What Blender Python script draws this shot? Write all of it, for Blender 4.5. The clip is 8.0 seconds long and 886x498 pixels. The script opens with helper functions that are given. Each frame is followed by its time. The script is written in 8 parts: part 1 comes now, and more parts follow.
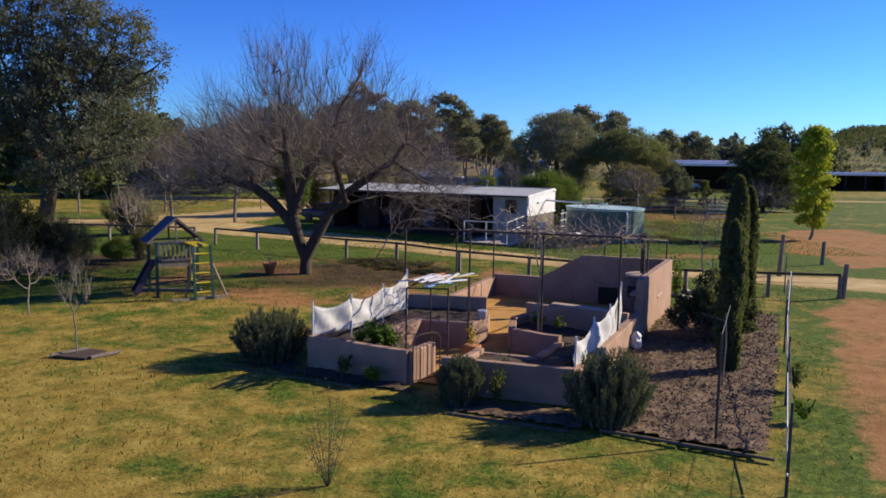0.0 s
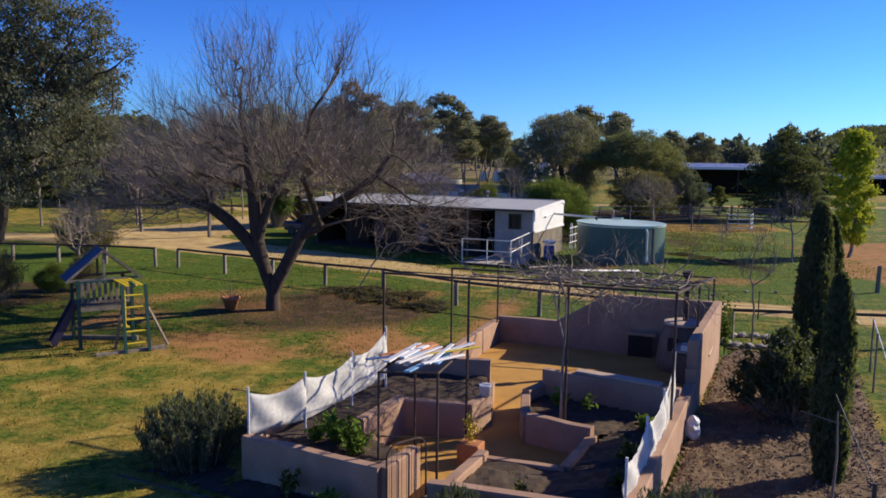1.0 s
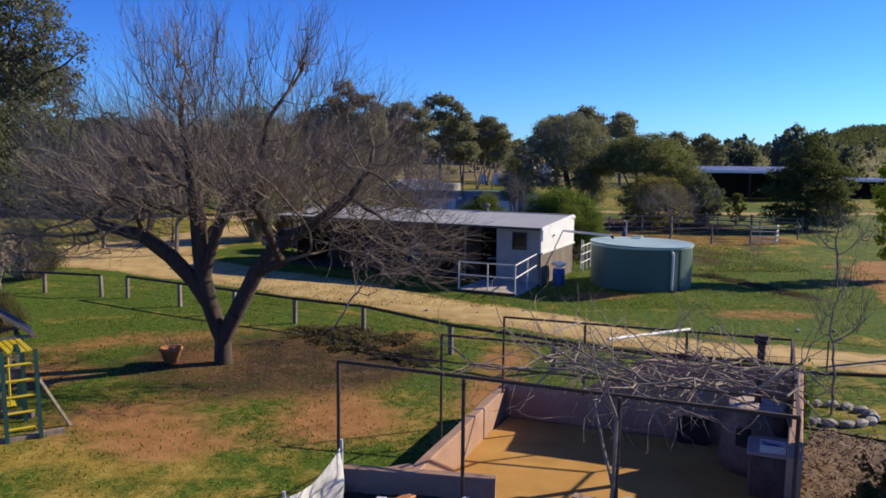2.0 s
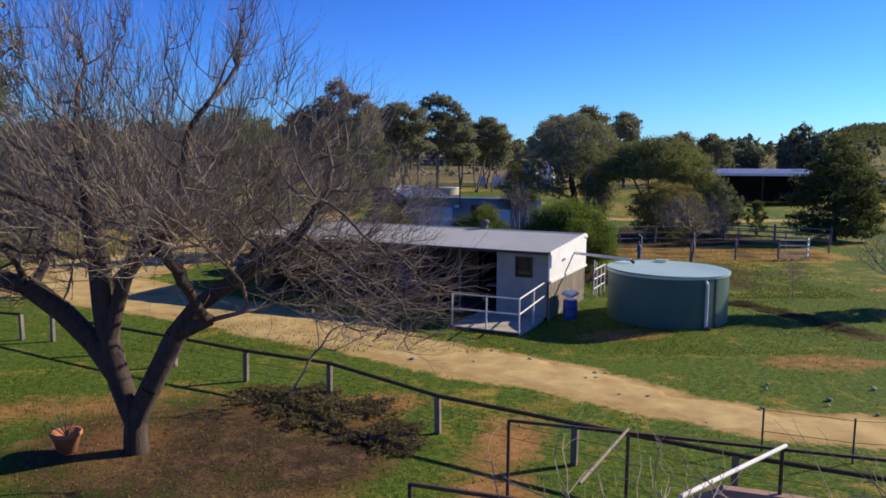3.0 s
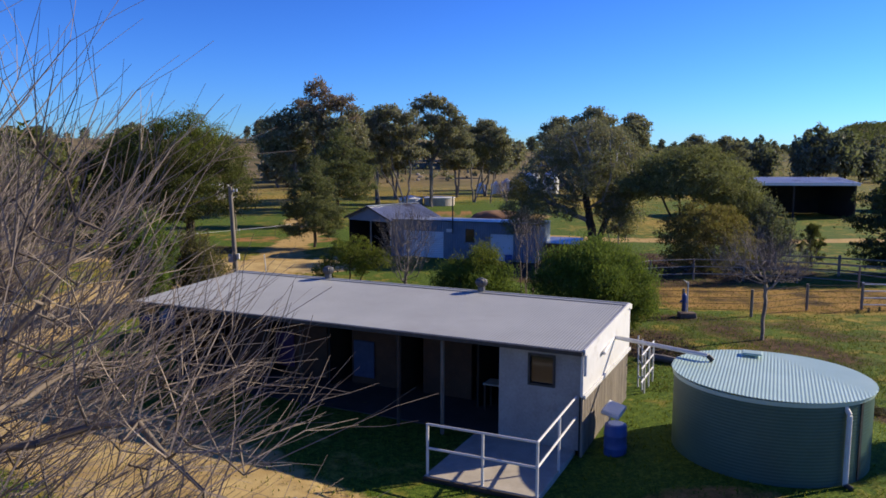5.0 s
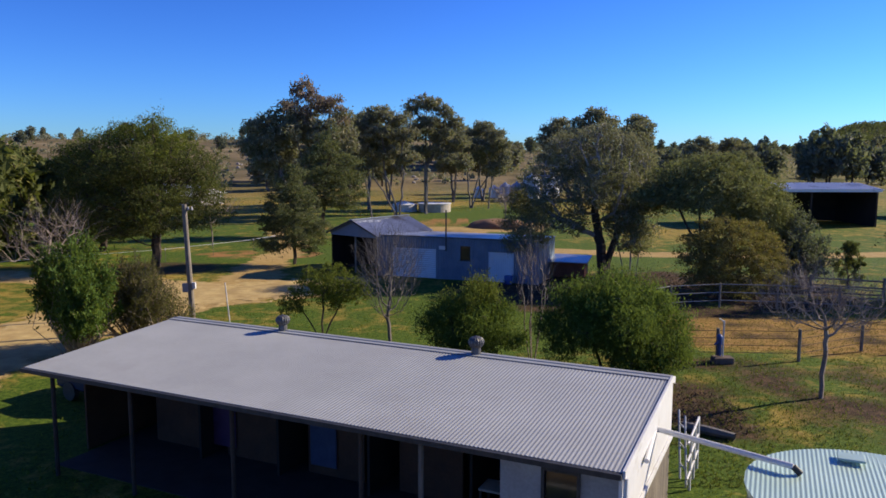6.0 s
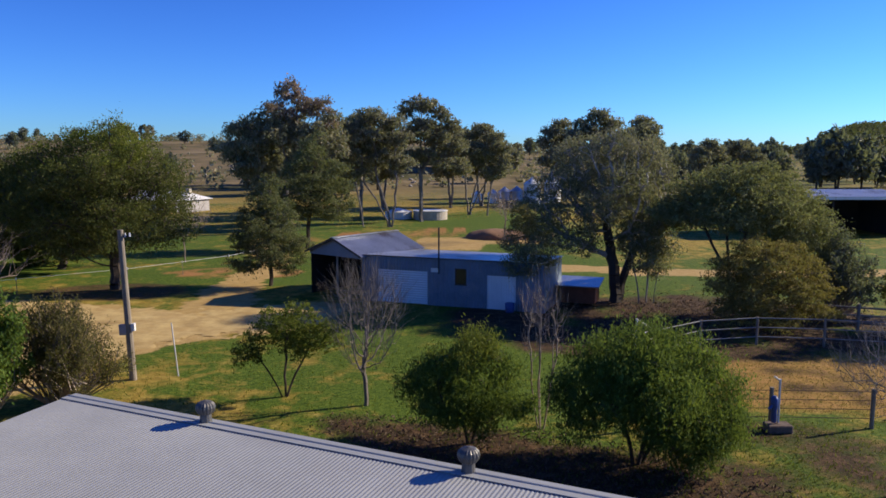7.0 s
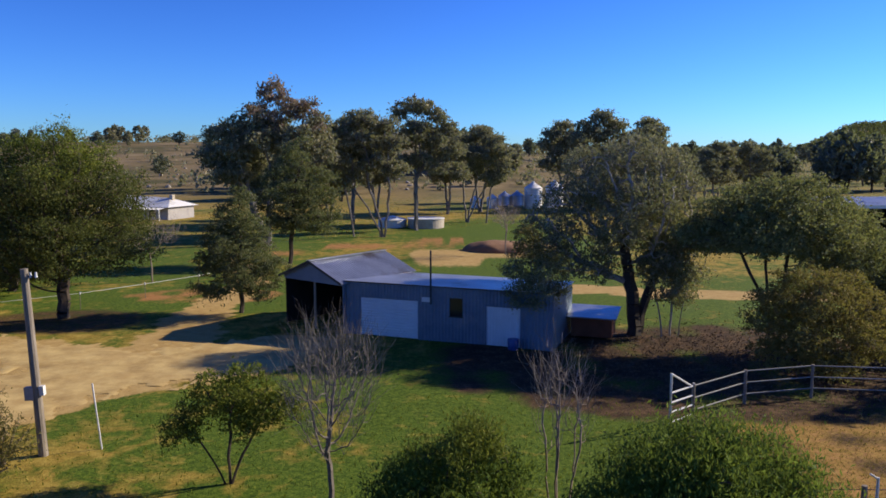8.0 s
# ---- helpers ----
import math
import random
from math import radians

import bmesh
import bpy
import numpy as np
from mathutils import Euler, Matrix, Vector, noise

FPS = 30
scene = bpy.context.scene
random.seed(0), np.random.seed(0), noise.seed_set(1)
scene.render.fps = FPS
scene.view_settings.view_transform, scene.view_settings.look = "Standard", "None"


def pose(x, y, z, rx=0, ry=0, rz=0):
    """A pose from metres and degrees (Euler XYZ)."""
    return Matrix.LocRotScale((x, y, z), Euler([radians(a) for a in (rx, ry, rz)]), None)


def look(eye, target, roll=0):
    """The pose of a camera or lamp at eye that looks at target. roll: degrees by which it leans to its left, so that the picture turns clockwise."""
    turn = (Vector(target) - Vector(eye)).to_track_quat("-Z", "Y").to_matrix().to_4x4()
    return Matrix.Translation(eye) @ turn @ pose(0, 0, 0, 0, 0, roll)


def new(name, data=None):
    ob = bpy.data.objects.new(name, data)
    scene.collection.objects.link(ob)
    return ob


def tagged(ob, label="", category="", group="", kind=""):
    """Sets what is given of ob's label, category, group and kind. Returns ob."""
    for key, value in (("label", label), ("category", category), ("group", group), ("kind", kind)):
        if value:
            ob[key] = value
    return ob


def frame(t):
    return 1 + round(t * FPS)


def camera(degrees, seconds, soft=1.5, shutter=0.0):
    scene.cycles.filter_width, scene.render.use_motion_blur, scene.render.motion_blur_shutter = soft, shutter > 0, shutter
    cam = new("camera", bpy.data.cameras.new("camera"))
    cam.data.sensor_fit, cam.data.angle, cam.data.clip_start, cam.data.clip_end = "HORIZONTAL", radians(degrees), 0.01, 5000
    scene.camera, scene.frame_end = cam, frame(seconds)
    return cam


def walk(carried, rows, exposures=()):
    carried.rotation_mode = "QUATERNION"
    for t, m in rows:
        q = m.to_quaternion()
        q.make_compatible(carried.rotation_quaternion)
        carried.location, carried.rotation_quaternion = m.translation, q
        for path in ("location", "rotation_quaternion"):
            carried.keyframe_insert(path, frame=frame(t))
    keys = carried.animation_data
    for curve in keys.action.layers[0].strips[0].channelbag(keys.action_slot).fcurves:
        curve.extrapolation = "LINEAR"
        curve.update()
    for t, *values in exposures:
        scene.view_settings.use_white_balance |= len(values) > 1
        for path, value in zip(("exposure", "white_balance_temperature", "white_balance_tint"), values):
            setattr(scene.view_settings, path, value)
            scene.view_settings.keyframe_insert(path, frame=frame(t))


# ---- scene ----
# ---------------- camera and its flight ----------------
cam = camera(60.3, 8.0, soft=1.65, shutter=0.0)
WIDE, DEEP, EYE, TILT, LEAN = 43.0, 47.2, 5.25, -7.0, -0.8
ROWS = [
    (0.0, 0.0, 0.0, 0.0, 0.0, 0.0, 0.0),
    (0.5, 0.0021, 0.0538, 0.0128, -0.05, 0.01, 0.04),
    (1.0, 0.0046, 0.1137, 0.0261, -0.08, 0.03, 0.1),
    (1.5, 0.007, 0.1704, 0.039, -0.11, 0.04, 0.15),
    (3.0, 0.02, 0.3459, 0.0795, -0.13, 0.01, 0.42),
    (3.5, 0.0241, 0.4028, 0.0919, -0.10, -0.02, 0.5),
    (4.0, 0.0284, 0.4672, 0.1061, -0.09, 0.02, 0.56),
    (4.5, 0.0331, 0.5262, 0.1208, -0.12, 0.03, 0.61),
    (6.0, 0.048, 0.7135, 0.1665, -0.33, 0.02, 0.72),
    (6.5, 0.0526, 0.7744, 0.181, -0.37, 0.04, 0.77),
    (7.0, 0.0583, 0.8413, 0.1971, -0.40, 0.04, 0.8),
    (7.5, 0.063, 0.9038, 0.2122, -0.43, 0.05, 0.8),
    (8.0, 0.0673, 0.9711, 0.2282, -0.48, 0.04, 0.87),
]
walk(cam, [(t, pose(0, 0, EYE, TILT, LEAN, 0) @ pose(WIDE * x, DEEP * y, WIDE * z, 90 + pitch, roll, yaw))
           for t, x, y, z, yaw, pitch, roll in ROWS])

# ---------------- sky, sun, exposure ----------------
SUN_EL, SUN_AZ = radians(26.0), math.atan2(0.946, 0.325)   # azimuth from +y towards +x
world = bpy.data.worlds.new("world")
scene.world = world
world.use_nodes = True
wn = world.node_tree
sky = wn.nodes.new("ShaderNodeTexSky")
sky.sky_type = 'NISHITA'
sky.sun_disc = False
sky.sun_elevation, sky.sun_rotation = SUN_EL, SUN_AZ
sky.air_density, sky.dust_density, sky.ozone_density, sky.altitude = 1.0, 0.1, 3.0, 500.0
wn.nodes["Background"].inputs["Strength"].default_value = 0.089
deep = wn.nodes.new("ShaderNodeMix")
deep.data_type, deep.blend_type = 'RGBA', 'MULTIPLY'
deep.inputs[0].default_value = 1.0
deep.inputs[7].default_value = (0.192, 0.354, 0.715, 1)
bend = wn.nodes.new("ShaderNodeGamma")
bend.inputs["Gamma"].default_value = 1.45
wn.links.new(sky.outputs["Color"], bend.inputs["Color"])
wn.links.new(bend.outputs["Color"], deep.inputs[6])
wn.links.new(deep.outputs[2], wn.nodes["Background"].inputs["Color"])
sun_data = bpy.data.lights.new("sun", 'SUN')
sun_data.energy, sun_data.angle, sun_data.color = 5.6, radians(0.6), (1.0, 0.86, 0.64)
sun = new("sun", sun_data)
sun_way = Vector((math.cos(SUN_EL) * math.sin(SUN_AZ), math.cos(SUN_EL) * math.cos(SUN_AZ), math.sin(SUN_EL)))
sun.matrix_world = look(sun_way * 60 + Vector((0, 50, 0)), (0, 50, 0))
scene.view_settings.exposure = 0.33

# ---------------- materials ----------------
def nodes_of(name, rough=0.8, metal=0.0):
    m = bpy.data.materials.new(name)
    m.use_nodes = True
    nt = m.node_tree
    b = nt.nodes["Principled BSDF"]
    b.inputs["Roughness"].default_value, b.inputs["Metallic"].default_value = rough, metal
    return m, nt, b


def node(nt, kind, **vals):
    n = nt.nodes.new(kind)
    for k, v in vals.items():
        n.inputs[k].default_value = v
    return n


def ramp(nt, fac, stops):
    r = nt.nodes.new("ShaderNodeValToRGB")
    e = r.color_ramp.elements
    while len(e) < len(stops):
        e.new(0.5)
    for el, (p, c) in zip(e, stops):
        el.position, el.color = p, (*c, 1)
    nt.links.new(fac, r.inputs["Fac"])
    return r.outputs["Color"]


def noise_tex(nt, scale, detail=4.0, rough=0.55, coords=None, distort=0.0):
    n = node(nt, "ShaderNodeTexNoise", Scale=scale, Detail=detail, Roughness=rough, Distortion=distort)
    if coords is None:
        coords = nt.nodes.new("ShaderNodeTexCoord").outputs["Object"]
    nt.links.new(coords, n.inputs["Vector"])
    return n.outputs["Fac"]


def mixed(nt, fac, a, b, mode='MIX'):
    m = nt.nodes.new("ShaderNodeMix")
    m.data_type, m.blend_type = 'RGBA', mode
    for sock, v in ((m.inputs[0], fac), (m.inputs[6], a), (m.inputs[7], b)):
        if isinstance(v, (int, float)):
            sock.default_value = v
        elif isinstance(v, tuple):
            sock.default_value = (*v, 1)
        else:
            nt.links.new(v, sock)
    return m.outputs[2]


def calc(nt, op, a, b=0.0, clamp=False):
    m = nt.nodes.new("ShaderNodeMath")
    m.operation, m.use_clamp = op, clamp
    for sock, v in zip(m.inputs, (a, b)):
        if isinstance(v, (int, float)):
            sock.default_value = v
        else:
            nt.links.new(v, sock)
    return m.outputs[0]


def bumped(nt, b, height, strength=0.4, dist=0.02):
    bu = node(nt, "ShaderNodeBump", Strength=strength, Distance=dist)
    nt.links.new(height, bu.inputs["Height"])
    nt.links.new(bu.outputs["Normal"], b.inputs["Normal"])


DULL = 0.82


def dulled(c):
    return tuple(v * DULL for v in c)


def surface(name, lo, hi, scale=3.0, rough=0.8, metal=0.0, grain=40.0, bump=0.3, dist=0.01, worn=None, stretch=None, vary=0.0):
    """Two-scale surface: broad stains between lo and hi, fine grain, bump; worn: colour of patches."""
    m, nt, b = nodes_of(name, rough, metal)
    tc = nt.nodes.new("ShaderNodeTexCoord").outputs["Object"]
    if stretch:
        mp = node(nt, "ShaderNodeMapping", Scale=stretch)
        nt.links.new(tc, mp.inputs["Vector"])
        tc = mp.outputs["Vector"]
    big, fine = noise_tex(nt, scale, 5, 0.6, tc), noise_tex(nt, grain, 3, 0.6, tc)
    fac = calc(nt, 'ADD', calc(nt, 'MULTIPLY', big, 0.7), calc(nt, 'MULTIPLY', fine, 0.3))
    lo, hi, worn = dulled(lo), dulled(hi), dulled(worn) if worn else None
    col = ramp(nt, fac, [(0.32, lo), (0.68, hi)])
    if worn:
        patch = ramp(nt, noise_tex(nt, scale * 0.6, 6, 0.7, tc), [(0.55, (0, 0, 0)), (0.68, (1, 1, 1))])
        col = mixed(nt, patch, col, worn)
    if vary:
        info = nt.nodes.new("ShaderNodeObjectInfo").outputs["Random"]
        hsv = nt.nodes.new("ShaderNodeHueSaturation")
        nt.links.new(calc(nt, 'ADD', calc(nt, 'MULTIPLY', info, 2 * vary), 1 - vary), hsv.inputs["Value"])
        nt.links.new(col, hsv.inputs["Color"])
        col = hsv.outputs["Color"]
    nt.links.new(col, b.inputs["Base Color"])
    if bump:
        bumped(nt, b, fac, bump, dist)
    return m


def foliage(name, dark, light, accent=None, trans=0.36):
    m, nt, b = nodes_of(name, 0.6)
    dark, light, accent = dulled(dark), dulled(light), dulled(accent or light)
    isl = nt.nodes.new("ShaderNodeNewGeometry").outputs["Random Per Island"]
    low = tuple(0.68 * d + 0.32 * v for d, v in zip(dark, light))
    col = ramp(nt, isl, [(0.0, low), (0.75, light), (1.0, accent)])
    big = noise_tex(nt, 0.45, 3)
    col = mixed(nt, ramp(nt, big, [(0.38, (0, 0, 0)), (0.7, (0.45, 0.45, 0.45))]), col, dark)
    nt.links.new(col, b.inputs["Base Color"])
    b.inputs["Specular IOR Level"].default_value = 0.10
    t = nt.nodes.new("ShaderNodeBsdfTranslucent")
    nt.links.new(mixed(nt, 0.4, col, (0.25, 0.3, 0.04)), t.inputs["Color"])
    mx = nt.nodes.new("ShaderNodeMixShader")
    mx.inputs["Fac"].default_value = trans
    nt.links.new(b.outputs["BSDF"], mx.inputs[1])
    nt.links.new(t.outputs["BSDF"], mx.inputs[2])
    nt.links.new(mx.outputs["Shader"], nt.nodes["Material Output"].inputs["Surface"])
    return m


def make_ground_material():
    m, nt, b = nodes_of("ground_cover", 0.95)
    b.inputs["Specular IOR Level"].default_value = 0.15
    tc = nt.nodes.new("ShaderNodeTexCoord").outputs["Object"]

    def attr(n):
        a = nt.nodes.new("ShaderNodeAttribute")
        a.attribute_name = n
        return a.outputs["Fac"]
    fine, mid, big = noise_tex(nt, 16.0, 4, 0.7, tc), noise_tex(nt, 1.6, 5, 0.65, tc), noise_tex(nt, 0.22, 4, 0.6, tc)
    tuft = noise_tex(nt, 5.0, 4, 0.7, tc)
    green = ramp(nt, calc(nt, 'ADD', calc(nt, 'MULTIPLY', fine, 0.55), calc(nt, 'MULTIPLY', tuft, 0.45)),
                 [(0.36, (0.022, 0.046, 0.005)), (0.5, (0.080, 0.138, 0.012)), (0.62, (0.185, 0.245, 0.030))])
    straw = ramp(nt, calc(nt, 'ADD', calc(nt, 'MULTIPLY', fine, 0.5), calc(nt, 'MULTIPLY', mid, 0.5)),
                 [(0.34, (0.135, 0.080, 0.014)), (0.5, (0.36, 0.255, 0.046)), (0.66, (0.56, 0.43, 0.11))])
    soil = ramp(nt, calc(nt, 'ADD', calc(nt, 'MULTIPLY', fine, 0.4), calc(nt, 'MULTIPLY', mid, 0.6)),
                [(0.3, (0.27, 0.115, 0.035)), (0.7, (0.55, 0.29, 0.11))])
    sand = ramp(nt, calc(nt, 'ADD', calc(nt, 'MULTIPLY', fine, 0.35), calc(nt, 'MULTIPLY', mid, 0.65)),
                [(0.3, (0.40, 0.25, 0.085)), (0.7, (0.64, 0.46, 0.19))])

    def blend(base, over, mask, soft=0.22):
        rag = calc(nt, 'ADD', calc(nt, 'MULTIPLY', mid, 0.5), calc(nt, 'MULTIPLY', tuft, 0.5))
        k = calc(nt, 'SUBTRACT', calc(nt, 'ADD', mask, rag), 1.0)
        k = calc(nt, 'ADD', calc(nt, 'DIVIDE', k, soft), 0.5, True)
        return mixed(nt, k, base, over)
    patchy = noise_tex(nt, 0.75, 5, 0.6, tc, 0.6)
    dryk = calc(nt, 'ADD', attr("dry"), calc(nt, 'ADD', calc(nt, 'MULTIPLY', calc(nt, 'SUBTRACT', big, 0.5), 0.9), calc(nt, 'MULTIPLY', calc(nt, 'SUBTRACT', patchy, 0.5), 1.9)))
    col = blend(green, straw, dryk, 0.45)
    col = blend(col, soil, attr("soil"), 0.3)
    # Litter brown, darkened further to hold shade under trees and shrubs.
    litter = ramp(nt, calc(nt, 'ADD', calc(nt, 'MULTIPLY', fine, 0.5), calc(nt, 'MULTIPLY', mid, 0.5)), [(0.32, (0.020, 0.012, 0.006)), (0.5, (0.066, 0.040, 0.021)), (0.66, (0.23, 0.135, 0.07))])
    col = blend(col, litter, attr("litter"), 0.3)
    col = blend(col, sand, attr("road"), 0.25)
    far = attr("far")
    col = mixed(nt, far, col, ramp(nt, noise_tex(nt, 0.03, 5, 0.65, tc), [(0.35, (0.085, 0.085, 0.03)), (0.55, (0.24, 0.18, 0.09)), (0.7, (0.34, 0.27, 0.15))]))
    col = mixed(nt, 1.0, col, (DULL, DULL, DULL), 'MULTIPLY')
    nt.links.new(col, b.inputs["Base Color"])
    bumped(nt, b, calc(nt, 'ADD', fine, tuft), 0.55, 0.05)
    return m


GROUND = make_ground_material()
GRAVEL = surface("gravel", (0.36, 0.225, 0.070), (0.76, 0.565, 0.23), 0.9, 0.95, grain=30, bump=0.5, dist=0.02, worn=(0.54, 0.36, 0.13))
SANDY = surface("sandy_floor", (0.46, 0.23, 0.045), (0.66, 0.37, 0.09), 1.2, 0.95, grain=30, bump=0.3)
MULCH = surface("mulch", (0.060, 0.036, 0.018), (0.24, 0.148, 0.080), 2.2, 0.95, grain=20, bump=0.9, dist=0.06, worn=(0.30, 0.20, 0.12))
SOIL = surface("garden_soil", (0.035, 0.022, 0.014), (0.11, 0.07, 0.045), 4.0, 0.95, grain=30, bump=0.8, dist=0.04)
RENDER = surface("pink_render", (0.31, 0.185, 0.125), (0.50, 0.32, 0.225), 1.5, 0.9, grain=25, bump=0.4, worn=(0.36, 0.235, 0.17))
CAPPING = surface("wall_capping", (0.42, 0.31, 0.25), (0.58, 0.46, 0.38), 2.5, 0.9, grain=30, bump=0.3)
CONCRETE = surface("concrete", (0.40, 0.35, 0.28), (0.58, 0.52, 0.43), 2.0, 0.9, grain=40)
BARK = surface("bark", (0.030, 0.021, 0.016), (0.105, 0.077, 0.058), 3.0, 0.95, grain=18, bump=0.9, dist=0.03, stretch=(3, 3, 0.6))
BRANCH = surface("branch_bark", (0.085, 0.066, 0.050), (0.25, 0.20, 0.155), 2.0, 0.95, grain=14, bump=0.3)
TWIG = surface("twig", (0.165, 0.126, 0.096), (0.46, 0.375, 0.30), 1.2, 0.9, grain=10, bump=0)
PALE_TWIG = surface("pale_twig", (0.14, 0.115, 0.095), (0.30, 0.26, 0.22), 1.2, 0.9, grain=10, bump=0)
GUM_BARK = surface("gum_bark", (0.09, 0.075, 0.065), (0.30, 0.27, 0.24), 0.9, 0.85, grain=8, bump=0.4, dist=0.03)
DARK_BARK = surface("dark_gum_bark", (0.028, 0.022, 0.018), (0.085, 0.068, 0.055), 1.4, 0.95, grain=10, bump=0.6, dist=0.03)
PALE_LIMB = surface("pale_gum_limbs", (0.24, 0.21, 0.18), (0.52, 0.48, 0.43), 1.1, 0.8, grain=8, bump=0.2, dist=0.02)
OLD_WOOD = surface("weathered_timber", (0.14, 0.115, 0.09), (0.32, 0.275, 0.22), 2.5, 0.9, grain=24, bump=0.5, stretch=(4, 4, 0.6), vary=0.2)
DARK_WOOD = surface("dark_timber", (0.030, 0.020, 0.014), (0.085, 0.058, 0.040), 2.5, 0.85, grain=24, bump=0.4)
RUST = surface("rusty_steel", (0.050, 0.034, 0.028), (0.12, 0.075, 0.055), 5.0, 0.75, 0.3, grain=40, bump=0.2)
DARK_STEEL = surface("dark_steel", (0.035, 0.035, 0.038), (0.08, 0.08, 0.08), 5.0, 0.6, 0.4, grain=40, bump=0.1)
ZINC = surface("zincalume_roof", (0.36, 0.372, 0.375), (0.46, 0.474, 0.476), 0.5, 0.6, 0.1, grain=12, bump=0.06, worn=(0.38, 0.385, 0.385))
OLD_ZINC = surface("weathered_zinc_roof", (0.42, 0.45, 0.50), (0.74, 0.77, 0.82), 0.6, 0.34, 0.7, grain=10, bump=0.1, worn=(0.30, 0.26, 0.24))
WHITE = surface("white_paint", (0.70, 0.70, 0.70), (0.84, 0.84, 0.83), 1.4, 0.6, grain=20, bump=0.08, worn=(0.62, 0.60, 0.57))
GREY_CLAD = surface("grey_cladding", (0.34, 0.33, 0.35), (0.48, 0.46, 0.47), 1.4, 0.7, grain=20, bump=0.15, worn=(0.30, 0.28, 0.28))
TANK_GREEN = surface("tank_green", (0.050, 0.112, 0.092), (0.072, 0.146, 0.120), 0.9, 0.45, 0.1, grain=15, bump=0.05, worn=(0.064, 0.13, 0.105))
TANK_LID = surface("tank_lid", (0.42, 0.58, 0.51), (0.54, 0.70, 0.62), 0.8, 0.42, 0.15, grain=15, bump=0.05)
BLUE_STEEL = surface("blue_grey_iron", (0.115, 0.165, 0.24), (0.21, 0.27, 0.35), 0.8, 0.55, 0.2, grain=15, bump=0.1, worn=(0.24, 0.27, 0.32))
DOOR_WHITE = surface("roller_door_paint", (0.66, 0.70, 0.76), (0.80, 0.83, 0.88), 0.9, 0.5, grain=20, bump=0.05)
# Interior and stall board colours darkened to hold the shade under the roofs.
INSIDE = surface("shade_dark_interior", (0.016, 0.012, 0.010), (0.040, 0.028, 0.02), 1.2, 0.9, grain=20, bump=0.2)
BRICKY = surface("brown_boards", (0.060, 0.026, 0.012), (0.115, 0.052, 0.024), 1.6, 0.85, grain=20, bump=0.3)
NET = surface("shade_net", (0.62, 0.63, 0.66), (0.80, 0.80, 0.82), 2.0, 0.85, grain=60, bump=0.3)
PLASTIC_W = surface("white_plastic", (0.72, 0.72, 0.74), (0.82, 0.82, 0.84), 3, 0.45, bump=0)
ORANGE = surface("faded_orange_plastic", (0.55, 0.20, 0.05), (0.70, 0.30, 0.10), 3, 0.5, bump=0)
SKYBLUE = surface("light_blue_plastic", (0.16, 0.36, 0.62), (0.25, 0.48, 0.75), 3, 0.45, bump=0)
BLUE = surface("blue_plastic", (0.03, 0.07, 0.24), (0.06, 0.12, 0.36), 3, 0.5, bump=0)
YELLOW = surface("yellow_plastic", (0.62, 0.46, 0.02), (0.75, 0.58, 0.04), 3, 0.5, bump=0)
PLAY_GREEN = surface("dark_green_plastic", (0.012, 0.055, 0.045), (0.02, 0.085, 0.065), 3, 0.5, bump=0)
SLIDE_BLUE = surface("dark_indigo_plastic", (0.030, 0.026, 0.060), (0.050, 0.045, 0.095), 3, 0.4, bump=0.03)
STAINED_CLAD = surface("stained_grey_cladding", (0.26, 0.25, 0.235), (0.47, 0.46, 0.44), 0.9, 0.85, grain=14, bump=0.15, worn=(0.20, 0.18, 0.165))
RAIL_STEEL = surface("dull_rail_steel", (0.20, 0.20, 0.195), (0.33, 0.33, 0.32), 2, 0.6, 0.2, grain=12, bump=0.1, worn=(0.17, 0.14, 0.12))
NAVY = surface("navy_canvas", (0.03, 0.045, 0.10), (0.06, 0.085, 0.16), 3, 0.7, bump=0.1)
TERRACOTTA = surface("terracotta", (0.42, 0.16, 0.06), (0.58, 0.25, 0.10), 5, 0.8, grain=30)
STONE = surface("granite", (0.26, 0.23, 0.20), (0.48, 0.44, 0.39), 1.5, 0.9, grain=20, bump=0.6, dist=0.04, vary=0.25)
GLASS_DARK = surface("dark_window_glass", (0.015, 0.017, 0.02), (0.03, 0.032, 0.035), 1.0, 0.08, bump=0)

# Floor colour carries the shade under the verandah roof.
DARK_FLOOR = surface("shade_dark_floor", (0.03, 0.026, 0.022), (0.07, 0.058, 0.048), 1.5, 0.9, grain=20)
VENT_METAL = surface("dull_vent_metal", (0.10, 0.10, 0.10), (0.20, 0.195, 0.19), 4, 0.5, 0.5, grain=20, bump=0.1)

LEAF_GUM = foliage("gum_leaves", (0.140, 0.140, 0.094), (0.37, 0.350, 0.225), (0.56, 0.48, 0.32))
LEAF_OLIVE = foliage("olive_leaves", (0.042, 0.058, 0.020), (0.145, 0.168, 0.050), (0.25, 0.235, 0.080))
# Yellow-olive leaves; on two crowns they paint the sunlit top.
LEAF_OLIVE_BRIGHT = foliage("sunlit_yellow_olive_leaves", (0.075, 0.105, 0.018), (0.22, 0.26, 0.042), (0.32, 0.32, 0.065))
LEAF_CONIFER = foliage("grey_olive_needles", (0.074, 0.092, 0.046), (0.205, 0.225, 0.108), (0.31, 0.29, 0.145))
LEAF_GREEN = foliage("bright_leaves", (0.050, 0.105, 0.016), (0.155, 0.255, 0.036), (0.24, 0.33, 0.05), 0.35)
LEAF_DARK = foliage("dark_leaves", (0.036, 0.052, 0.030), (0.095, 0.120, 0.060), (0.15, 0.16, 0.085))
LEAF_GREY = foliage("grey_green_leaves", (0.088, 0.108, 0.074), (0.201, 0.228, 0.158), (0.280, 0.263, 0.193))
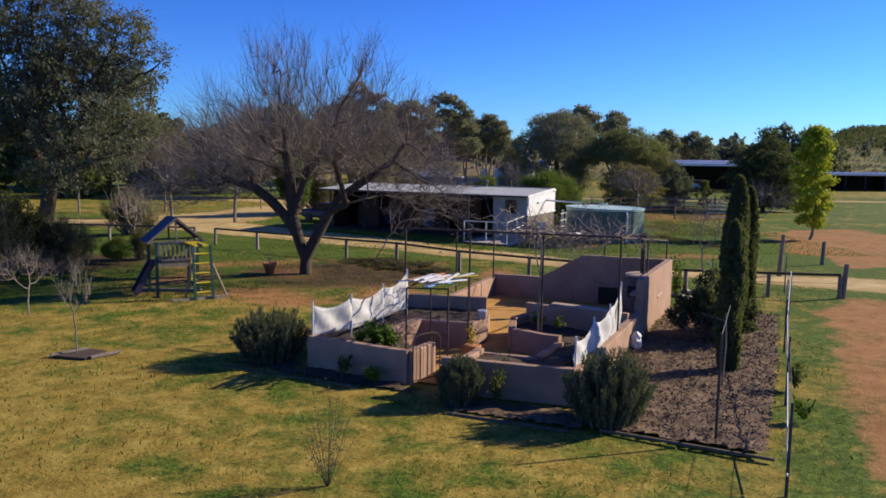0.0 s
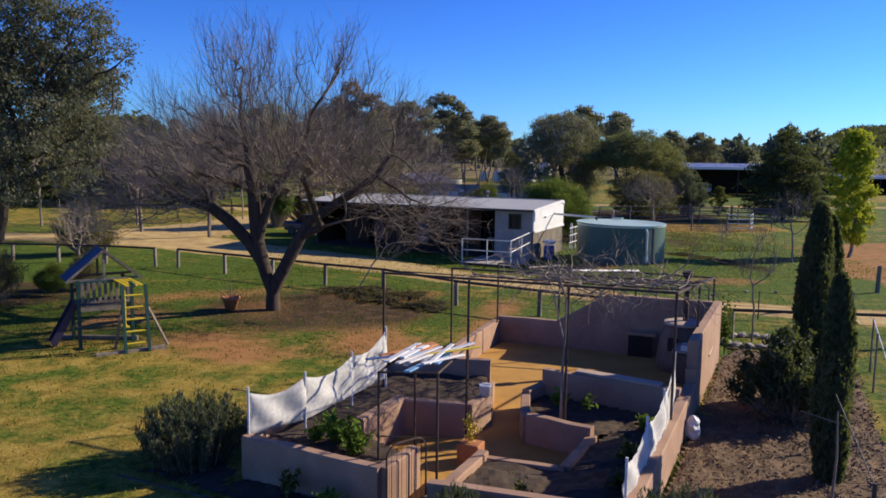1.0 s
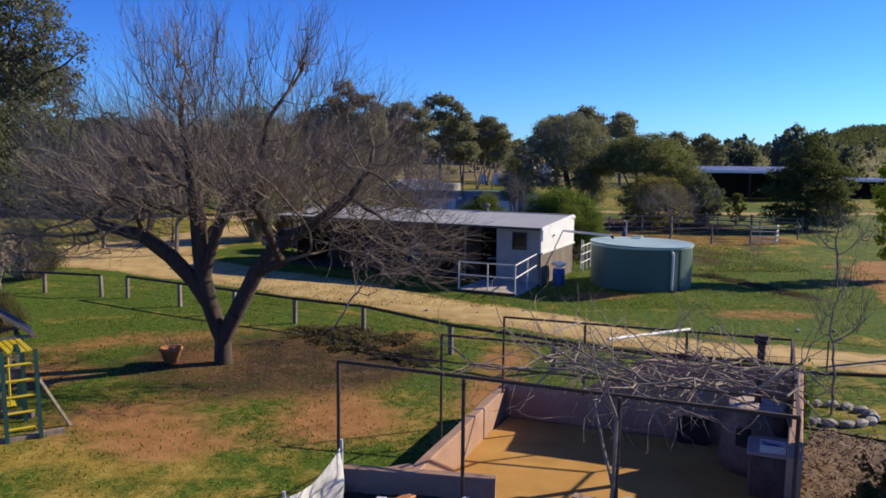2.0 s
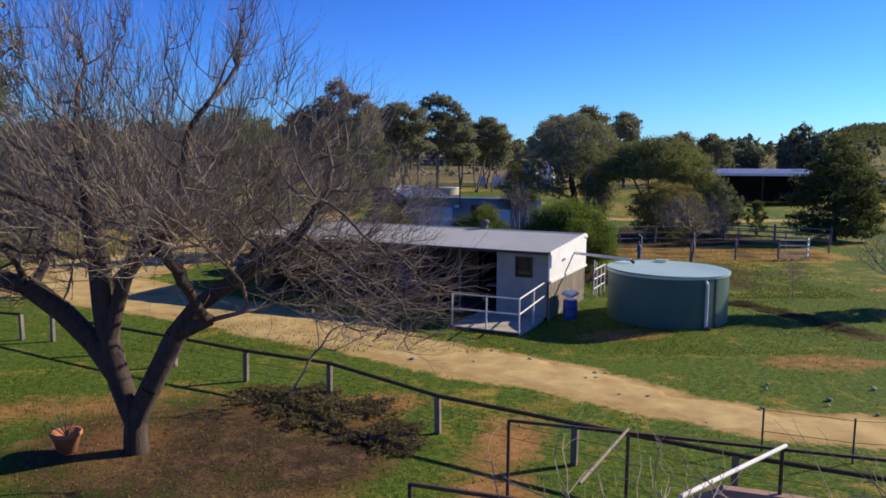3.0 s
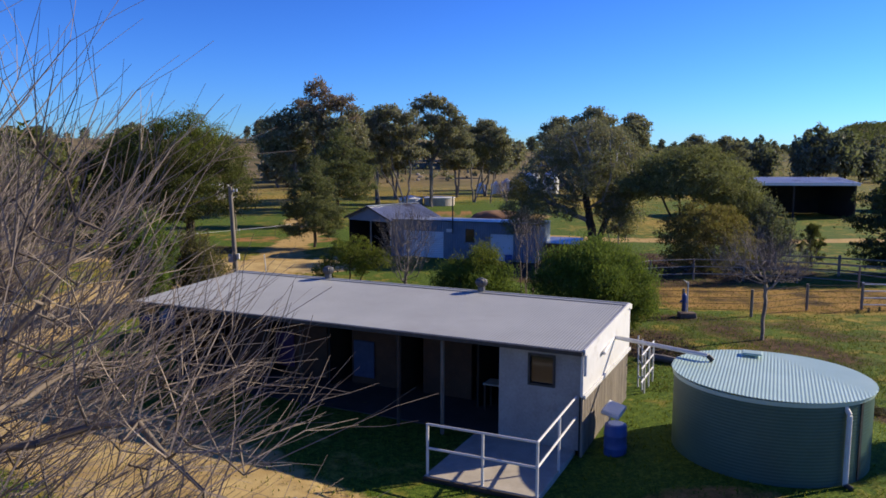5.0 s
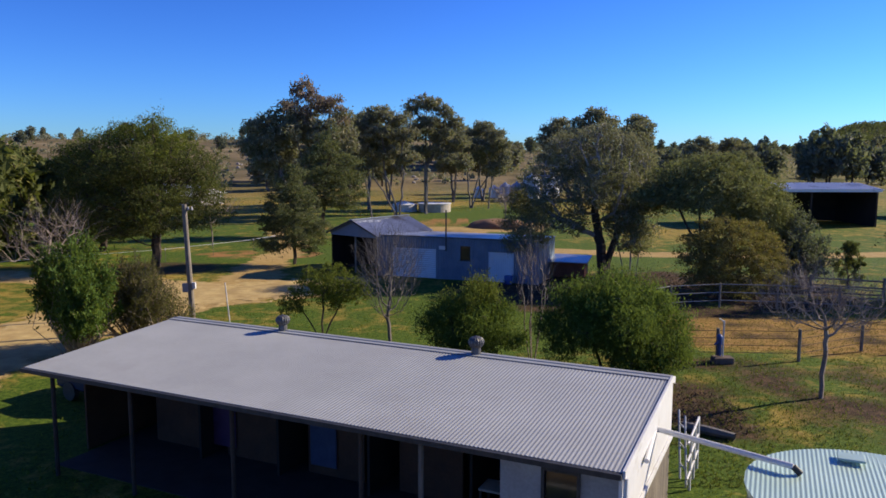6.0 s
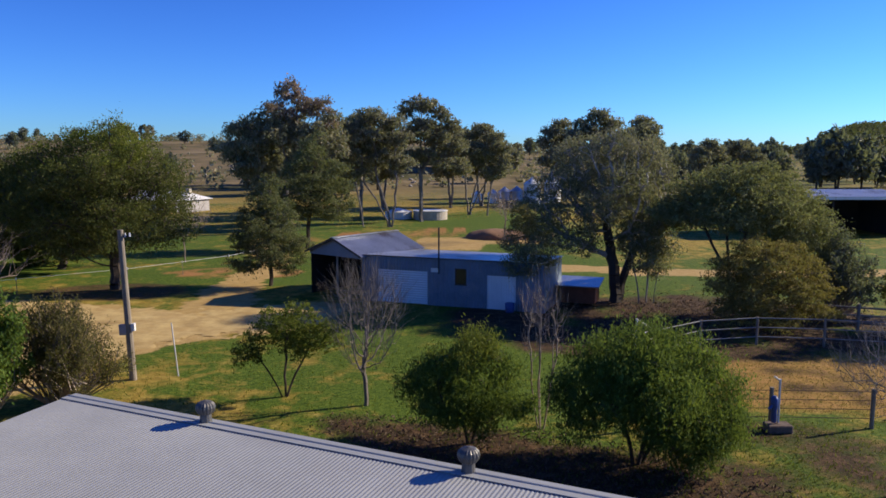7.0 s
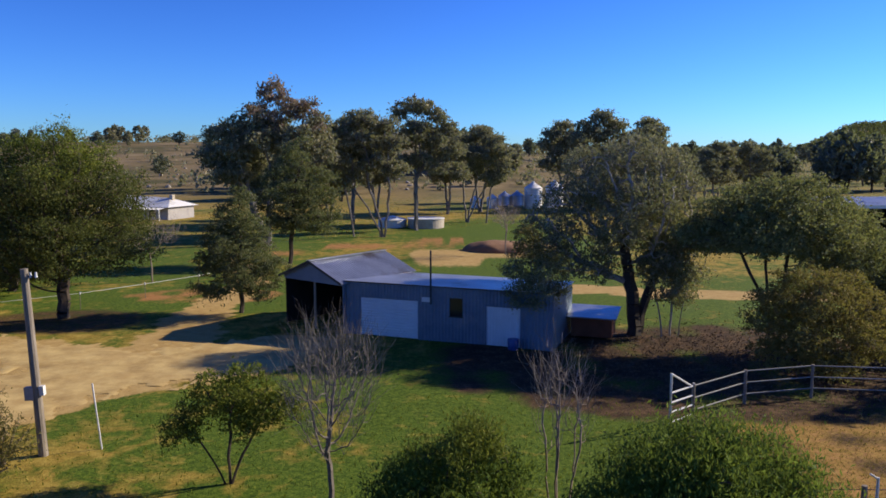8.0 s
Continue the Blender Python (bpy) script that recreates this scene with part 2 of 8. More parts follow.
LEAF_YELLOW = foliage("yellow_green_leaves", (0.28, 0.34, 0.025), (0.56, 0.62, 0.050), (0.76, 0.70, 0.080), 0.4)
LEAF_BRONZE = foliage("bronze_leaves", (0.15, 0.125, 0.045), (0.36, 0.285, 0.088), (0.50, 0.35, 0.13))
LEAF_BROWN = foliage("brown_leaves", (0.070, 0.064, 0.026), (0.170, 0.150, 0.060), (0.25, 0.20, 0.09))
LEAF_RED = foliage("reddish_gum_leaves", (0.16, 0.115, 0.098), (0.41, 0.29, 0.240), (0.54, 0.39, 0.32))
LEAF_WATTLE = foliage("wattle_leaves", (0.110, 0.128, 0.060), (0.32, 0.325, 0.135), (0.48, 0.43, 0.19))
# Distance haze put into the leaf colour as a paler grey-green.
LEAF_FAR = foliage("hazed_far_leaves", (0.085, 0.105, 0.088), (0.205, 0.222, 0.170), (0.27, 0.265, 0.20))
# Haze over the far hill painted in as a dark, bluish leaf colour.
LEAF_HILL = foliage("hazed_hill_forest_leaves", (0.018, 0.027, 0.028), (0.042, 0.054, 0.050), (0.06, 0.066, 0.058))
LEAF_BRUSH = foliage("dead_brush", (0.065, 0.052, 0.028), (0.17, 0.135, 0.070), (0.27, 0.21, 0.12))
LEAF_GUM_DARK = foliage("dark_gum_leaves", (0.080, 0.090, 0.068), (0.205, 0.212, 0.150), (0.33, 0.30, 0.22))
LEAF_SHRUB = foliage("shrub_plumes", (0.048, 0.098, 0.022), (0.145, 0.235, 0.045), (0.26, 0.35, 0.080), 0.42)
OVEN_STONE = surface("rough_oven_masonry", (0.11, 0.075, 0.058), (0.25, 0.18, 0.145), 3.0, 0.95, grain=14, bump=0.8, dist=0.04)
EDGE_WOOD = surface("old_edging_timber", (0.07, 0.05, 0.036), (0.17, 0.13, 0.095), 2.5, 0.9, grain=24, bump=0.5)
LEAF_WEEP = foliage("weeping_leaves", (0.030, 0.038, 0.016), (0.085, 0.095, 0.036), (0.12, 0.115, 0.05))
PALE_IRON = surface("pale_iron_roof", (0.84, 0.84, 0.84), (0.93, 0.93, 0.92), 0.4, 0.5, 0.05, grain=6, bump=0.05, worn=(0.50, 0.48, 0.46))
LEAF_WEED = foliage("dark_weeds", (0.035, 0.050, 0.014), (0.105, 0.125, 0.030), (0.17, 0.15, 0.05), 0.3)
RUG_PURPLE = surface("purple_canvas", (0.050, 0.018, 0.060), (0.090, 0.034, 0.105), 3, 0.8, bump=0.1)
CAR_BLUE = surface("dark_blue_paint", (0.020, 0.030, 0.075), (0.030, 0.045, 0.10), 1.0, 0.25, bump=0)
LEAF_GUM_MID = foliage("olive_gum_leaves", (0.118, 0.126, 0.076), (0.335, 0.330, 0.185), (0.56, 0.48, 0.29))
RED_DIRT = surface("red_dirt", (0.20, 0.10, 0.05), (0.36, 0.20, 0.11), 1.0, 0.95, grain=14, bump=0.6, dist=0.05)

# ---------------- mesh helpers ----------------
def link_mesh(name, verts, faces, mat, parent=None, label="", smooth=False):
    me = bpy.data.meshes.new(name)
    me.from_pydata([tuple(v) for v in verts] if not isinstance(verts, np.ndarray) else verts.tolist(), [], faces if isinstance(faces, list) else faces.tolist())
    me.materials.append(mat)
    if smooth:
        me.shade_smooth()
    ob = new(name, me)
    if parent:
        ob.parent = parent
    if label:
        tagged(ob, label)
    return ob


def part(name, bm, mat, parent=None, label="", smooth=False):
    me = bpy.data.meshes.new(name)
    bmesh.ops.recalc_face_normals(bm, faces=bm.faces)
    bm.to_mesh(me)
    bm.free()
    me.materials.append(mat)
    if smooth:
        me.shade_smooth()
    ob = new(name, me)
    if parent:
        ob.parent = parent
    if label:
        tagged(ob, label)
    return ob


def thing(name, m, label, category, group="", kind=""):
    ob = new(name)
    ob.empty_display_size = 0.2
    ob.matrix_world = m
    return tagged(ob, label, category, group, kind)


def box(size, at=(0, 0, 0), rot=(0, 0, 0), bevel=0.0, bm=None):
    """A box with its base centre at 'at'."""
    bm = bm or bmesh.new()
    m = pose(*at, *rot) @ Matrix.Translation((0, 0, size[2] / 2)) @ Matrix.Diagonal((*size, 1))
    got = bmesh.ops.create_cube(bm, size=1.0, matrix=m)
    if bevel:
        es = list({e for v in got["verts"] for e in v.link_edges})
        bmesh.ops.bevel(bm, geom=es, offset=bevel, segments=1, affect='EDGES')
    return bm


def rod(p0, p1, r0, r1=None, n=8, bm=None):
    bm = bm or bmesh.new()
    p0, p1 = Vector(p0), Vector(p1)
    d = p1 - p0
    m = Matrix.Translation((p0 + p1) / 2) @ d.to_track_quat('Z', 'Y').to_matrix().to_4x4()
    bmesh.ops.create_cone(bm, cap_ends=True, segments=n, radius1=r0, radius2=r0 if r1 is None else r1, depth=d.length, matrix=m)
    return bm


def beam(p0, p1, w, h, bm=None):
    """A rectangular bar between two points, h upright."""
    bm = bm or bmesh.new()
    p0, p1 = Vector(p0), Vector(p1)
    d = p1 - p0
    x = d.normalized()
    up = Vector((0, 0, 1)) if abs(x.z) < 0.95 else Vector((0, 1, 0))
    y = up.cross(x).normalized()
    z = x.cross(y)
    m = Matrix((x, y, z)).transposed().to_4x4()
    m.translation = (p0 + p1) / 2
    bmesh.ops.create_cube(bm, size=1.0, matrix=m @ Matrix.Diagonal((d.length, w, h, 1)))
    return bm


def poly(points, z0, z1, bm=None):
    """An upright prism over a plan polygon."""
    bm = bm or bmesh.new()
    lo = [bm.verts.new((x, y, z0)) for x, y in points]
    hi = [bm.verts.new((x, y, z1)) for x, y in points]
    bm.faces.new(lo[::-1])
    bm.faces.new(hi)
    for i in range(len(points)):
        j = (i + 1) % len(points)
        bm.faces.new((lo[i], lo[j], hi[j], hi[i]))
    return bm


def lathe(profile, n=24, bm=None, at=(0, 0, 0)):
    bm = bm or bmesh.new()
    rings = []
    for r, z in profile:
        rings.append([bm.verts.new((at[0] + r * math.cos(2 * math.pi * k / n), at[1] + r * math.sin(2 * math.pi * k / n), at[2] + z)) for k in range(n)])
    for a, b in zip(rings, rings[1:]):
        for k in range(n):
            bm.faces.new((a[k], a[(k + 1) % n], b[(k + 1) % n], b[k]))
    bm.faces.new(rings[0][::-1])
    bm.faces.new(rings[-1])
    return bm


def corrugated(u0, u1, length, pitch=0.15, depth=0.025, slope=None, steps=6):
    """Roof sheet: waves along x from u0 to u1, running along y over 'length', z by slope(y in 0..1)."""
    n = max(2, int((u1 - u0) / pitch * steps))
    xs = np.linspace(u0, u1, n + 1)
    zs = depth * np.sin(xs / pitch * 2 * np.pi)
    verts, faces = [], []
    for j in (0, 1):
        verts += [(x, length * j, z + (slope[j] if slope else 0)) for x, z in zip(xs, zs)]
    k = len(xs)
    for j in (0, 1):
        verts += [(x, length * j, z - 0.012 + (slope[j] if slope else 0)) for x, z in zip(xs, zs)]
    for i in range(n):
        faces.append((i, i + 1, k + i + 1, k + i))
        faces.append((2 * k + i, 3 * k + i, 3 * k + i + 1, 2 * k + i + 1))
        faces.append((i, 2 * k + i, 2 * k + i + 1, i + 1))
        faces.append((k + i, k + i + 1, 3 * k + i + 1, 3 * k + i))
    return verts, faces


# ---------------- growing things ----------------
def tubes(segs, thin=0.018):
    """Mesh arrays for tapered limbs: rows of x0 y0 z0 x1 y1 z1 r0 r1."""
    segs = np.array(segs, float)
    out_v, out_f, base = [], [], 0
    for pick, n in ((segs[:, 6] >= thin, 6), (segs[:, 6] < thin, 3)):
        s = segs[pick]
        if not len(s):
            continue
        a, b = s[:, 0:3], s[:, 3:6]
        d = b - a
        d /= np.linalg.norm(d, axis=1, keepdims=True) + 1e-9
        ref = np.where(np.abs(d[:, 2:3]) < 0.9, [[0, 0, 1.0]], [[1.0, 0, 0]])
        u = np.cross(d, ref)
        u /= np.linalg.norm(u, axis=1, keepdims=True) + 1e-9
        w = np.cross(d, u)
        ang = np.arange(n) * 2 * np.pi / n
        ring = u[:, None] * np.cos(ang)[None, :, None] + w[:, None] * np.sin(ang)[None, :, None]
        v = np.concatenate([a[:, None] + ring * s[:, 6, None, None], b[:, None] + ring * s[:, 7, None, None]], 1).reshape(-1, 3)
        k = np.arange(n)
        quad = np.stack([k, (k + 1) % n, n + (k + 1) % n, n + k], 1)
        f = (np.arange(len(s))[:, None, None] * 2 * n + quad[None]).reshape(-1, 4) + base
        out_v.append(v)
        out_f.append(f)
        base += len(v)
    return np.concatenate(out_v), np.concatenate(out_f)


def grow(rng, start, way, length, radius, depth, segs, tips, kids=(2, 4), spread=0.6, lift=0.12, shrink=0.68, wobble=0.16, steps=3, keep=0.62):
    """One limb of a few bent pieces, then its children."""
    p, d = np.array(start, float), np.array(way, float)
    d /= np.linalg.norm(d)
    r = radius
    nodes = []
    for i in range(steps):
        d = d + rng.normal(0, wobble, 3) + (0, 0, lift)
        d /= np.linalg.norm(d)
        q = p + d * length / steps
        r1 = r * (1 - (1 - keep) / steps)
        segs.append((*p, *q, r, r1))
        p, r = q, r1
        nodes.append((p.copy(), d.copy(), r))
    if depth <= 0:
        tips.append((p, d))
        return
    for k in range(rng.integers(kids[0], kids[1] + 1)):
        at, dd, rr = nodes[-1] if k < 2 else nodes[rng.integers(0, len(nodes))]
        side = rng.normal(0, 1, 3)
        side -= dd * (side @ dd)
        side /= np.linalg.norm(side) + 1e-9
        nd = dd + side * spread * rng.uniform(0.6, 1.3)
        grow(rng, at, nd, length * shrink * rng.uniform(0.75, 1.2), rr * rng.uniform(0.55, 0.8), depth - 1, segs, tips, kids, spread, lift, shrink, wobble, steps, keep)


def unit(v):
    return v / (np.linalg.norm(v, axis=1, keepdims=True) + 1e-9)


def leaf_mesh(rng, centres, size, long=1.8, up=0.2, facing=None, loose=0.55):
    """Small pointed leaf clumps as bent quads, turned loosely towards 'facing' if given."""
    c = np.array(centres, float)
    n = len(c)
    a = unit(rng.normal(0, 1, (n, 3)) + (0, 0, up))
    if facing is None:
        b = unit(np.cross(a, rng.normal(0, 1, (n, 3))))
    else:
        b = unit(np.cross(unit(facing + rng.normal(0, loose, (n, 3))), a))
    s = (size * rng.uniform(0.6, 1.3, n))[:, None]
    k = np.cross(a, b) * s * 0.18
    v = np.stack([c - a * s * long / 2, c + b * s / 2 + k, c + a * s * long / 2, c - b * s / 2 + k], 1).reshape(-1, 3)
    f = np.arange(4 * n).reshape(n, 4)
    return v, f


def colonize(rng, chains, aims, step, reach, kill, lift=0.05, wob=0.12, rounds=90):
    """Limbs that grow towards free points: node places, parents."""
    pos, par = [], []
    for ch in chains:
        last = -1
        for p, root in ch:
            if root >= 0 and last < 0:
                last = root
            pos.append(p)
            par.append(last)
            last = len(pos) - 1
    pos = np.array(pos, float)
    aims = np.array(aims, float)
    d2 = ((aims[:, None] - pos[None]) ** 2).sum(2)
    near, dist = d2.argmin(1), np.sqrt(d2.min(1))
    for it in range(rounds):
        act = dist < reach
        if not act.any():
            reach *= 1.5
            if reach > 60:
                break
            continue
        who = near[act]
        way = unit(aims[act] - pos[who])
        ids, inv = np.unique(who, return_inverse=True)
        tot = np.zeros((len(ids), 3))
        np.add.at(tot, inv, way)
        tot = unit(unit(tot) + rng.normal(0, wob, tot.shape) + (0, 0, lift))
        fresh = pos[ids] + tot * step
        d2 = ((aims[:, None] - fresh[None]) ** 2).sum(2)
        better = d2.min(1) < dist ** 2
        near = np.where(better, len(pos) + d2.argmin(1), near)
        dist = np.where(better, np.sqrt(d2.min(1)), dist)
        pos = np.concatenate([pos, fresh])
        par += ids.tolist()
        live = dist > kill
        aims, near, dist = aims[live], near[live], dist[live]
        if len(aims) < 3:
            break
    return pos, np.array(par)


def limb_sizes(par, tip, power=2.0):
    """Radii by adding up the twigs that each limb carries."""
    r = np.zeros(len(par))
    for i in range(len(par) - 1, -1, -1):
        r[i] = max(r[i], tip ** power)
        if par[i] >= 0:
            r[par[i]] += r[i]
    return r ** (1 / power)


def limb_rows(pos, par, r, top=9.0):
    i = np.nonzero(par >= 0)[0]
    p = par[i]
    return np.concatenate([pos[p], pos[i], np.minimum(np.minimum(r[p], r[i] * 1.35), top)[:, None], np.minimum(r[i], top)[:, None]], 1)


def in_lobes(rng, lobes, per):
    """Free points inside soft lobes of x y z radius height."""
    out = []
    for x, y, z, rr, rz in lobes:
        k = max(8, int(per * rr * rr))
        o = unit(rng.normal(0, 1, (k, 3))) * rng.uniform(0.05, 1, (k, 1)) ** 0.5
        out.append(o * (rr, rr, rz) + (x, y, z))
    return np.concatenate(out)


SHAPES = {
    "gum": ((0.16, 0.45), (0.35, 0.95), (0.6, 1.0), (0.82, 0.72), (1.0, 0.25)),
    "full": ((0.08, 0.85), (0.3, 1.0), (0.55, 0.9), (0.8, 0.62), (1.0, 0.2)),
    "oval": ((0.12, 0.5), (0.3, 0.85), (0.6, 1.0), (0.85, 0.75), (1.0, 0.25)),
}


def crown_meshes(name, seed, height, width, shape, leaves, leaf, mat, bark, trunk, lobes_n=26, lobe=0.17, lean=0.03, fork=0.16, stems=1, hang=0.0, top_mat=None, least=0.0, clump=1.7):
    """Trunk and crown meshes: lobes set by a profile, limbs grown into them, leaves about the limb ends."""
    rng = np.random.default_rng(seed)
    prof = np.array(SHAPES[shape])
    lob = []
    for k in range(lobes_n):
        q = (k + 0.5) / lobes_n
        zf = prof[0, 0] + (1 - prof[0, 0]) * q ** 0.85
        wide = np.interp(zf, prof[:, 0], prof[:, 1]) * width / 2
        a = k * 2.39996 + rng.uniform(-0.5, 0.5)
        rr = width * lobe * rng.uniform(0.65, 1.25)
        rad = max(0.0, wide - rr * 0.8) * rng.uniform(0.35, 1.0) ** 0.5
        rz = rr * rng.uniform(0.55, 0.8)
        lob.append((math.cos(a) * rad, math.sin(a) * rad, min(height * zf, height - rz * 0.9), rr, rz))
    lob = np.array(lob)
    aims = in_lobes(rng, lob, 26 / (width * lobe) ** 2)
    chains = []
    for s in range(stems):
        a = s * 6.28 / stems + 0.4
        o = 0.0 if stems == 1 else trunk * 1.2
        ch = [((math.cos(a) * o, math.sin(a) * o, -0.15), -1)]
        p = np.array(ch[0][0])
        d = np.array((math.cos(a) * (lean if stems == 1 else 0.22), math.sin(a) * (lean if stems == 1 else 0.22), 1.0))
        for i in range(5):
            p = p + d / 5 * height * fork + (*rng.normal(0, 0.012 * height, 2), 0)
            ch.append((tuple(p), -1))
        chains.append(ch)
    step = width * 0.045
    pos, par = colonize(rng, chains, aims, step, width * 0.35, step * 1.1, 0.04, 0.16, 70)
    r = limb_sizes(par, 0.012 * height / 10)
    r *= trunk / r[0]
    rows = limb_rows(pos, par, r)
    kids = np.bincount(par[par >= 0], minlength=len(pos))
    ends = np.nonzero((kids == 0) | ((r < trunk * 0.10) & (np.arange(len(pos)) > 6 * stems)))[0]
    t = pos[ends]
    per = max(1, leaves // len(t))
    pts = np.repeat(t, per, 0)
    off = unit(rng.normal(0, 1, pts.shape)) * rng.uniform(0, 1, (len(pts), 1)) ** 0.6 * step * clump
    off *= np.where(rng.uniform(0, 1, (len(pts), 1)) < 0.12, rng.uniform(1.1, 1.55, (len(pts), 1)), 1.0)
    off[:, 2] = off[:, 2] * 0.75 - hang * rng.uniform(0, 1, len(pts))
    pts = pts + off
    own = ((pts[:, None, :] - lob[None, :, :3]) ** 2 / lob[None, :, 3:4] ** 2).sum(2).argmin(1)
    out = unit(unit(pts - lob[own, :3]) + 0.5 * unit(off) + 0.35 * unit(pts - (0, 0, height * 0.5)))
    keep = pts[:, 2] > 0.1
    v, f = leaf_mesh(rng, pts[keep], leaf, 1.9, -0.2, out[keep])
    crown = mesh_of(name + "_crown", (v, f), mat)
    if top_mat:
        crown.materials.append(top_mat)
        hi = pts[keep][:, 2] / height + rng.normal(0, 0.12, keep.sum()) > 0.66
        crown.polygons.foreach_set("material_index", hi.astype(np.int32))
    return mesh_of(name + "_trunk", tubes(rows[rows[:, 6] > least], max(0.03, least * 1.6)), bark), crown


def sculpted_tree(name, seed, lobes, leaves, leaf, clump, mat, bark, trunk, stems, flat=0.6, droop=0.0, top_mat=None, top_at=0.7, least=0.0, apart=1.2, long=2.3, hang=-0.7, limb_mat=None, limb_at=0.12):
    """A tree from the masses of its crown: separate leaf clumps over each mass, limbs grown out to them, gaps between."""
    rng = np.random.default_rng(seed)
    lob = np.array(lobes, float)
    cand = []
    for x, y, z, rr, rz in lob:
        k = int(90 * (rr / clump) ** 2) + 20
        o = unit(rng.normal(0, 1, (k, 3))) * rng.uniform(0.12, 1.0, (k, 1)) ** 0.45
        o *= np.where(rng.uniform(0, 1, (k, 1)) < 0.22, rng.uniform(1.0, 1.38, (k, 1)), 1.0)
        cand.append(o * (rr, rr, rz) + (x, y, z))
    cand = rng.permutation(np.concatenate(cand))
    mid = np.zeros((0, 3))
    for c in cand:
        if not len(mid) or ((((mid - c) * (1, 1, 1.5)) ** 2).sum(1) > (clump * apart) ** 2).all():
            mid = np.concatenate([mid, c[None]])
    chains = []
    for bx, by, tx, ty, tz in stems:
        ch = []
        for i in range(7):
            q = i / 6
            ch.append(((bx + (tx - bx) * q ** 1.4 + rng.normal(0, 0.06 * tz * 0.2), by + (ty - by) * q ** 1.4 + rng.normal(0, 0.06 * tz * 0.2), -0.2 + (tz + 0.2) * q), 0 if chains else -1))
        chains.append(ch)
    step = clump * 0.6
    pos, par = colonize(rng, chains, np.repeat(mid, 2, 0) + rng.normal(0, clump * 0.3, (2 * len(mid), 3)), step, clump * 5, step * 1.1, 0.03, 0.2, 90)
    r = limb_sizes(par, 0.012, 2.1)
    r *= trunk / r[0]
    rows = limb_rows(pos, par, r)
    size = clump * rng.uniform(0.3, 1.35, len(mid)) ** 0.9
    share = np.maximum(3, (leaves * size ** 2 / (size ** 2).sum())).astype(int)
    own = np.repeat(np.arange(len(mid)), share)
    off = unit(rng.normal(0, 1, (len(own), 3))) * rng.uniform(0.05, 1, (len(own), 1)) ** 0.5
    off *= np.where(rng.uniform(0, 1, (len(own), 1)) < 0.16, rng.uniform(1.1, 1.8, (len(own), 1)), 1.0)
    shoot = unit(rng.normal(0, 1, (len(mid), 9, 3)).reshape(-1, 3) + (0, 0, 0.3)).reshape(len(mid), 9, 3)
    toward = (unit(off)[:, None] * shoot[own]).sum(2).max(1)
    lumpy = 0.55 + 0.95 * np.clip((toward - 0.55) / 0.45, 0, 1) ** 1.3
    way = unit(off * (1, 1, 1.3) + (0, 0, 0.25))
    fall = (off[:, :2] ** 2).sum(1) * droop * size[own]
    pts = mid[own] + off * (size[own] * lumpy)[:, None] * (1, 1, flat)
    pts[:, 2] -= fall
    heart = lob[:, :3].mean(0)
    way = unit(way + 0.35 * unit(pts - heart))
    keep = pts[:, 2] > 0.1
    crown = mesh_of(name + "_crown", leaf_mesh(rng, pts[keep], leaf, long, hang, way[keep], 0.75), mat)
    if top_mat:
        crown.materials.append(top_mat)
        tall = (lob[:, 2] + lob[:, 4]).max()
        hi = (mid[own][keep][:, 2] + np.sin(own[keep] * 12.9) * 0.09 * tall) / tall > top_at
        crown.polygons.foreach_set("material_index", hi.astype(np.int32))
    rows = rows[rows[:, 6] > least]
    fat = rows[:, 6] >= min(limb_at, rows[:, 6].max())
    (va, fa), (vb, fb) = tubes(rows[fat], 0.03), tubes(rows[~fat], max(0.03, least * 1.6))
    wood = mesh_of(name + "_trunk", (np.concatenate([va, vb]), np.concatenate([fa, fb + len(va)])), bark)
    if limb_mat:
        wood.materials.append(limb_mat)
        wood.polygons.foreach_set("material_index", (np.arange(len(fa) + len(fb)) >= len(fa)).astype(np.int32))
    return wood, crown


def bare_tree(name, at, mesh, mats, label, scale=1.0, turn=0.0, category="tree", group=""):
    t = thing(name, pose(*at, 0, 0, turn) @ Matrix.Scale(scale, 4), label, category, group)
    for n, me in zip(("trunk", "twig_crown"), mesh):
        ob = new(n, me)
        ob.parent = t
    return t


def mesh_of(name, vf, mat, smooth=False):
    me = bpy.data.meshes.new(name)
    me.from_pydata(vf[0].tolist(), [], vf[1].tolist())
    me.materials.append(mat)
    if smooth:
        me.shade_smooth()
    return me


def leafy_tree(name, at, meshes, label, scale=1.0, turn=0.0, category="tree", group="", squash=1.0):
    t = thing(name, pose(*at, 0, 0, turn) @ Matrix.Diagonal((scale, scale, scale * squash, 1)), label, category, group)
    for n, me in zip(("trunk", "crown"), meshes):
        ob = new(n, me)
        ob.parent = t
    return t


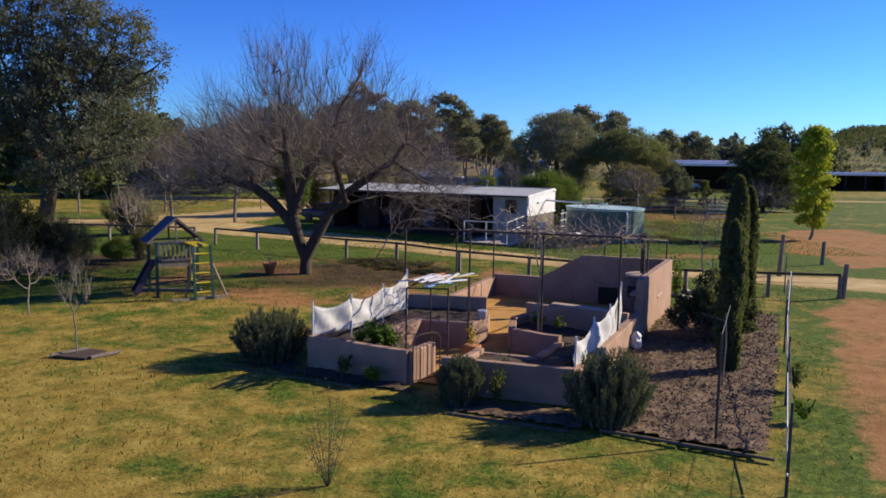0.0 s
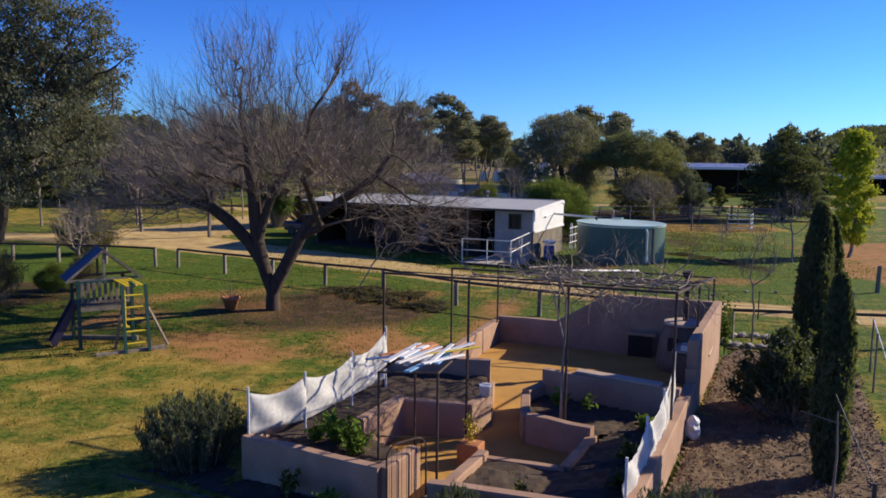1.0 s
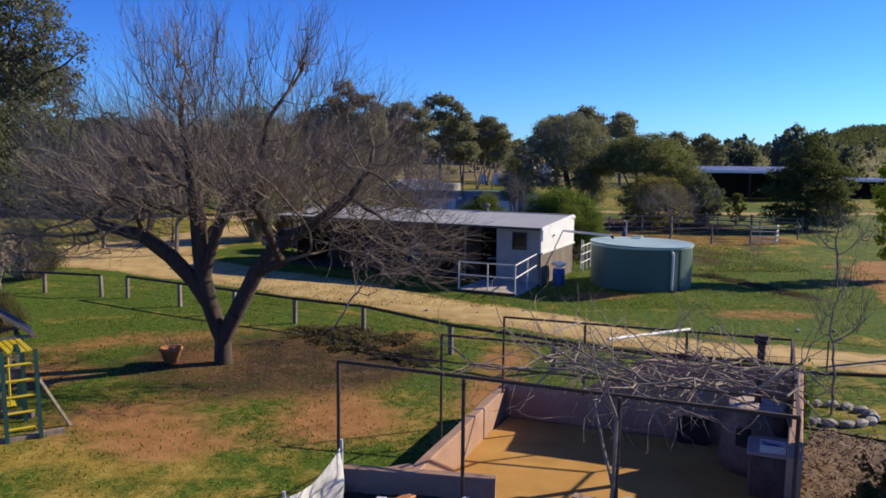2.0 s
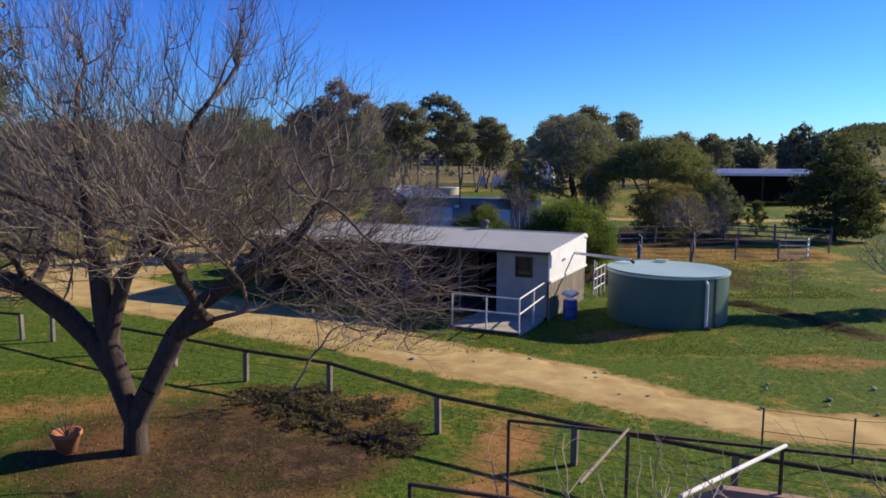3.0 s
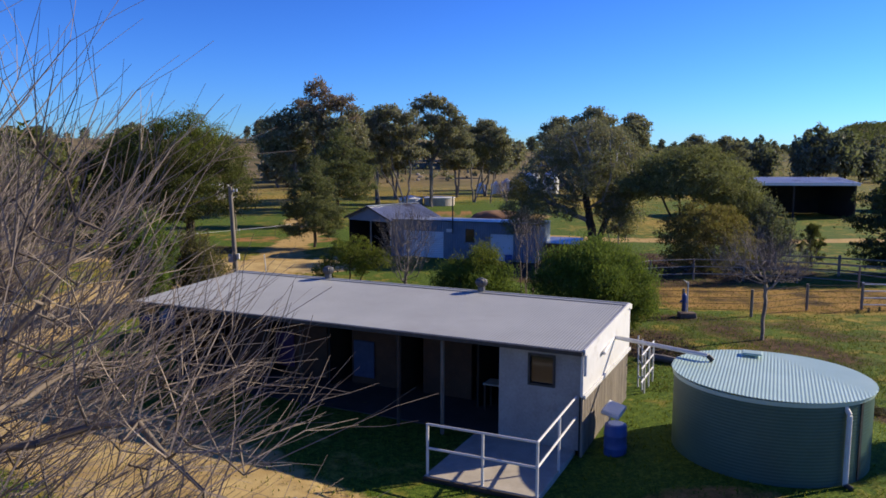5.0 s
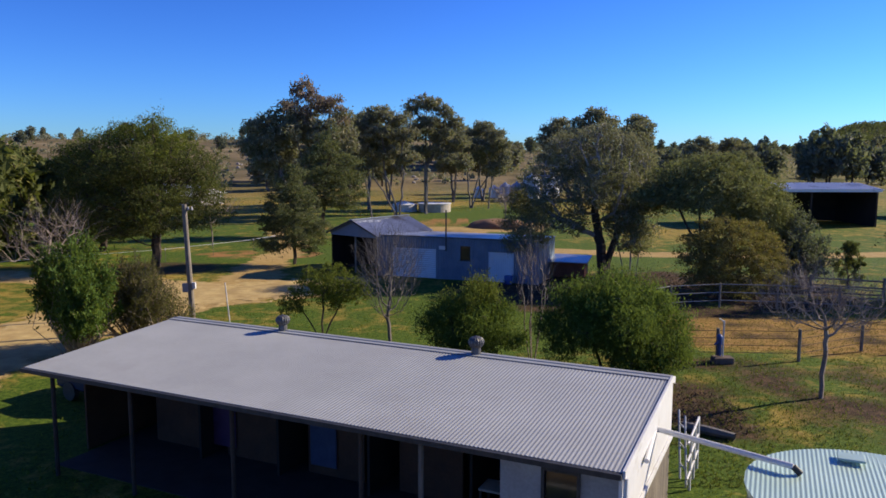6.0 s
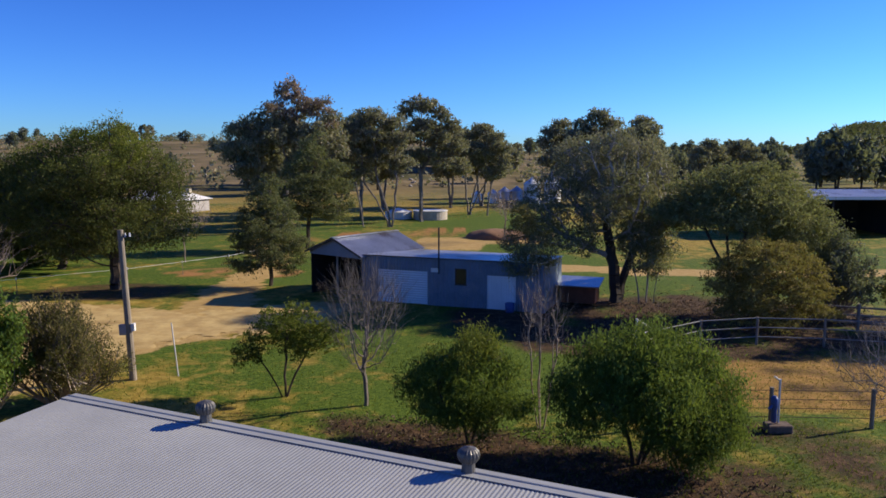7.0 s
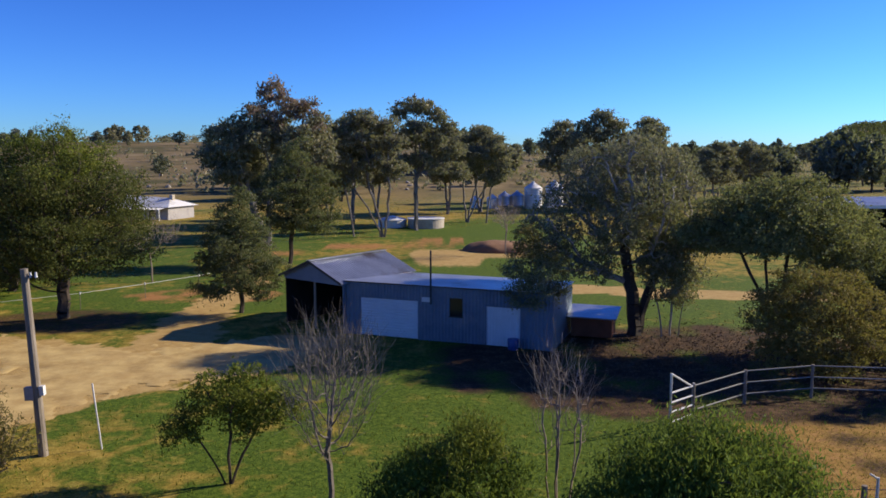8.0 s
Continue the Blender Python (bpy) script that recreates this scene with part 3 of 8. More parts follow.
def bush_meshes(name, seed, height, width, leaves, leaf, mat, bark=TWIG, stems=14, upright=0.5, hollow=0.55, long=1.8, upl=0.5):
    """A shrub: feathery shoots fanning from the ground into a few uneven heads, leaves along their outer half."""
    rng = np.random.default_rng(seed)
    heads = []
    for k in range(11):
        a, q = k * 2.4 + rng.uniform(-0.5, 0.5), rng.uniform(0.0, 1.0) ** 0.5 if k else 0.0
        heads.append((math.cos(a) * q * width * 0.36, math.sin(a) * q * width * 0.36, height * (0.78 - 0.42 * q * q) * rng.uniform(0.82, 1.1)))
    n = max(110, int(leaves / 90))
    segs, pts, out = [], [], []
    per = max(10, leaves // n)
    for k in range(n):
        h = np.array(heads[k % len(heads)])
        d = unit(rng.normal(0, 1, (1, 3)) + (0, 0, 0.55))[0]
        e = h + d * (width * 0.17, width * 0.17, height * 0.22) * rng.uniform(0.75, 1.3)
        e[2] = max(e[2], height * 0.1)
        b = h * (0.22, 0.22, 0.0) + rng.normal(0, 0.06, 3) * (1, 1, 0)
        m = (b + h) / 2 + (*rng.normal(0, 0.08, 2) * width, 0)
        segs += [(*b, *m, 0.02, 0.014), (*m, *e, 0.014, 0.005)]
        s = rng.uniform(0.0, 1.0, (per, 1)) ** 0.6
        c = m + (e - m) * s + rng.normal(0, 0.035, (per, 3)) * width * (1.15 - 0.65 * s)
        pts.append(c)
        out.append(unit(c - h * (1, 1, 0.7)) + d * 0.5)
    pts, out = np.concatenate(pts), unit(np.concatenate(out))
    keep = pts[:, 2] > 0.04
    return mesh_of(name + "_stems", tubes(segs, 0.03), bark), mesh_of(name + "_leaves", leaf_mesh(rng, pts[keep], leaf, long, upl, out[keep], 0.8), mat)


def bush(name, at, meshes, label, scale=1.0, turn=0.0, category="shrub", group="", squash=1.0):
    t = thing(name, pose(*at, 0, 0, turn) @ Matrix.Diagonal((scale, scale, scale * squash, 1)), label, category, group)
    for n, me in zip(("stem_clump", "foliage"), meshes):
        ob = new(n, me)
        ob.parent = t
    return t

# ---------------- the ground ----------------
def smooth(a, b, v):
    t = np.clip((np.asarray(v, float) - a) / (b - a), 0, 1)
    return t * t * (3 - 2 * t)


def wavy(x, y, s, seed=0):
    """Cheap smooth noise, about -1 to 1."""
    r = np.random.default_rng(seed)
    out = 0
    for k in range(7):
        a, f, p = r.uniform(0, 6.28), s * r.uniform(0.5, 2.2), r.uniform(0, 6.28)
        out = out + np.sin((x * np.cos(a) + y * np.sin(a)) * f + p) / 7 * 1.9
    return out


def terrain(x, y):
    x, y = np.asarray(x, float), np.asarray(y, float)
    a = x / np.maximum(y, 60)
    z = 0.04 * wavy(x, y, 0.5, 3) * smooth(4, 12, np.abs(y + 14))
    z = z + 0.19 * smooth(5.6, 3.0, np.hypot(x - 10.08, y - 47.17))
    left = smooth(0.22, -0.05, a)
    z = z + left * 19 * smooth(190, 620, y) * (1 + 0.12 * wavy(x, y, 0.012, 5))
    z = z + (1 - left) * 10 * smooth(220, 700, y)
    z = z + 52 * smooth(0.44, 0.545, a) * (1 - 0.08 * smooth(0.56, 0.64, a)) * smooth(650, 1500, y) * smooth(1.5, 0.8, a)
    return z


def along(x, y, rows):
    """Signed metres inside a band given as rows of x, y, width."""
    best = np.full(np.shape(x), -99.0)
    for (x0, y0, w0), (x1, y1, w1) in zip(rows, rows[1:]):
        dx, dy = x1 - x0, y1 - y0
        t = np.clip(((x - x0) * dx + (y - y0) * dy) / (dx * dx + dy * dy), 0, 1)
        d = np.hypot(x - x0 - t * dx, y - y0 - t * dy)
        best = np.maximum(best, (w0 + (w1 - w0) * t) / 2 - d)
    return best


DRIVE = [(-40, 57, 3.5), (-26, 56, 4.5), (-17, 54.5, 6.5), (-8.2, 48.6, 4.4), (-4, 45.3, 4.6), (0, 42.3, 3.5), (3, 40.0, 3.6),
         (5, 38.7, 3.2), (7.2, 36.5, 2.6), (9.5, 35.0, 2.5), (11.5, 34.7, 2.7), (14, 33.7, 2.6), (17, 32.6, 3.8), (21, 31.0, 4.0), (40, 24, 4.0)]
YARD = [[(-21, 57, 5), (-19, 61, 10), (-17, 66, 7), (-15.5, 73, 6.5), (-12, 79.5, 8), (-6.5, 82, 7), (-5, 84, 5)],
        [(-13, 81, 6), (-20, 84, 4), (-34, 88, 3.5)],
        [(-10.5, 83, 5), (-11.2, 92, 3.2), (-11, 104, 2.6), (-16, 120, 3.2)]]
PAST = [[(4, 118, 9), (13, 124, 8)], [(10, 101, 4.5), (26, 97, 3.4), (60, 100, 3.0)]]
ARENA = [(13.2, 70.2, 4.5), (15.5, 69.8, 7.2), (20, 69.3, 7.8), (25, 69.2, 6.5)]
TRACK = [(6.2, 6, 2.2), (9.2, 13.5, 2.4), (11.7, 19.5, 2.7), (14.4, 25.5, 2.8), (16.0, 28, 2.0)]
BEHIND = [(-0.4, 64.6, 1.6), (1.6, 63.2, 3.6), (4.2, 61.4, 5.4), (8.2, 59.6, 5.0), (11, 58.0, 2.5)]
BARE = [[(22, 40, 5), (24.5, 46, 9), (29, 54, 10)], [(26, 31, 2), (34, 30, 3)], [(-14, 119, 3.5), (-3, 130, 4.5), (6, 134, 2.5)]]

gx = np.concatenate([-np.geomspace(1900, 31, 45), np.arange(-30.5, 30.51, 0.4), np.geomspace(31, 1900, 45)])
gy = np.concatenate([-np.geomspace(400, 11, 16), np.arange(-10, 108.01, 0.4), np.geomspace(109, 3400, 70)])
GX, GY = np.meshgrid(gx, gy)
X, Y = GX.ravel(), GY.ravel()
Z = terrain(X, Y)
nx, ny = len(gx), len(gy)
idx = np.arange(nx * ny).reshape(ny, nx)
quads = np.stack([idx[:-1, :-1], idx[:-1, 1:], idx[1:, 1:], idx[1:, :-1]], -1).reshape(-1, 4)
rough_edge = 0.35 * wavy(X, Y, 2.2, 8) + 0.25 * wavy(X, Y, 0.7, 9)
road_in = along(X, Y, DRIVE) + rough_edge * 0.5
for r in YARD:
    road_in = np.maximum(road_in, along(X, Y, r) + rough_edge * 1.2)
for r in PAST:
    road_in = np.maximum(road_in, along(X, Y, r) + rough_edge)
arena_in = along(X, Y, ARENA) + rough_edge
soil_in = along(X, Y, TRACK) + rough_edge * 0.9
for r in BARE:
    soil_in = np.maximum(soil_in, along(X, Y, r) + 3 * rough_edge)
tree_ring = 3.2 - np.hypot(X + 5.6, (Y - 32.9) * 1.5) + rough_edge * 1.5
dry = 0.42 * smooth(34, 22, Y) + 0.10 + 0.16 * smooth(-2, -6, X) * smooth(30, 20, Y) + 0.12 * wavy(X, Y, 0.6, 11)
dry = dry + 0.12 * smooth(1.2, 0.5, np.hypot((X - 14.5) / 6, (Y - 56) / 5)) - 0.20 * smooth(-1.7, -0.9, along(X, Y, TRACK))
# Litter patch behind the stable that also paints shade patches on the grass.
litter_shade_patch = (0.22 + 0.34 * wavy(X, Y, 1.1, 33)) * smooth(1.2, 0.5, np.hypot((X - 11) / 4, (Y - 56) / 2.5))
dry = dry + 0.35 * smooth(2.2, 0.2, np.abs(along(X, Y, DRIVE) + 1.2)) * 0.4 + 0.3 * smooth(5, 2, np.hypot(X + 5.5, Y - 33)) + 0.25 * smooth(60, 66, Y) * smooth(4, -4, X) + 0.38 * smooth(92, 120, Y) + 0.25 * wavy(X, Y, 0.12, 34) * smooth(80, 110, Y)
soil = np.clip(0.40 + soil_in / 1.5, 0, 0.66 + 0.10 * wavy(X, Y, 1.4, 71))
soil = np.maximum(soil, np.clip(0.35 + tree_ring / 7, 0, 0.62))
litter = np.clip(0.5 + (along(X, Y, BEHIND) + rough_edge) / 2.5, 0, 0.70)
# Litter under gum and wattle, spread wider to paint in the trees' shade.
litter = np.maximum(litter, (0.70 + 0.28 * wavy(X, Y, 1.3, 31)) * smooth(1.15, 0.85, np.hypot((X - 15.0) / 13.0, (Y - 80.5) / 8.2)))
litter = np.maximum(litter, 0.6 * smooth(1.1, 0.7, np.hypot((X + 19) / 6, (Y - 90) / 4)))
litter = np.maximum(litter, 0.62 * smooth(1.1, 0.6, np.hypot((X + 17.5) / 4.5, (Y - 35.5) / 4)))
litter = np.maximum(litter, litter_shade_patch)
# Litter and soil round the bare tree, with its shadow darkened in.
litter = np.maximum(litter, (0.60 + 0.12 * wavy(X, Y, 0.9, 72)) * smooth(1.25, 0.55, np.hypot((X + 4.6) / 5.6, (Y - 33.5) / 4.8)))
# Rough grass darkened through the litter mask, shadow streaks included.
litter = np.maximum(litter, (0.50 + 0.30 * wavy(X, Y, 1.1, 32)) * smooth(1.2, 0.6, np.hypot((X - 14.5) / 8.0, (Y - 60) / 6)))
litter = np.maximum(litter, 0.66 * smooth(1.2, 0.5, np.abs(along(X, Y, [(14.3, 51.5, 0.1), (15.9, 48.7, 0.1), (17, 44.5, 0.1)]))))
soil = np.maximum(soil, (0.47 + 0.30 * wavy(X, Y, 0.9, 41)) * smooth(1.2, 0.7, np.hypot((X + 5) / 10, (Y - 32) / 7)))
soil = np.maximum(soil, 0.6 * smooth(1.2, 0.5, np.hypot((X - 7.6) / 2.4, (Y - 44.2) / 1.0)))
soil = np.maximum(soil, 0.55 * smooth(1.2, 0.5, np.hypot((X - 13.5) / 3.0, (Y - 41.0) / 1.4)))
road = np.clip(0.5 + road_in / 1.3, 0, 1)
soil = np.maximum(soil, np.clip(0.40 + arena_in / 1.6, 0, 0.50))
dry = np.maximum(dry, np.clip(0.6 + arena_in / 2.0, 0, 1.0))
litter = np.maximum(litter, (0.40 + 0.26 * wavy(X, Y, 1.6, 51)) * smooth(0, 1.0, arena_in))
dry = dry + 0.10 * smooth(1.3, 0.4, np.hypot((X - 17) / 7, (Y - 60) / 6)) + 0.20 * smooth(56, 62, Y) * smooth(100, 90, Y) - 0.20 * smooth(1.2, 0.6, np.hypot((X - 4) / 14, (Y - 74) / 9)) - 0.03 * smooth(60, 70, Y) - 0.34 * smooth(88, 95, Y) * smooth(170, 140, Y) * smooth(24, 10, X)
soil = np.maximum(soil, (0.50 + 0.25 * wavy(X, Y, 1.5, 61)) * smooth(1.2, 0.7, np.hypot((X + 13) / 6, (Y - 98) / 3.5)))
soil = np.maximum(soil, (0.50 + 0.25 * wavy(X, Y, 2.0, 62)) * smooth(1.2, 0.7, np.hypot((X - 1) / 12, (Y - 126) / 6)))
ground = link_mesh("ground", np.stack([X, Y, Z], 1), quads, GROUND, smooth=True)
for n, v in (("dry", np.clip(dry, 0, 1)), ("soil", soil), ("road", road), ("litter", litter), ("far", smooth(150, 260, Y) * (1 - 0.6 * smooth(0.1, 0.3, X / np.maximum(Y, 50))))):
    ground.data.attributes.new(n, 'FLOAT', 'POINT').data.foreach_set("value", np.asarray(v, np.float32))
tagged(ground, "uneven farm lawn and paddock, green and straw-coloured grass", "ground", kind="structure")

# the gravel drive as a sheet of its own, ragged at the edges
fx, fy = np.meshgrid(np.arange(-34, 26, 0.2), np.arange(29, 92, 0.2))
fx, fy = fx.ravel(), fy.ravel()
re2 = 0.30 * wavy(fx, fy, 2.6, 18) + 0.22 * wavy(fx, fy, 0.9, 19) + 0.15 * wavy(fx, fy, 7.0, 20)
inside = along(fx, fy, DRIVE) + re2 * 0.7
for r in YARD[:2]:
    inside = np.maximum(inside, along(fx, fy, r) + re2 * 2.8)
nfx = int(round(60 / 0.2))
nfy = len(fx) // nfx
ii = np.arange(len(fx)).reshape(nfy, nfx)
ok = (inside > 0.12).reshape(nfy, nfx)
cell = ok[:-1, :-1] & ok[:-1, 1:] & ok[1:, 1:] & ok[1:, :-1]
fq = np.stack([ii[:-1, :-1][cell], ii[:-1, 1:][cell], ii[1:, 1:][cell], ii[1:, :-1][cell]], -1)
used, inv = np.unique(fq, return_inverse=True)
rise = -0.035 + 0.06 * smooth(0.1, 0.7, inside[used]) + 0.01 * wavy(fx[used], fy[used], 5.0, 21)
road_ob = link_mesh("road", np.stack([fx[used], fy[used], terrain(fx[used], fy[used]) + rise], 1), inv.reshape(-1, 4), GRAVEL, smooth=True)
tagged(road_ob, "pale sandy gravel driveway with ragged grass edges", "driveway", kind="structure")

# ---------------- trees ----------------
# the big bare tree: short forked trunk, wide limbs, a haze of fine twigs
def big_bare_tree():
    rng = np.random.default_rng(42)
    lobes = [(-3.3, 0.3, 4.7, 2.7, 1.9), (-5.2, -0.4, 3.7, 1.9, 1.2), (-1.0, 0.4, 8.0, 2.0, 2.3), (2.5, -0.2, 7.8, 1.5, 2.1), (0.4, -1.2, 5.8, 2.6, 2.0),
             (4.0, -0.3, 5.0, 2.5, 1.8), (5.3, -0.9, 3.7, 1.7, 1.3), (0.6, 3.0, 5.4, 2.6, 1.9), (-2.6, 2.8, 5.2, 2.2, 1.7), (3.4, 2.4, 4.9, 2.0, 1.6),
             (-2.4, -2.2, 5.2, 1.9, 1.3), (1.6, -2.4, 5.4, 1.7, 1.2), (-0.4, 0.2, 6.9, 2.6, 1.6), (-3.6, 0, 6.6, 1.5, 1.2), (4.4, 0.2, 6.8, 1.3, 1.0)]
    aims = in_lobes(rng, lobes, 66)
    aims = aims[aims[:, 2] > 1.9]
    stem = [((0.0, 0, -0.25), -1), ((-0.02, 0, 0.1), -1), ((-0.02, 0, 0.42), -1), ((0.0, 0, 0.70), -1)]
    main = [((-0.20, 0.03, 1.2), 3), ((-0.38, 0.05, 1.75), 3), ((-0.55, 0.05, 2.5), 3), ((-0.62, 0.05, 3.4), 3), ((-0.66, 0.0, 4.4), 3), ((-0.80, 0.0, 5.3), 3), ((-0.86, 0.0, 6.1), 3)]
    right = [((0.20, -0.1, 1.12), 3), ((0.44, -0.2, 1.55), 3), ((0.76, -0.25, 2.15), 3), ((1.06, -0.27, 2.75), 3), ((1.55, -0.3, 3.4), 3), ((2.35, -0.4, 3.95), 3), ((3.2, -0.5, 4.5), 3), ((3.85, -0.55, 5.0), 3), ((4.3, -0.55, 5.7), 3)]
    second = [((-0.36, -0.05, 3.1), 6), ((-0.02, -0.1, 4.1), 6), ((0.6, -0.15, 5.1), 6), ((1.3, -0.2, 6.05), 6)]
    left = [((-0.85, 0, 2.5), 5), ((-1.47, -0.05, 3.2), 5), ((-2.2, -0.1, 3.8), 5), ((-3.4, -0.15, 4.1), 5)]
    back = [((-0.3, 0.7, 4.0), 7), ((-0.1, 1.5, 4.6), 7)]
    low = [((1.9, -0.6, 3.15), 14), ((2.7, -0.9, 3.4), 14)]
    pos, par = colonize(rng, [stem, main, right, second, left, back, low], aims, 0.31, 3.0, 0.36, 0.07, 0.10, 90)
    r = limb_sizes(par, 0.0105, 2.0)
    r = np.minimum(r * (1 + 0.35 * np.clip((r - 0.04) / 0.10, 0, 1)), 0.25)
    flare = np.clip(1.12 - pos[:, 2] * 0.2, 1.0, 1.2)
    r = r * np.where(np.arange(len(pos)) < 4, flare, 1.0)
    rows = limb_rows(pos, par, r)
    fine, ft = [], []
    thin = np.nonzero(r < 0.034)[0]
    core = np.array((0, 0, 3.6))
    for i in thin:
        for k in range(3 if r[i] < 0.016 else 2):
            o = unit((pos[i] - core)[None])[0] + rng.normal(0, 0.5, 3) + (0, 0, 0.3 + 0.5 * min(1.0, max(0.0, (pos[i][2] - 5.5) / 2)))
            grow(rng, pos[i], o, rng.uniform(0.4, 0.95), 0.0068, 1, fine, ft, (2, 3), 0.5, 0.06, 0.75, 0.10, 2, 0.6)
    thick = rows[:, 7] > 0.05
    return tubes(rows[thick], 0.02), tubes(rows[~thick], 0.02), tubes(fine, 0.02)


main_limbs, main_branches, main_twigs = big_bare_tree()
main_tree = thing("bare_tree", pose(-5.95, 33.15, 0), "wide leafless tree with dark forked trunk on bare soil", "tree")
for n, vf, mat in (("trunk", main_limbs, BARK), ("branch_crown", main_branches, BRANCH), ("twig_crown", main_twigs, TWIG)):
    ob = link_mesh(n, vf[0], vf[1], mat, main_tree, smooth=(n != "twig_crown"))

def bare_fan(seed, lobes, chains, step, tip, twig, mat, per=60, wob=0.16):
    """A leafless tree: limbs grown into a crown of lobes, fine shoots at their ends."""
    r = np.random.default_rng(seed)
    pos, par = colonize(r, chains, in_lobes(r, lobes, per), step, 2.2, step * 1.15, 0.16, wob, 60)
    rad = limb_sizes(par, tip, 2.1)
    fine, ft = [], []
    for i in np.nonzero(rad < tip * 2.1)[0]:
        for k in range(2):
            o = r.normal(0, 0.42, 3) + (0, 0, 0.75) + 0.5 * unit((pos[i] * (1, 1, 0.3))[None])[0]
            grow(r, pos[i], o, twig * r.uniform(0.6, 1.2), tip * 0.75, 1, fine, ft, (1, 2), 0.4, 0.06, 0.7, 0.12, 2, 0.6)
    return [mesh_of("bare_limbs", tubes(limb_rows(pos, par, rad), 0.012), mat), mesh_of("bare_twigs", tubes(fine, 0.012), mat)]


STEM = [[((0, 0, -0.1), -1), ((0.02, 0, 0.4), -1), ((0, 0.02, 0.75), -1), ((0.03, 0, 1.05), -1)]]
CLUMP = [[((0.1 * math.cos(k), 0.1 * math.sin(k), -0.1), -1), ((0.25 * math.cos(k), 0.25 * math.sin(k), 0.8), -1), ((0.36 * math.cos(k), 0.36 * math.sin(k), 1.6), -1)] for k in (0.3, 1.5, 2.8, 4.0, 5.2)]
STEM_LOW = [[((0, 0, -0.1), -1), ((0.02, 0, 0.3), -1), ((0, 0.02, 0.62), -1)]]
bare_a = bare_fan(5, [(0, 0, 1.75, 0.75, 0.6), (0, 0, 2.5, 1.2, 0.9), (0.2, 0.1, 3.4, 1.5, 0.9), (-0.1, -0.1, 4.1, 1.1, 0.6)], STEM_LOW, 0.2, 0.0075, 0.6, PALE_TWIG, 150)
bare_b = bare_fan(6, [(0, 0, 3.2, 0.85, 1.3), (0.4, 0.2, 4.0, 0.6, 0.8), (-0.4, 0, 3.7, 0.6, 0.9)], CLUMP, 0.2, 0.0072, 0.55, TWIG, 190)
bare_c = bare_fan(7, [(0, 0, 2.6, 0.8, 0.9), (0.2, 0.1, 3.4, 0.55, 0.6)], STEM, 0.22, 0.008, 0.5, PALE_TWIG, 130)
bare_d = bare_fan(8, [(0.9, 0, 2.6, 1.1, 0.7), (-0.9, 0.3, 2.7, 1.1, 0.7), (0, -0.8, 2.8, 1.1, 0.7), (0, 0.8, 3.1, 1.0, 0.7)], STEM, 0.22, 0.008, 0.55, TWIG, 120)
bare_e = bare_fan(18, [(0.9, 0.3, 2.4, 1.0, 0.7), (-0.9, -0.2, 2.6, 1.1, 0.7), (0.1, 0.2, 3.1, 1.1, 0.7)], STEM, 0.28, 0.0095, 0.6, TWIG, 70)
bare_f = bare_fan(19, [(1.1, 0, 1.6, 0.55, 0.45), (2.2, 0.1, 2.0, 0.75, 0.4), (0.9, 0.1, 2.4, 0.6, 0.45)], [[((0, 0, -0.1), -1), ((0.12, 0, 0.25), -1), ((0.3, 0, 0.55), -1)]], 0.2, 0.007, 0.5, TWIG, 130)
for at, me, sc, turn, lab in [
        ((-0.05, 66.8, 0), bare_a, 1.03, 20, "leafless young tree with a fan of pale branches on grass"),
        ((5.9, 64.6, 0), bare_b, 1.0, 80, "leafless many-stemmed tree between green shrubs"),
        ((15.2, 59.6, 0), bare_d, 1.15, 10, "leafless spreading tree with a thin trunk on grass"),
        ((10.0, 28.9, 0.02), bare_c, 0.95, 0, "leafless sapling in a ring of stones"),
        ((19.9, 47.8, 0), bare_e, 1.0, 120, "leafless grey-brown tree beside the paddock"),
        ((-9.4, 19.25, 0.03), bare_c, 0.6, 60, "leafless sapling staked in a square of soil"),
        ((-13.1, 23.8, 0), bare_e, 0.55, 30, "low leafless shrub-like tree on the lawn"),
        ((-18.6, 104.0, 0), bare_e, 1.3, 200, "brown leafless tree behind the dark conifer"),
        ((-3.3, 36.7, 0), bare_f, 1.0, 0, "young leafless tree leaning beside the rail fence"),
        ((17.6, 52.2, 0), bare_e, 0.5, 75, "small leafless tree in short grass"),
        ((-15.6, 38.5, 0), bare_e, 0.9, 300, "brown leafless shrub near the rail fence"),
        ((-15.5, 57.0, 0), bare_a, 1.75, 200, "tall leafless tree beside the gravel yard"),
        ((9.6, 119.5, 0), bare_e, 1.35, 60, "brown leafless tree beside a dirt heap"),
        ((-24.0, 66.0, 0), bare_e, 1.7, 40, "grey leafless tree beyond the driveway"),
        ((-30.0, 63.0, 0), bare_e, 1.9, 140, "grey leafless tree beyond the driveway"),
        ((-17.0, 71.5, 0), bare_e, 1.5, 250, "grey leafless tree beyond the driveway"),
        ((-21.5, 60.5, 0), bare_a, 1.6, 100, "tall leafless tree beside the gravel yard")]:
    bare_tree("bare_tree", at, me, None, lab, sc, turn)

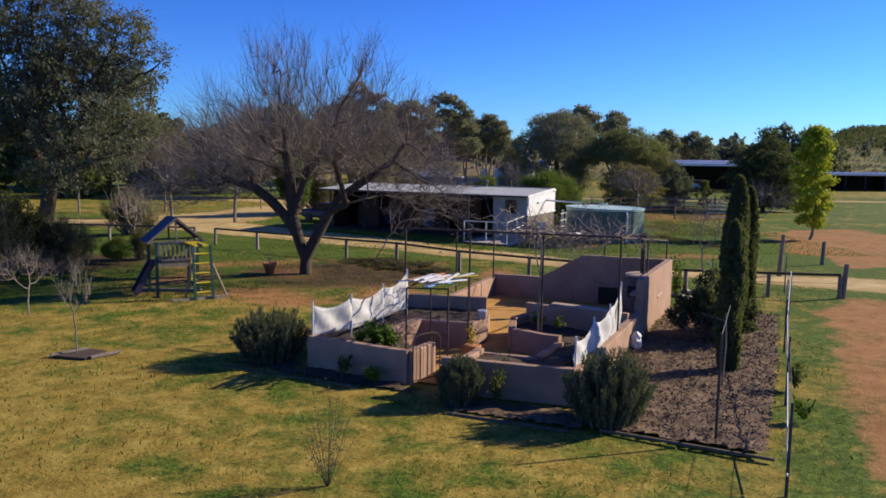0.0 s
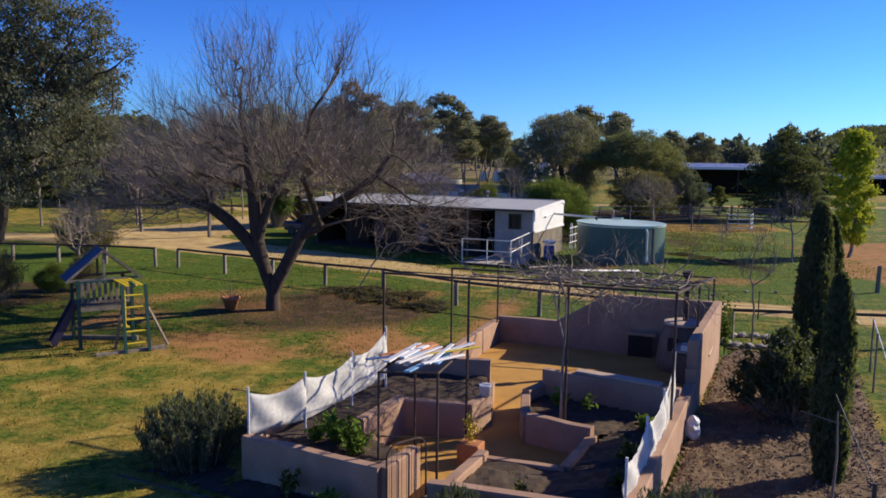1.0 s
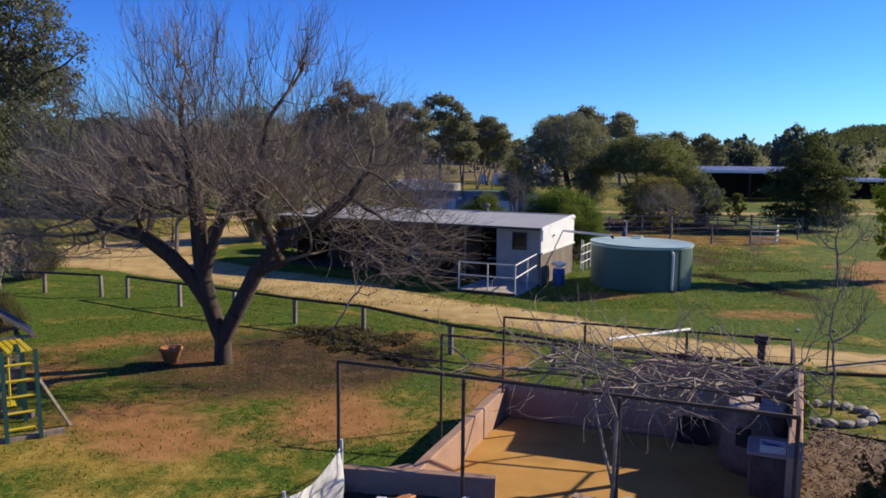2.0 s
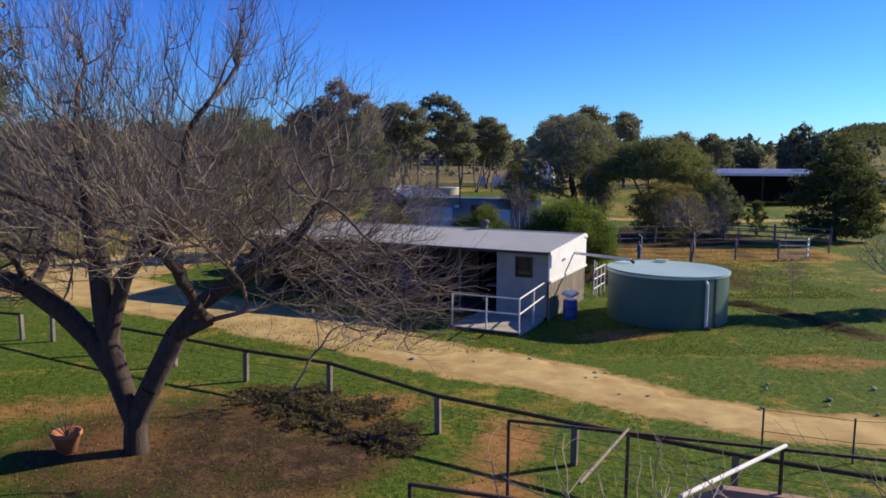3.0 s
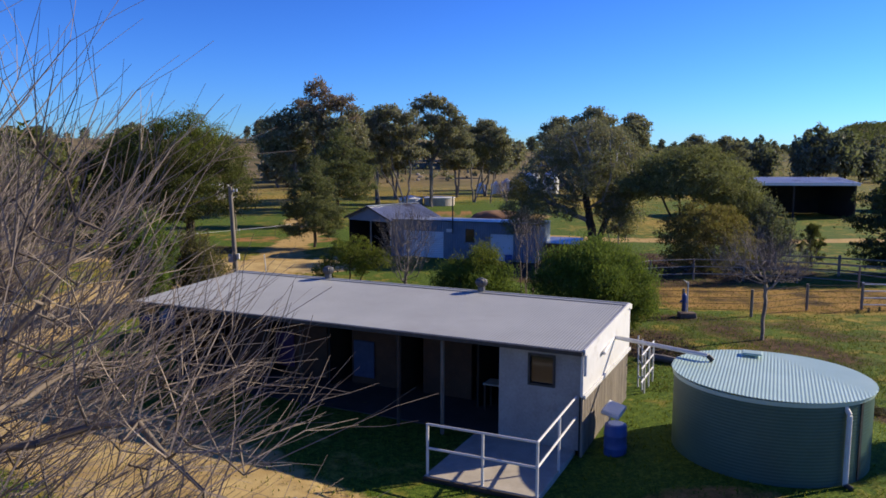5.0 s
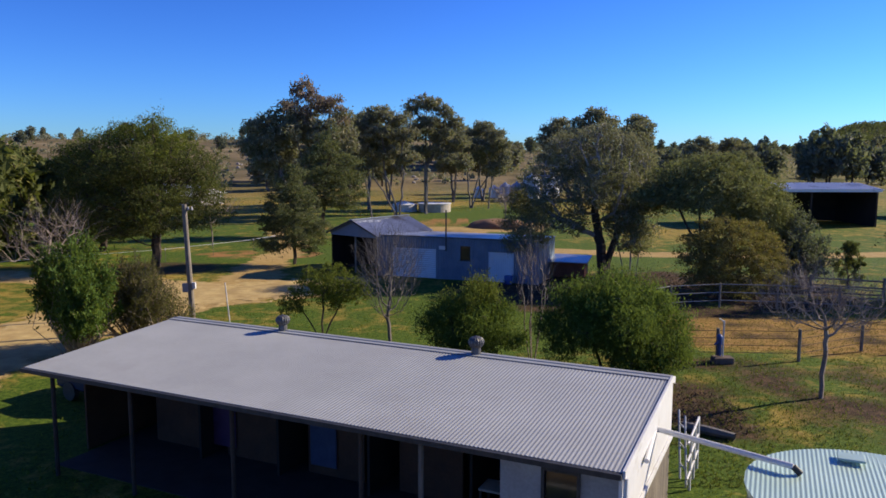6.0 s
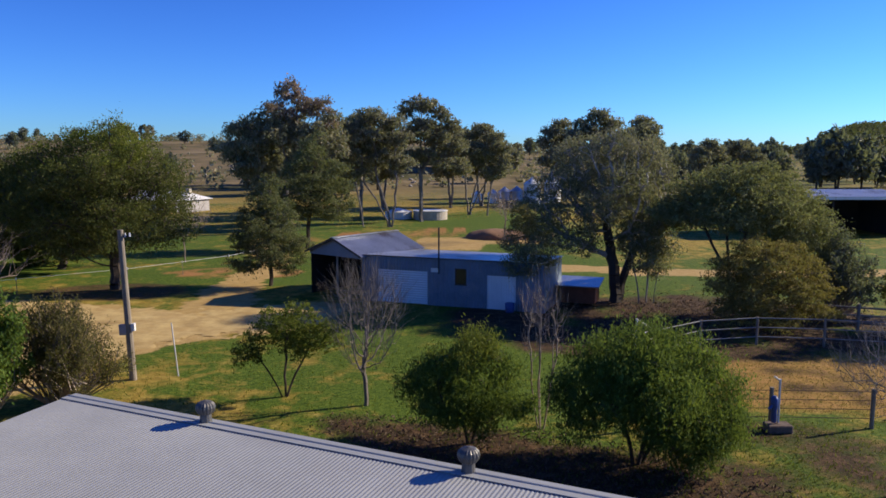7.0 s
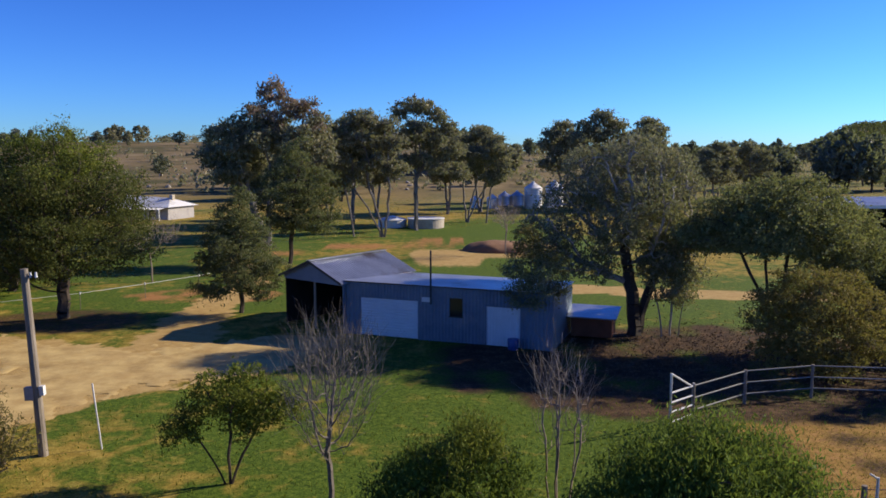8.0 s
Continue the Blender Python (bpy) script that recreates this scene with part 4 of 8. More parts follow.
# crowns as masses of x y z radius height, about the tree's foot
gum_big = sculpted_tree("gum", 11, [(0, 0, 16.3, 2.6, 1.5), (3.0, -0.5, 14.2, 2.2, 1.5), (6.2, -0.6, 13.0, 1.8, 1.2), (7.9, -0.4, 11.2, 1.2, 1.3), (5.4, 0.5, 10.6, 2.0, 1.3), (2.4, -1.5, 11.4, 2.2, 1.5),
    (-1.5, -1.0, 12.6, 2.4, 1.6), (-4.2, 0, 14.0, 2.4, 1.6), (-5.5, 0.5, 10.4, 2.4, 1.6), (0.2, -2.0, 8.8, 2.3, 1.5), (4.6, -1.5, 8.4, 1.9, 1.3), (6.6, -1.2, 7.0, 1.6, 1.2), (5.6, -2.5, 5.0, 1.8, 1.2),
    (3.0, -3.0, 6.2, 2.1, 1.5), (2.6, -3.6, 4.0, 1.7, 1.0), (-3.0, -2.0, 7.0, 2.2, 1.6), (-5.0, -1.0, 5.0, 2.0, 1.5), (1.0, 3.0, 11.0, 2.6, 2.0), (-3, 3, 9, 2.6, 2.0), (4, 3, 9, 2.2, 1.8)],
    84000, 0.105, 0.78, LEAF_GUM_DARK, BARK, 0.50, [(0, 0, 0.6, -0.3, 3.4)], 0.72, 0.2, least=0.012, apart=1.35)
gum_red = sculpted_tree("gum", 31, [(0.7, 0, 16.1, 1.2, 1.0), (2.2, 0.3, 14.6, 1.5, 1.1), (4.1, 0, 14.3, 1.3, 0.8), (5.3, 0.5, 12.4, 1.4, 1.1), (-0.5, -0.5, 13.6, 1.7, 1.2), (-2.3, 0, 12.5, 1.5, 1.1), (-4.6, 0, 12.0, 1.6, 0.8),
    (-5.4, 0.3, 9.4, 1.7, 1.2), (-3.0, -0.5, 10.0, 1.8, 1.2), (0.5, -1.0, 11.0, 2.0, 1.4), (3.2, -0.5, 11.0, 1.8, 1.3), (5.5, 0, 9.8, 1.4, 1.2), (-3.6, 0, 7.6, 1.6, 1.0), (2.0, 0.5, 8.5, 1.7, 1.2), (0, 2.5, 12, 2.2, 1.6), (-3, 2, 9, 2, 1.4)],
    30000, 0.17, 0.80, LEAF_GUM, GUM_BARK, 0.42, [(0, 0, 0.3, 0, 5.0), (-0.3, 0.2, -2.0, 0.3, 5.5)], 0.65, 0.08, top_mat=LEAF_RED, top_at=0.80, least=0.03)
gum_mid = sculpted_tree("gum", 12, [(-0.3, 0.4, 9.5, 1.7, 0.8), (-2.3, 0.8, 9.0, 1.5, 0.9), (1.4, 0.6, 9.0, 1.4, 0.9), (2.6, 1.4, 7.8, 1.3, 1.1), (-3.4, 0, 7.3, 1.5, 1.0), (-4.6, -0.8, 5.9, 1.4, 1.0), (-4.4, 0.6, 4.4, 1.2, 0.9), (0.1, -1.2, 7.2, 1.7, 1.0),
    (-1.6, -1.4, 5.6, 1.6, 0.9), (2.6, -0.3, 5.2, 1.2, 1.1), (2.9, 0.6, 3.6, 1.0, 1.2), (-2.6, -0.5, 3.9, 1.3, 0.8), (1.4, 2.0, 6.0, 1.4, 1.1), (1.0, -1.2, 4.4, 1.1, 0.8), (-1.0, 2.2, 7.4, 1.7, 1.1)],
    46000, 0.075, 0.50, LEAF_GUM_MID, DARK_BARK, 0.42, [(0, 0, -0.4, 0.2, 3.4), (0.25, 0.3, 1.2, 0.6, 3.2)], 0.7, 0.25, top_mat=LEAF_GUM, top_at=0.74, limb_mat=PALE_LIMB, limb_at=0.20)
gum_low = sculpted_tree("gum", 52, [(0.1, 0, 4.6, 1.0, 0.7), (-0.6, 0.2, 3.6, 0.8, 0.6), (0.8, 0, 3.3, 0.8, 0.7), (0.3, -0.4, 2.5, 0.7, 0.6), (1.0, 0.3, 2.0, 0.5, 0.5)],
    7000, 0.075, 0.42, LEAF_GUM_MID, PALE_LIMB, 0.075, [(0, 0, -0.5, 0, 2.6), (0.45, 0.1, 0.5, 0.1, 2.8), (0.8, -0.1, 1.1, 0, 2.2)], 0.7, 0.25)
gum_open = sculpted_tree("gum", 13, [(0, 0, 15.7, 1.7, 0.9), (-1.8, 0.2, 14.6, 1.2, 0.8), (2.3, 0, 14.4, 1.5, 0.8), (4.3, 0.5, 13.0, 1.2, 0.7), (0.2, -0.6, 12.4, 1.8, 1.0), (2.5, 0.2, 11.0, 1.7, 1.0), (-2.1, 0.2, 11.4, 1.5, 0.9), (4.7, 0, 10.2, 1.3, 0.9),
    (1.0, 0.4, 8.8, 1.5, 0.8), (3.6, 0.3, 8.0, 1.3, 0.7), (-1.7, -0.2, 8.6, 1.3, 0.8), (0.5, 2.0, 12.8, 1.6, 1.0), (5.4, 0.6, 7.4, 1.1, 0.8)],
    17000, 0.19, 0.72, LEAF_GUM, GUM_BARK, 0.30, [(0, 0, 0.1, 0, 5.6)], 0.6, 0.15, least=0.022)
gum_forked = sculpted_tree("gum", 43, [(-2.0, 0, 13.7, 1.4, 0.8), (-4.3, 0.2, 12.6, 1.3, 0.7), (-0.2, 0, 13.0, 1.5, 0.9), (-2.6, -0.5, 11.0, 1.8, 1.0), (0.9, 0.2, 10.8, 1.4, 1.0), (-4.7, 0, 9.6, 1.5, 1.0), (-1.2, 0.3, 8.6, 1.6, 0.9), (-4.3, 0.2, 7.0, 1.5, 0.8),
    (1.3, 0, 8.0, 1.3, 0.8), (-6.1, 0.5, 11.0, 1.3, 0.8), (-2.5, 2.0, 10.5, 1.8, 1.1), (-6.0, 0, 8.2, 1.2, 0.8)],
    16000, 0.19, 0.72, LEAF_GUM, GUM_BARK, 0.26, [(0, 0, -1.6, 0.1, 5.6), (0.3, 0.1, 0.9, 0, 6.0), (-0.2, 0.2, -3.0, 0.3, 5.2), (-3.4, 0.4, -4.3, 0.6, 5.0)], 0.6, 0.15, least=0.022)
gum_far = sculpted_tree("gum_far", 33, [(0, 0, 15.6, 1.9, 1.0), (-2.6, 0, 14.2, 1.8, 1.0), (2.6, 0.3, 14.0, 1.8, 1.0), (-4.2, 0, 12.0, 1.7, 1.1), (4.4, 0, 12.2, 1.7, 1.1), (0.3, -0.5, 12.6, 2.2, 1.2), (-2.0, 0, 9.8, 2.0, 1.2), (2.5, 0, 9.8, 2.0, 1.2), (4.6, 0, 8.4, 1.5, 1.0), (-4.4, 0.3, 8.0, 1.4, 1.0), (0, 0, 7.6, 1.7, 1.0)],
    7500, 0.32, 0.95, LEAF_GUM, GUM_BARK, 0.34, [(0, 0, -0.8, 0, 5.0), (0.4, 0, 1.2, 0, 5.0)], 0.65, 0.1, least=0.05)
# Sun on the broad crown is put in as yellower leaves near its top.
broad_dark = sculpted_tree("broad", 15, [(0, 0, 10.3, 1.5, 0.9), (-1.9, 0.5, 9.7, 1.5, 1.0), (1.7, 0, 9.2, 1.5, 1.0), (3.3, 0, 7.6, 1.5, 1.1), (4.0, 0, 5.6, 1.3, 1.0), (3.2, -0.5, 3.9, 1.4, 0.8), (0.5, -1.8, 7.8, 1.9, 1.3), (-2.0, -1.8, 7.3, 1.9, 1.3),
    (0.8, -2.0, 5.0, 1.9, 1.2), (-2.2, -1.8, 4.6, 1.9, 1.1), (-4.0, 0, 8.6, 1.7, 1.2), (-4.4, 0, 5.8, 1.8, 1.3), (0, 2, 8, 2, 1.4), (2, 1.5, 6, 2, 1.4), (-2.5, 2, 6, 2, 1.4), (-4.1, 0, 3.8, 1.5, 0.8), (0.2, -1.6, 3.2, 1.6, 0.7), (-2.2, -1.0, 2.9, 1.5, 0.6), (4.4, 0.4, 4.2, 1.1, 0.8), (-6.0, 0.6, 8.0, 1.5, 1.4), (-6.2, 0.4, 5.0, 1.5, 1.2)],
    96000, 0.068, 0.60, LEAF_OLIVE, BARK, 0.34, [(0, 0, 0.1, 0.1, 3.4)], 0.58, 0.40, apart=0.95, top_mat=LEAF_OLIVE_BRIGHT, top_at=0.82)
conifer_a = sculpted_tree("conifer", 46, [(0.1, 0, 7.0, 0.6, 0.8), (-0.2, 0, 6.0, 1.0, 0.8), (0.5, 0.1, 5.3, 1.1, 0.7), (-0.9, -0.2, 4.6, 1.2, 0.7), (0.9, -0.2, 4.2, 1.2, 0.7), (-0.2, -0.9, 4.0, 1.2, 0.7), (-1.3, 0, 3.1, 1.2, 0.7), (1.3, 0, 3.0, 1.3, 0.7), (0, -1.0, 2.6, 1.3, 0.6), (0.1, 1.0, 3.6, 1.3, 0.9), (-1.1, -0.5, 1.8, 1.1, 0.5), (1.3, -0.4, 1.8, 1.1, 0.5), (0.1, 0.9, 5.2, 1.0, 0.8)],
    36000, 0.066, 0.50, LEAF_CONIFER, BARK, 0.14, [(0, 0, 0.05, 0, 4.6)], 0.36, 0.5)
conifer_b = sculpted_tree("conifer", 47, [(0.9, 0, 10.0, 0.9, 0.9), (0.5, 0, 8.6, 1.5, 1.0), (2.0, 0.2, 7.8, 1.4, 0.9), (-0.9, 0, 7.4, 1.4, 0.9), (0.6, -1.0, 6.6, 1.7, 1.0), (2.6, 0, 6.0, 1.5, 0.9), (-1.2, 0, 5.6, 1.5, 0.9), (1.2, -1.2, 4.8, 1.6, 0.9), (3.0, 0, 4.4, 1.3, 0.8), (-0.8, -0.6, 4.0, 1.4, 0.8), (2.2, -0.8, 3.4, 1.3, 0.7), (0.6, 1.2, 6.5, 1.7, 1.2)],
    28000, 0.09, 0.68, LEAF_CONIFER, BARK, 0.2, [(0, 0, 0.4, 0, 6.2)], 0.40, 0.45)
wattle = sculpted_tree("wattle", 17, [(-3.7, 0, 5.7, 1.4, 0.6), (-2.5, 0.5, 6.6, 1.6, 0.7), (-0.8, 0.3, 7.5, 1.6, 0.7), (0.7, 0, 8.0, 1.2, 0.5), (1.7, 0.8, 7.1, 1.6, 0.9), (3.1, 1.0, 6.2, 1.6, 1.0), (4.0, 0.5, 4.9, 1.4, 1.1), (0.6, -1.2, 6.0, 1.8, 1.0), (-1.4, -1.3, 5.6, 1.6, 0.7), (2.5, -0.8, 4.8, 1.6, 1.0), (4.5, 0, 3.2, 1.2, 1.1), (0, 2.0, 6.2, 2.0, 1.1), (-2.4, 2.0, 5.6, 1.6, 0.8)],
    62000, 0.074, 0.54, LEAF_WATTLE, BARK, 0.15, [(0, 0, -1.8, 0, 4.6), (0.2, 0.1, 0.3, 0, 5.0), (0.5, 0, 2.2, 0.2, 4.2), (-0.2, 0.2, -0.6, 0.6, 4.8)], 0.50, 0.2, hang=-0.3, apart=1.0)
bronze = sculpted_tree("bronze", 18, [(-0.8, 0, 4.3, 1.0, 0.5), (0.6, 0.1, 3.9, 1.1, 0.6), (-1.8, 0, 3.4, 1.1, 0.6), (1.8, 0, 3.1, 1.2, 0.6), (-0.4, -0.8, 3.2, 1.3, 0.7), (-2.3, -0.2, 2.3, 1.1, 0.6), (2.4, 0, 2.1, 1.1, 0.6), (0.9, -1.0, 2.3, 1.3, 0.6), (-1.0, -1.1, 1.9, 1.2, 0.6), (1.8, -0.7, 1.2, 1.2, 0.5), (-1.9, -0.6, 1.1, 1.1, 0.5), (0, -1.2, 0.9, 1.1, 0.5), (0, 1.0, 2.6, 1.8, 1.0)],
    40000, 0.058, 0.52, LEAF_BRONZE, BARK, 0.09, [(0, 0, -0.4, 0, 2.2), (0.2, 0, 0.6, 0, 2.0)], 0.34, 0.45, hang=-0.2)
gum_thin = sculpted_tree("gum", 14, [(-0.6, 0, 5.6, 0.5, 0.45), (-0.4, 0, 4.9, 0.75, 0.5), (0.35, 0, 4.5, 0.85, 0.5), (-0.9, 0, 4.0, 0.7, 0.45), (0.85, 0, 3.8, 0.75, 0.5), (0, -0.3, 3.5, 0.95, 0.55), (0.9, 0, 3.0, 0.7, 0.45), (-0.6, 0, 2.8, 0.7, 0.45), (0.3, 0, 2.4, 0.65, 0.35)],
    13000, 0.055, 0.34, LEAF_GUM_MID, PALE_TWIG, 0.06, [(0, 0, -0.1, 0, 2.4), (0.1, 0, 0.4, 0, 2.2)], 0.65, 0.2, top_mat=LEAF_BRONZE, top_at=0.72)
dense_far = crown_meshes("dense", 35, 11.0, 12.5, "full", 3600, 0.50, LEAF_OLIVE, BARK, 0.36, 26, 0.17, fork=0.14, least=0.05)
dense_mid = crown_meshes("dense", 16, 8.2, 6.0, "full", 9000, 0.14, LEAF_OLIVE, BARK, 0.2, 18, 0.18)
green_bush = sculpted_tree("green", 19, [(-0.9, 0, 3.0, 0.9, 0.55), (0.3, 0, 3.2, 1.0, 0.6), (1.4, 0.1, 2.9, 0.9, 0.6), (-1.6, 0, 2.2, 0.8, 0.55), (2.1, 0, 2.1, 0.9, 0.7), (0.5, -0.9, 2.4, 1.1, 0.7), (-0.7, -0.8, 2.0, 0.9, 0.6), (1.6, -0.8, 1.6, 1.0, 0.6), (2.4, -0.2, 1.1, 0.7, 0.5), (0.6, -1.1, 1.3, 0.8, 0.5), (0.3, 0.9, 2.4, 1.2, 0.7), (-1.5, -0.4, 1.5, 0.6, 0.4), (1.2, 0.8, 1.6, 1.0, 0.7), (1.4, -0.9, 0.8, 0.7, 0.4)],
    64000, 0.034, 0.36, LEAF_SHRUB, BARK, 0.10, [(0, 0, -0.5, 0, 1.5), (0.1, 0, 0.5, -0.1, 1.6), (0.15, 0.1, 1.1, 0.1, 1.2)], 0.95, -0.1, apart=0.95, long=4.0, hang=1.7)
# Shrub's topmost leaves take the sunlit tint as their own colour.
mid_bush = sculpted_tree("mid", 20, [(0.2, 0, 2.9, 0.65, 0.5), (-0.7, 0, 2.3, 0.8, 0.5), (0.7, 0.1, 2.2, 0.7, 0.5), (-1.2, -0.1, 1.7, 0.7, 0.5), (0, -0.6, 1.9, 0.8, 0.5), (0.9, -0.3, 1.5, 0.7, 0.45), (1.5, 0, 1.2, 0.5, 0.35), (-0.6, -0.5, 1.2, 0.7, 0.4), (0, 0.6, 2.0, 0.9, 0.6), (0.3, -0.5, 0.9, 0.6, 0.3)],
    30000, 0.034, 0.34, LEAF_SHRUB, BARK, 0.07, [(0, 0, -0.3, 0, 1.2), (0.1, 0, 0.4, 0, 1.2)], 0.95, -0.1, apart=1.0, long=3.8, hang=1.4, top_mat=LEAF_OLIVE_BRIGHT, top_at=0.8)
small_olive = sculpted_tree("olive", 21, [(-1.15, 0, 1.5, 0.5, 0.30), (-0.75, 0.2, 2.0, 0.45, 0.3), (-0.1, 0, 2.5, 0.65, 0.40), (0.65, 0.1, 2.55, 0.6, 0.45), (1.2, 0, 2.05, 0.6, 0.4), (0.6, -0.3, 1.7, 0.5, 0.3), (0.2, 0.5, 2.1, 0.6, 0.4)],
    8500, 0.048, 0.27, LEAF_OLIVE_BRIGHT, BARK, 0.06, [(0, 0, -0.7, 0, 1.2), (0.05, 0, 0.1, 0.1, 1.6), (0.08, 0, 0.7, 0, 1.3)], 0.6, 0.1)
tall_bush = bush_meshes("tall", 22, 5.6, 4.0, 26000, 0.07, LEAF_SHRUB, long=2.6, upl=1.0)
weep_bush = bush_meshes("weep", 29, 3.4, 4.8, 16000, 0.07, LEAF_WEEP, long=3.0, upl=-1.0)
grey_bush = bush_meshes("grey", 28, 4.3, 4.2, 14000, 0.07, LEAF_GREY, long=2.0, upl=0.3)
brown_bush = bush_meshes("brown", 23, 2.8, 3.4, 26000, 0.026, LEAF_BROWN, long=3.4)
poplar = crown_meshes("poplar", 24, 7.2, 2.8, "oval", 9000, 0.13, LEAF_YELLOW, PALE_TWIG, 0.1, 34, 0.17, fork=0.4, clump=3.0)
pine_dark = sculpted_tree("pine", 25, [(0, 0, 7.7, 0.8, 0.7), (0.6, 0, 6.7, 1.3, 0.7), (-0.7, 0, 6.1, 1.3, 0.6), (0, -0.8, 5.6, 1.6, 0.7), (1.6, 0, 5.2, 1.5, 0.7), (-1.6, 0, 4.8, 1.4, 0.7), (0, 1.0, 5.0, 1.6, 0.8), (2.3, 0, 3.8, 1.4, 0.8), (-2.2, 0, 3.4, 1.5, 0.7), (0.2, -1.5, 3.8, 1.7, 0.8), (-1.2, -1.4, 2.4, 1.6, 0.7), (1.6, -1.3, 2.4, 1.6, 0.8), (2.6, 0, 1.9, 1.3, 0.7), (-2.7, -0.3, 1.8, 1.3, 0.6), (0, -1.8, 1.2, 1.6, 0.6), (1.8, -0.8, 0.9, 1.3, 0.5), (-1.6, -0.8, 0.9, 1.3, 0.5)],
    34000, 0.095, 0.62, LEAF_DARK, BARK, 0.22, [(0, 0, 0.05, 0, 5.0)], 0.36, 0.4)
far_gum = crown_meshes("far_gum", 26, 12.0, 9.5, "gum", 640, 0.95, LEAF_GUM, GUM_BARK, 0.3, 18, 0.16, fork=0.2, least=0.09)
far_dark = sculpted_tree("far_dark", 27, [(0, 0, 10.0, 1.5, 0.9), (-2.0, 0, 8.8, 1.6, 1.0), (2.1, 0.3, 8.6, 1.7, 1.0), (-3.0, 0, 6.6, 1.7, 1.1), (3.2, 0, 6.2, 1.6, 1.1), (0, -0.8, 7.0, 2.1, 1.3), (-1.6, -0.4, 4.6, 1.9, 1.1), (1.8, -0.4, 4.4, 1.9, 1.1), (0, 0, 3.0, 1.8, 0.9)],
    900, 0.66, 1.1, LEAF_FAR, BARK, 0.3, [(0, 0, -0.4, 0, 4.0), (0.4, 0, 1.0, 0, 4.0)], 0.65, 0.1, least=0.09)

for name, at, me, sc, turn, lab in [
        ("gum_tree", (-27.6, 53.0, 0), gum_big, 1.0, 0, "tall grey-green gum tree with a dark trunk"),
        ("gum_tree", (13.5, 86.6, 0), gum_mid, 1.0, 0, "gum tree with dark trunk, pale bare limbs and olive crown"),
        ("gum_tree", (14.8, 86.0, 0), gum_low, 1.0, 0, "young gum with slim pale stems beside a dark trunk"),
        ("gum_tree", (-15.0, 128.0, 0), gum_red, 1.0, 0, "tall old gum tree with reddish upper crown"),
        ("gum_tree", (-3.3, 135.6, 0), gum_forked, 1.0, 0, "open-crowned gum tree with several forked trunks"),
        ("gum_tree", (0.3, 144.1, 0), gum_open, 1.0, 0, "open-crowned gum tree beside round water tanks"),
        ("gum_tree", (7.5, 156.0, 0), gum_forked, 0.92, 150, "open-crowned gum tree in dry grass"),
        ("gum_tree", (-8.5, 152.0, 0), gum_open, 0.9, 140, "open-crowned gum tree in dry grass"),
        ("gum_tree", (-6.5, 167.0, 0), gum_far, 0.80, 60, "gum tree in the grove beyond the tanks"),
        ("gum_tree", (4.8, 171.0, 0), gum_far, 0.82, 300, "gum tree in the grove beyond the tanks"),
        ("gum_tree", (10.6, 176.0, 0), gum_far, 0.84, 150, "gum tree in the grove beyond the tanks"),
        ("gum_tree", (-12.5, 158.0, 0), gum_far, 0.72, 220, "gum tree in the grove beyond the tanks"),
        ("gum_tree", (-19.5, 140.0, 0), gum_far, 0.62, 120, "low gum tree on the grove's edge"),
        ("gum_tree", (29.6, 206.0, 0), gum_far, 0.98, 30, "tall gum tree in the far paddock"),
        ("gum_tree", (34.3, 193.0, 0), gum_far, 1.06, 200, "tall gum tree in the far paddock"),
        ("gum_tree", (41.0, 184.0, 0), gum_far, 0.95, 100, "tall gum tree in the far paddock"),
        ("gum_sapling", (7.7, 83.4, 0), gum_thin, 1.0, 0, "slender young gum tree in front of an iron shed"),
        ("broad_tree", (-18.9, 90.8, 0), broad_dark, 1.0, 0, "broad dense olive-green tree with dark shade inside"),
        ("conifer", (-8.9, 92.2, 0), conifer_a, 1.0, 0, "olive-green conifer with a thin trunk by the track"),
        ("conifer", (-9.9, 113.5, 0), conifer_b, 1.0, 0, "tall dark conifer behind the iron shed"),
        ("bronze_shrub", (19.5, 79.0, 0), bronze, 1.0, 0, "bronze-green feathery shrub under a wattle tree"),
        ("wattle_tree", (19.6, 83.2, 0), wattle, 1.0, 0, "broad dark-green wattle tree with spreading limbs"),
        ("poplar", (24.4, 50.4, 0), poplar, 1.04, 0, "slim yellow-green poplar in a bare paddock"),
        ("pine_tree", (33.0, 78.5, 0), pine_dark, 1.0, 0, "dark green pine tree beside an open shed"),
        ("young_tree", (27.9, 81.5, 0), dense_mid, 0.37, 70, "small dark young tree on paddock grass"),
        ("olive_tree", (-3.2, 67.9, 0), small_olive, 1.12, 0, "small open olive-green tree with twisted stems")]:
    leafy_tree(name, at, me, lab, sc, turn)
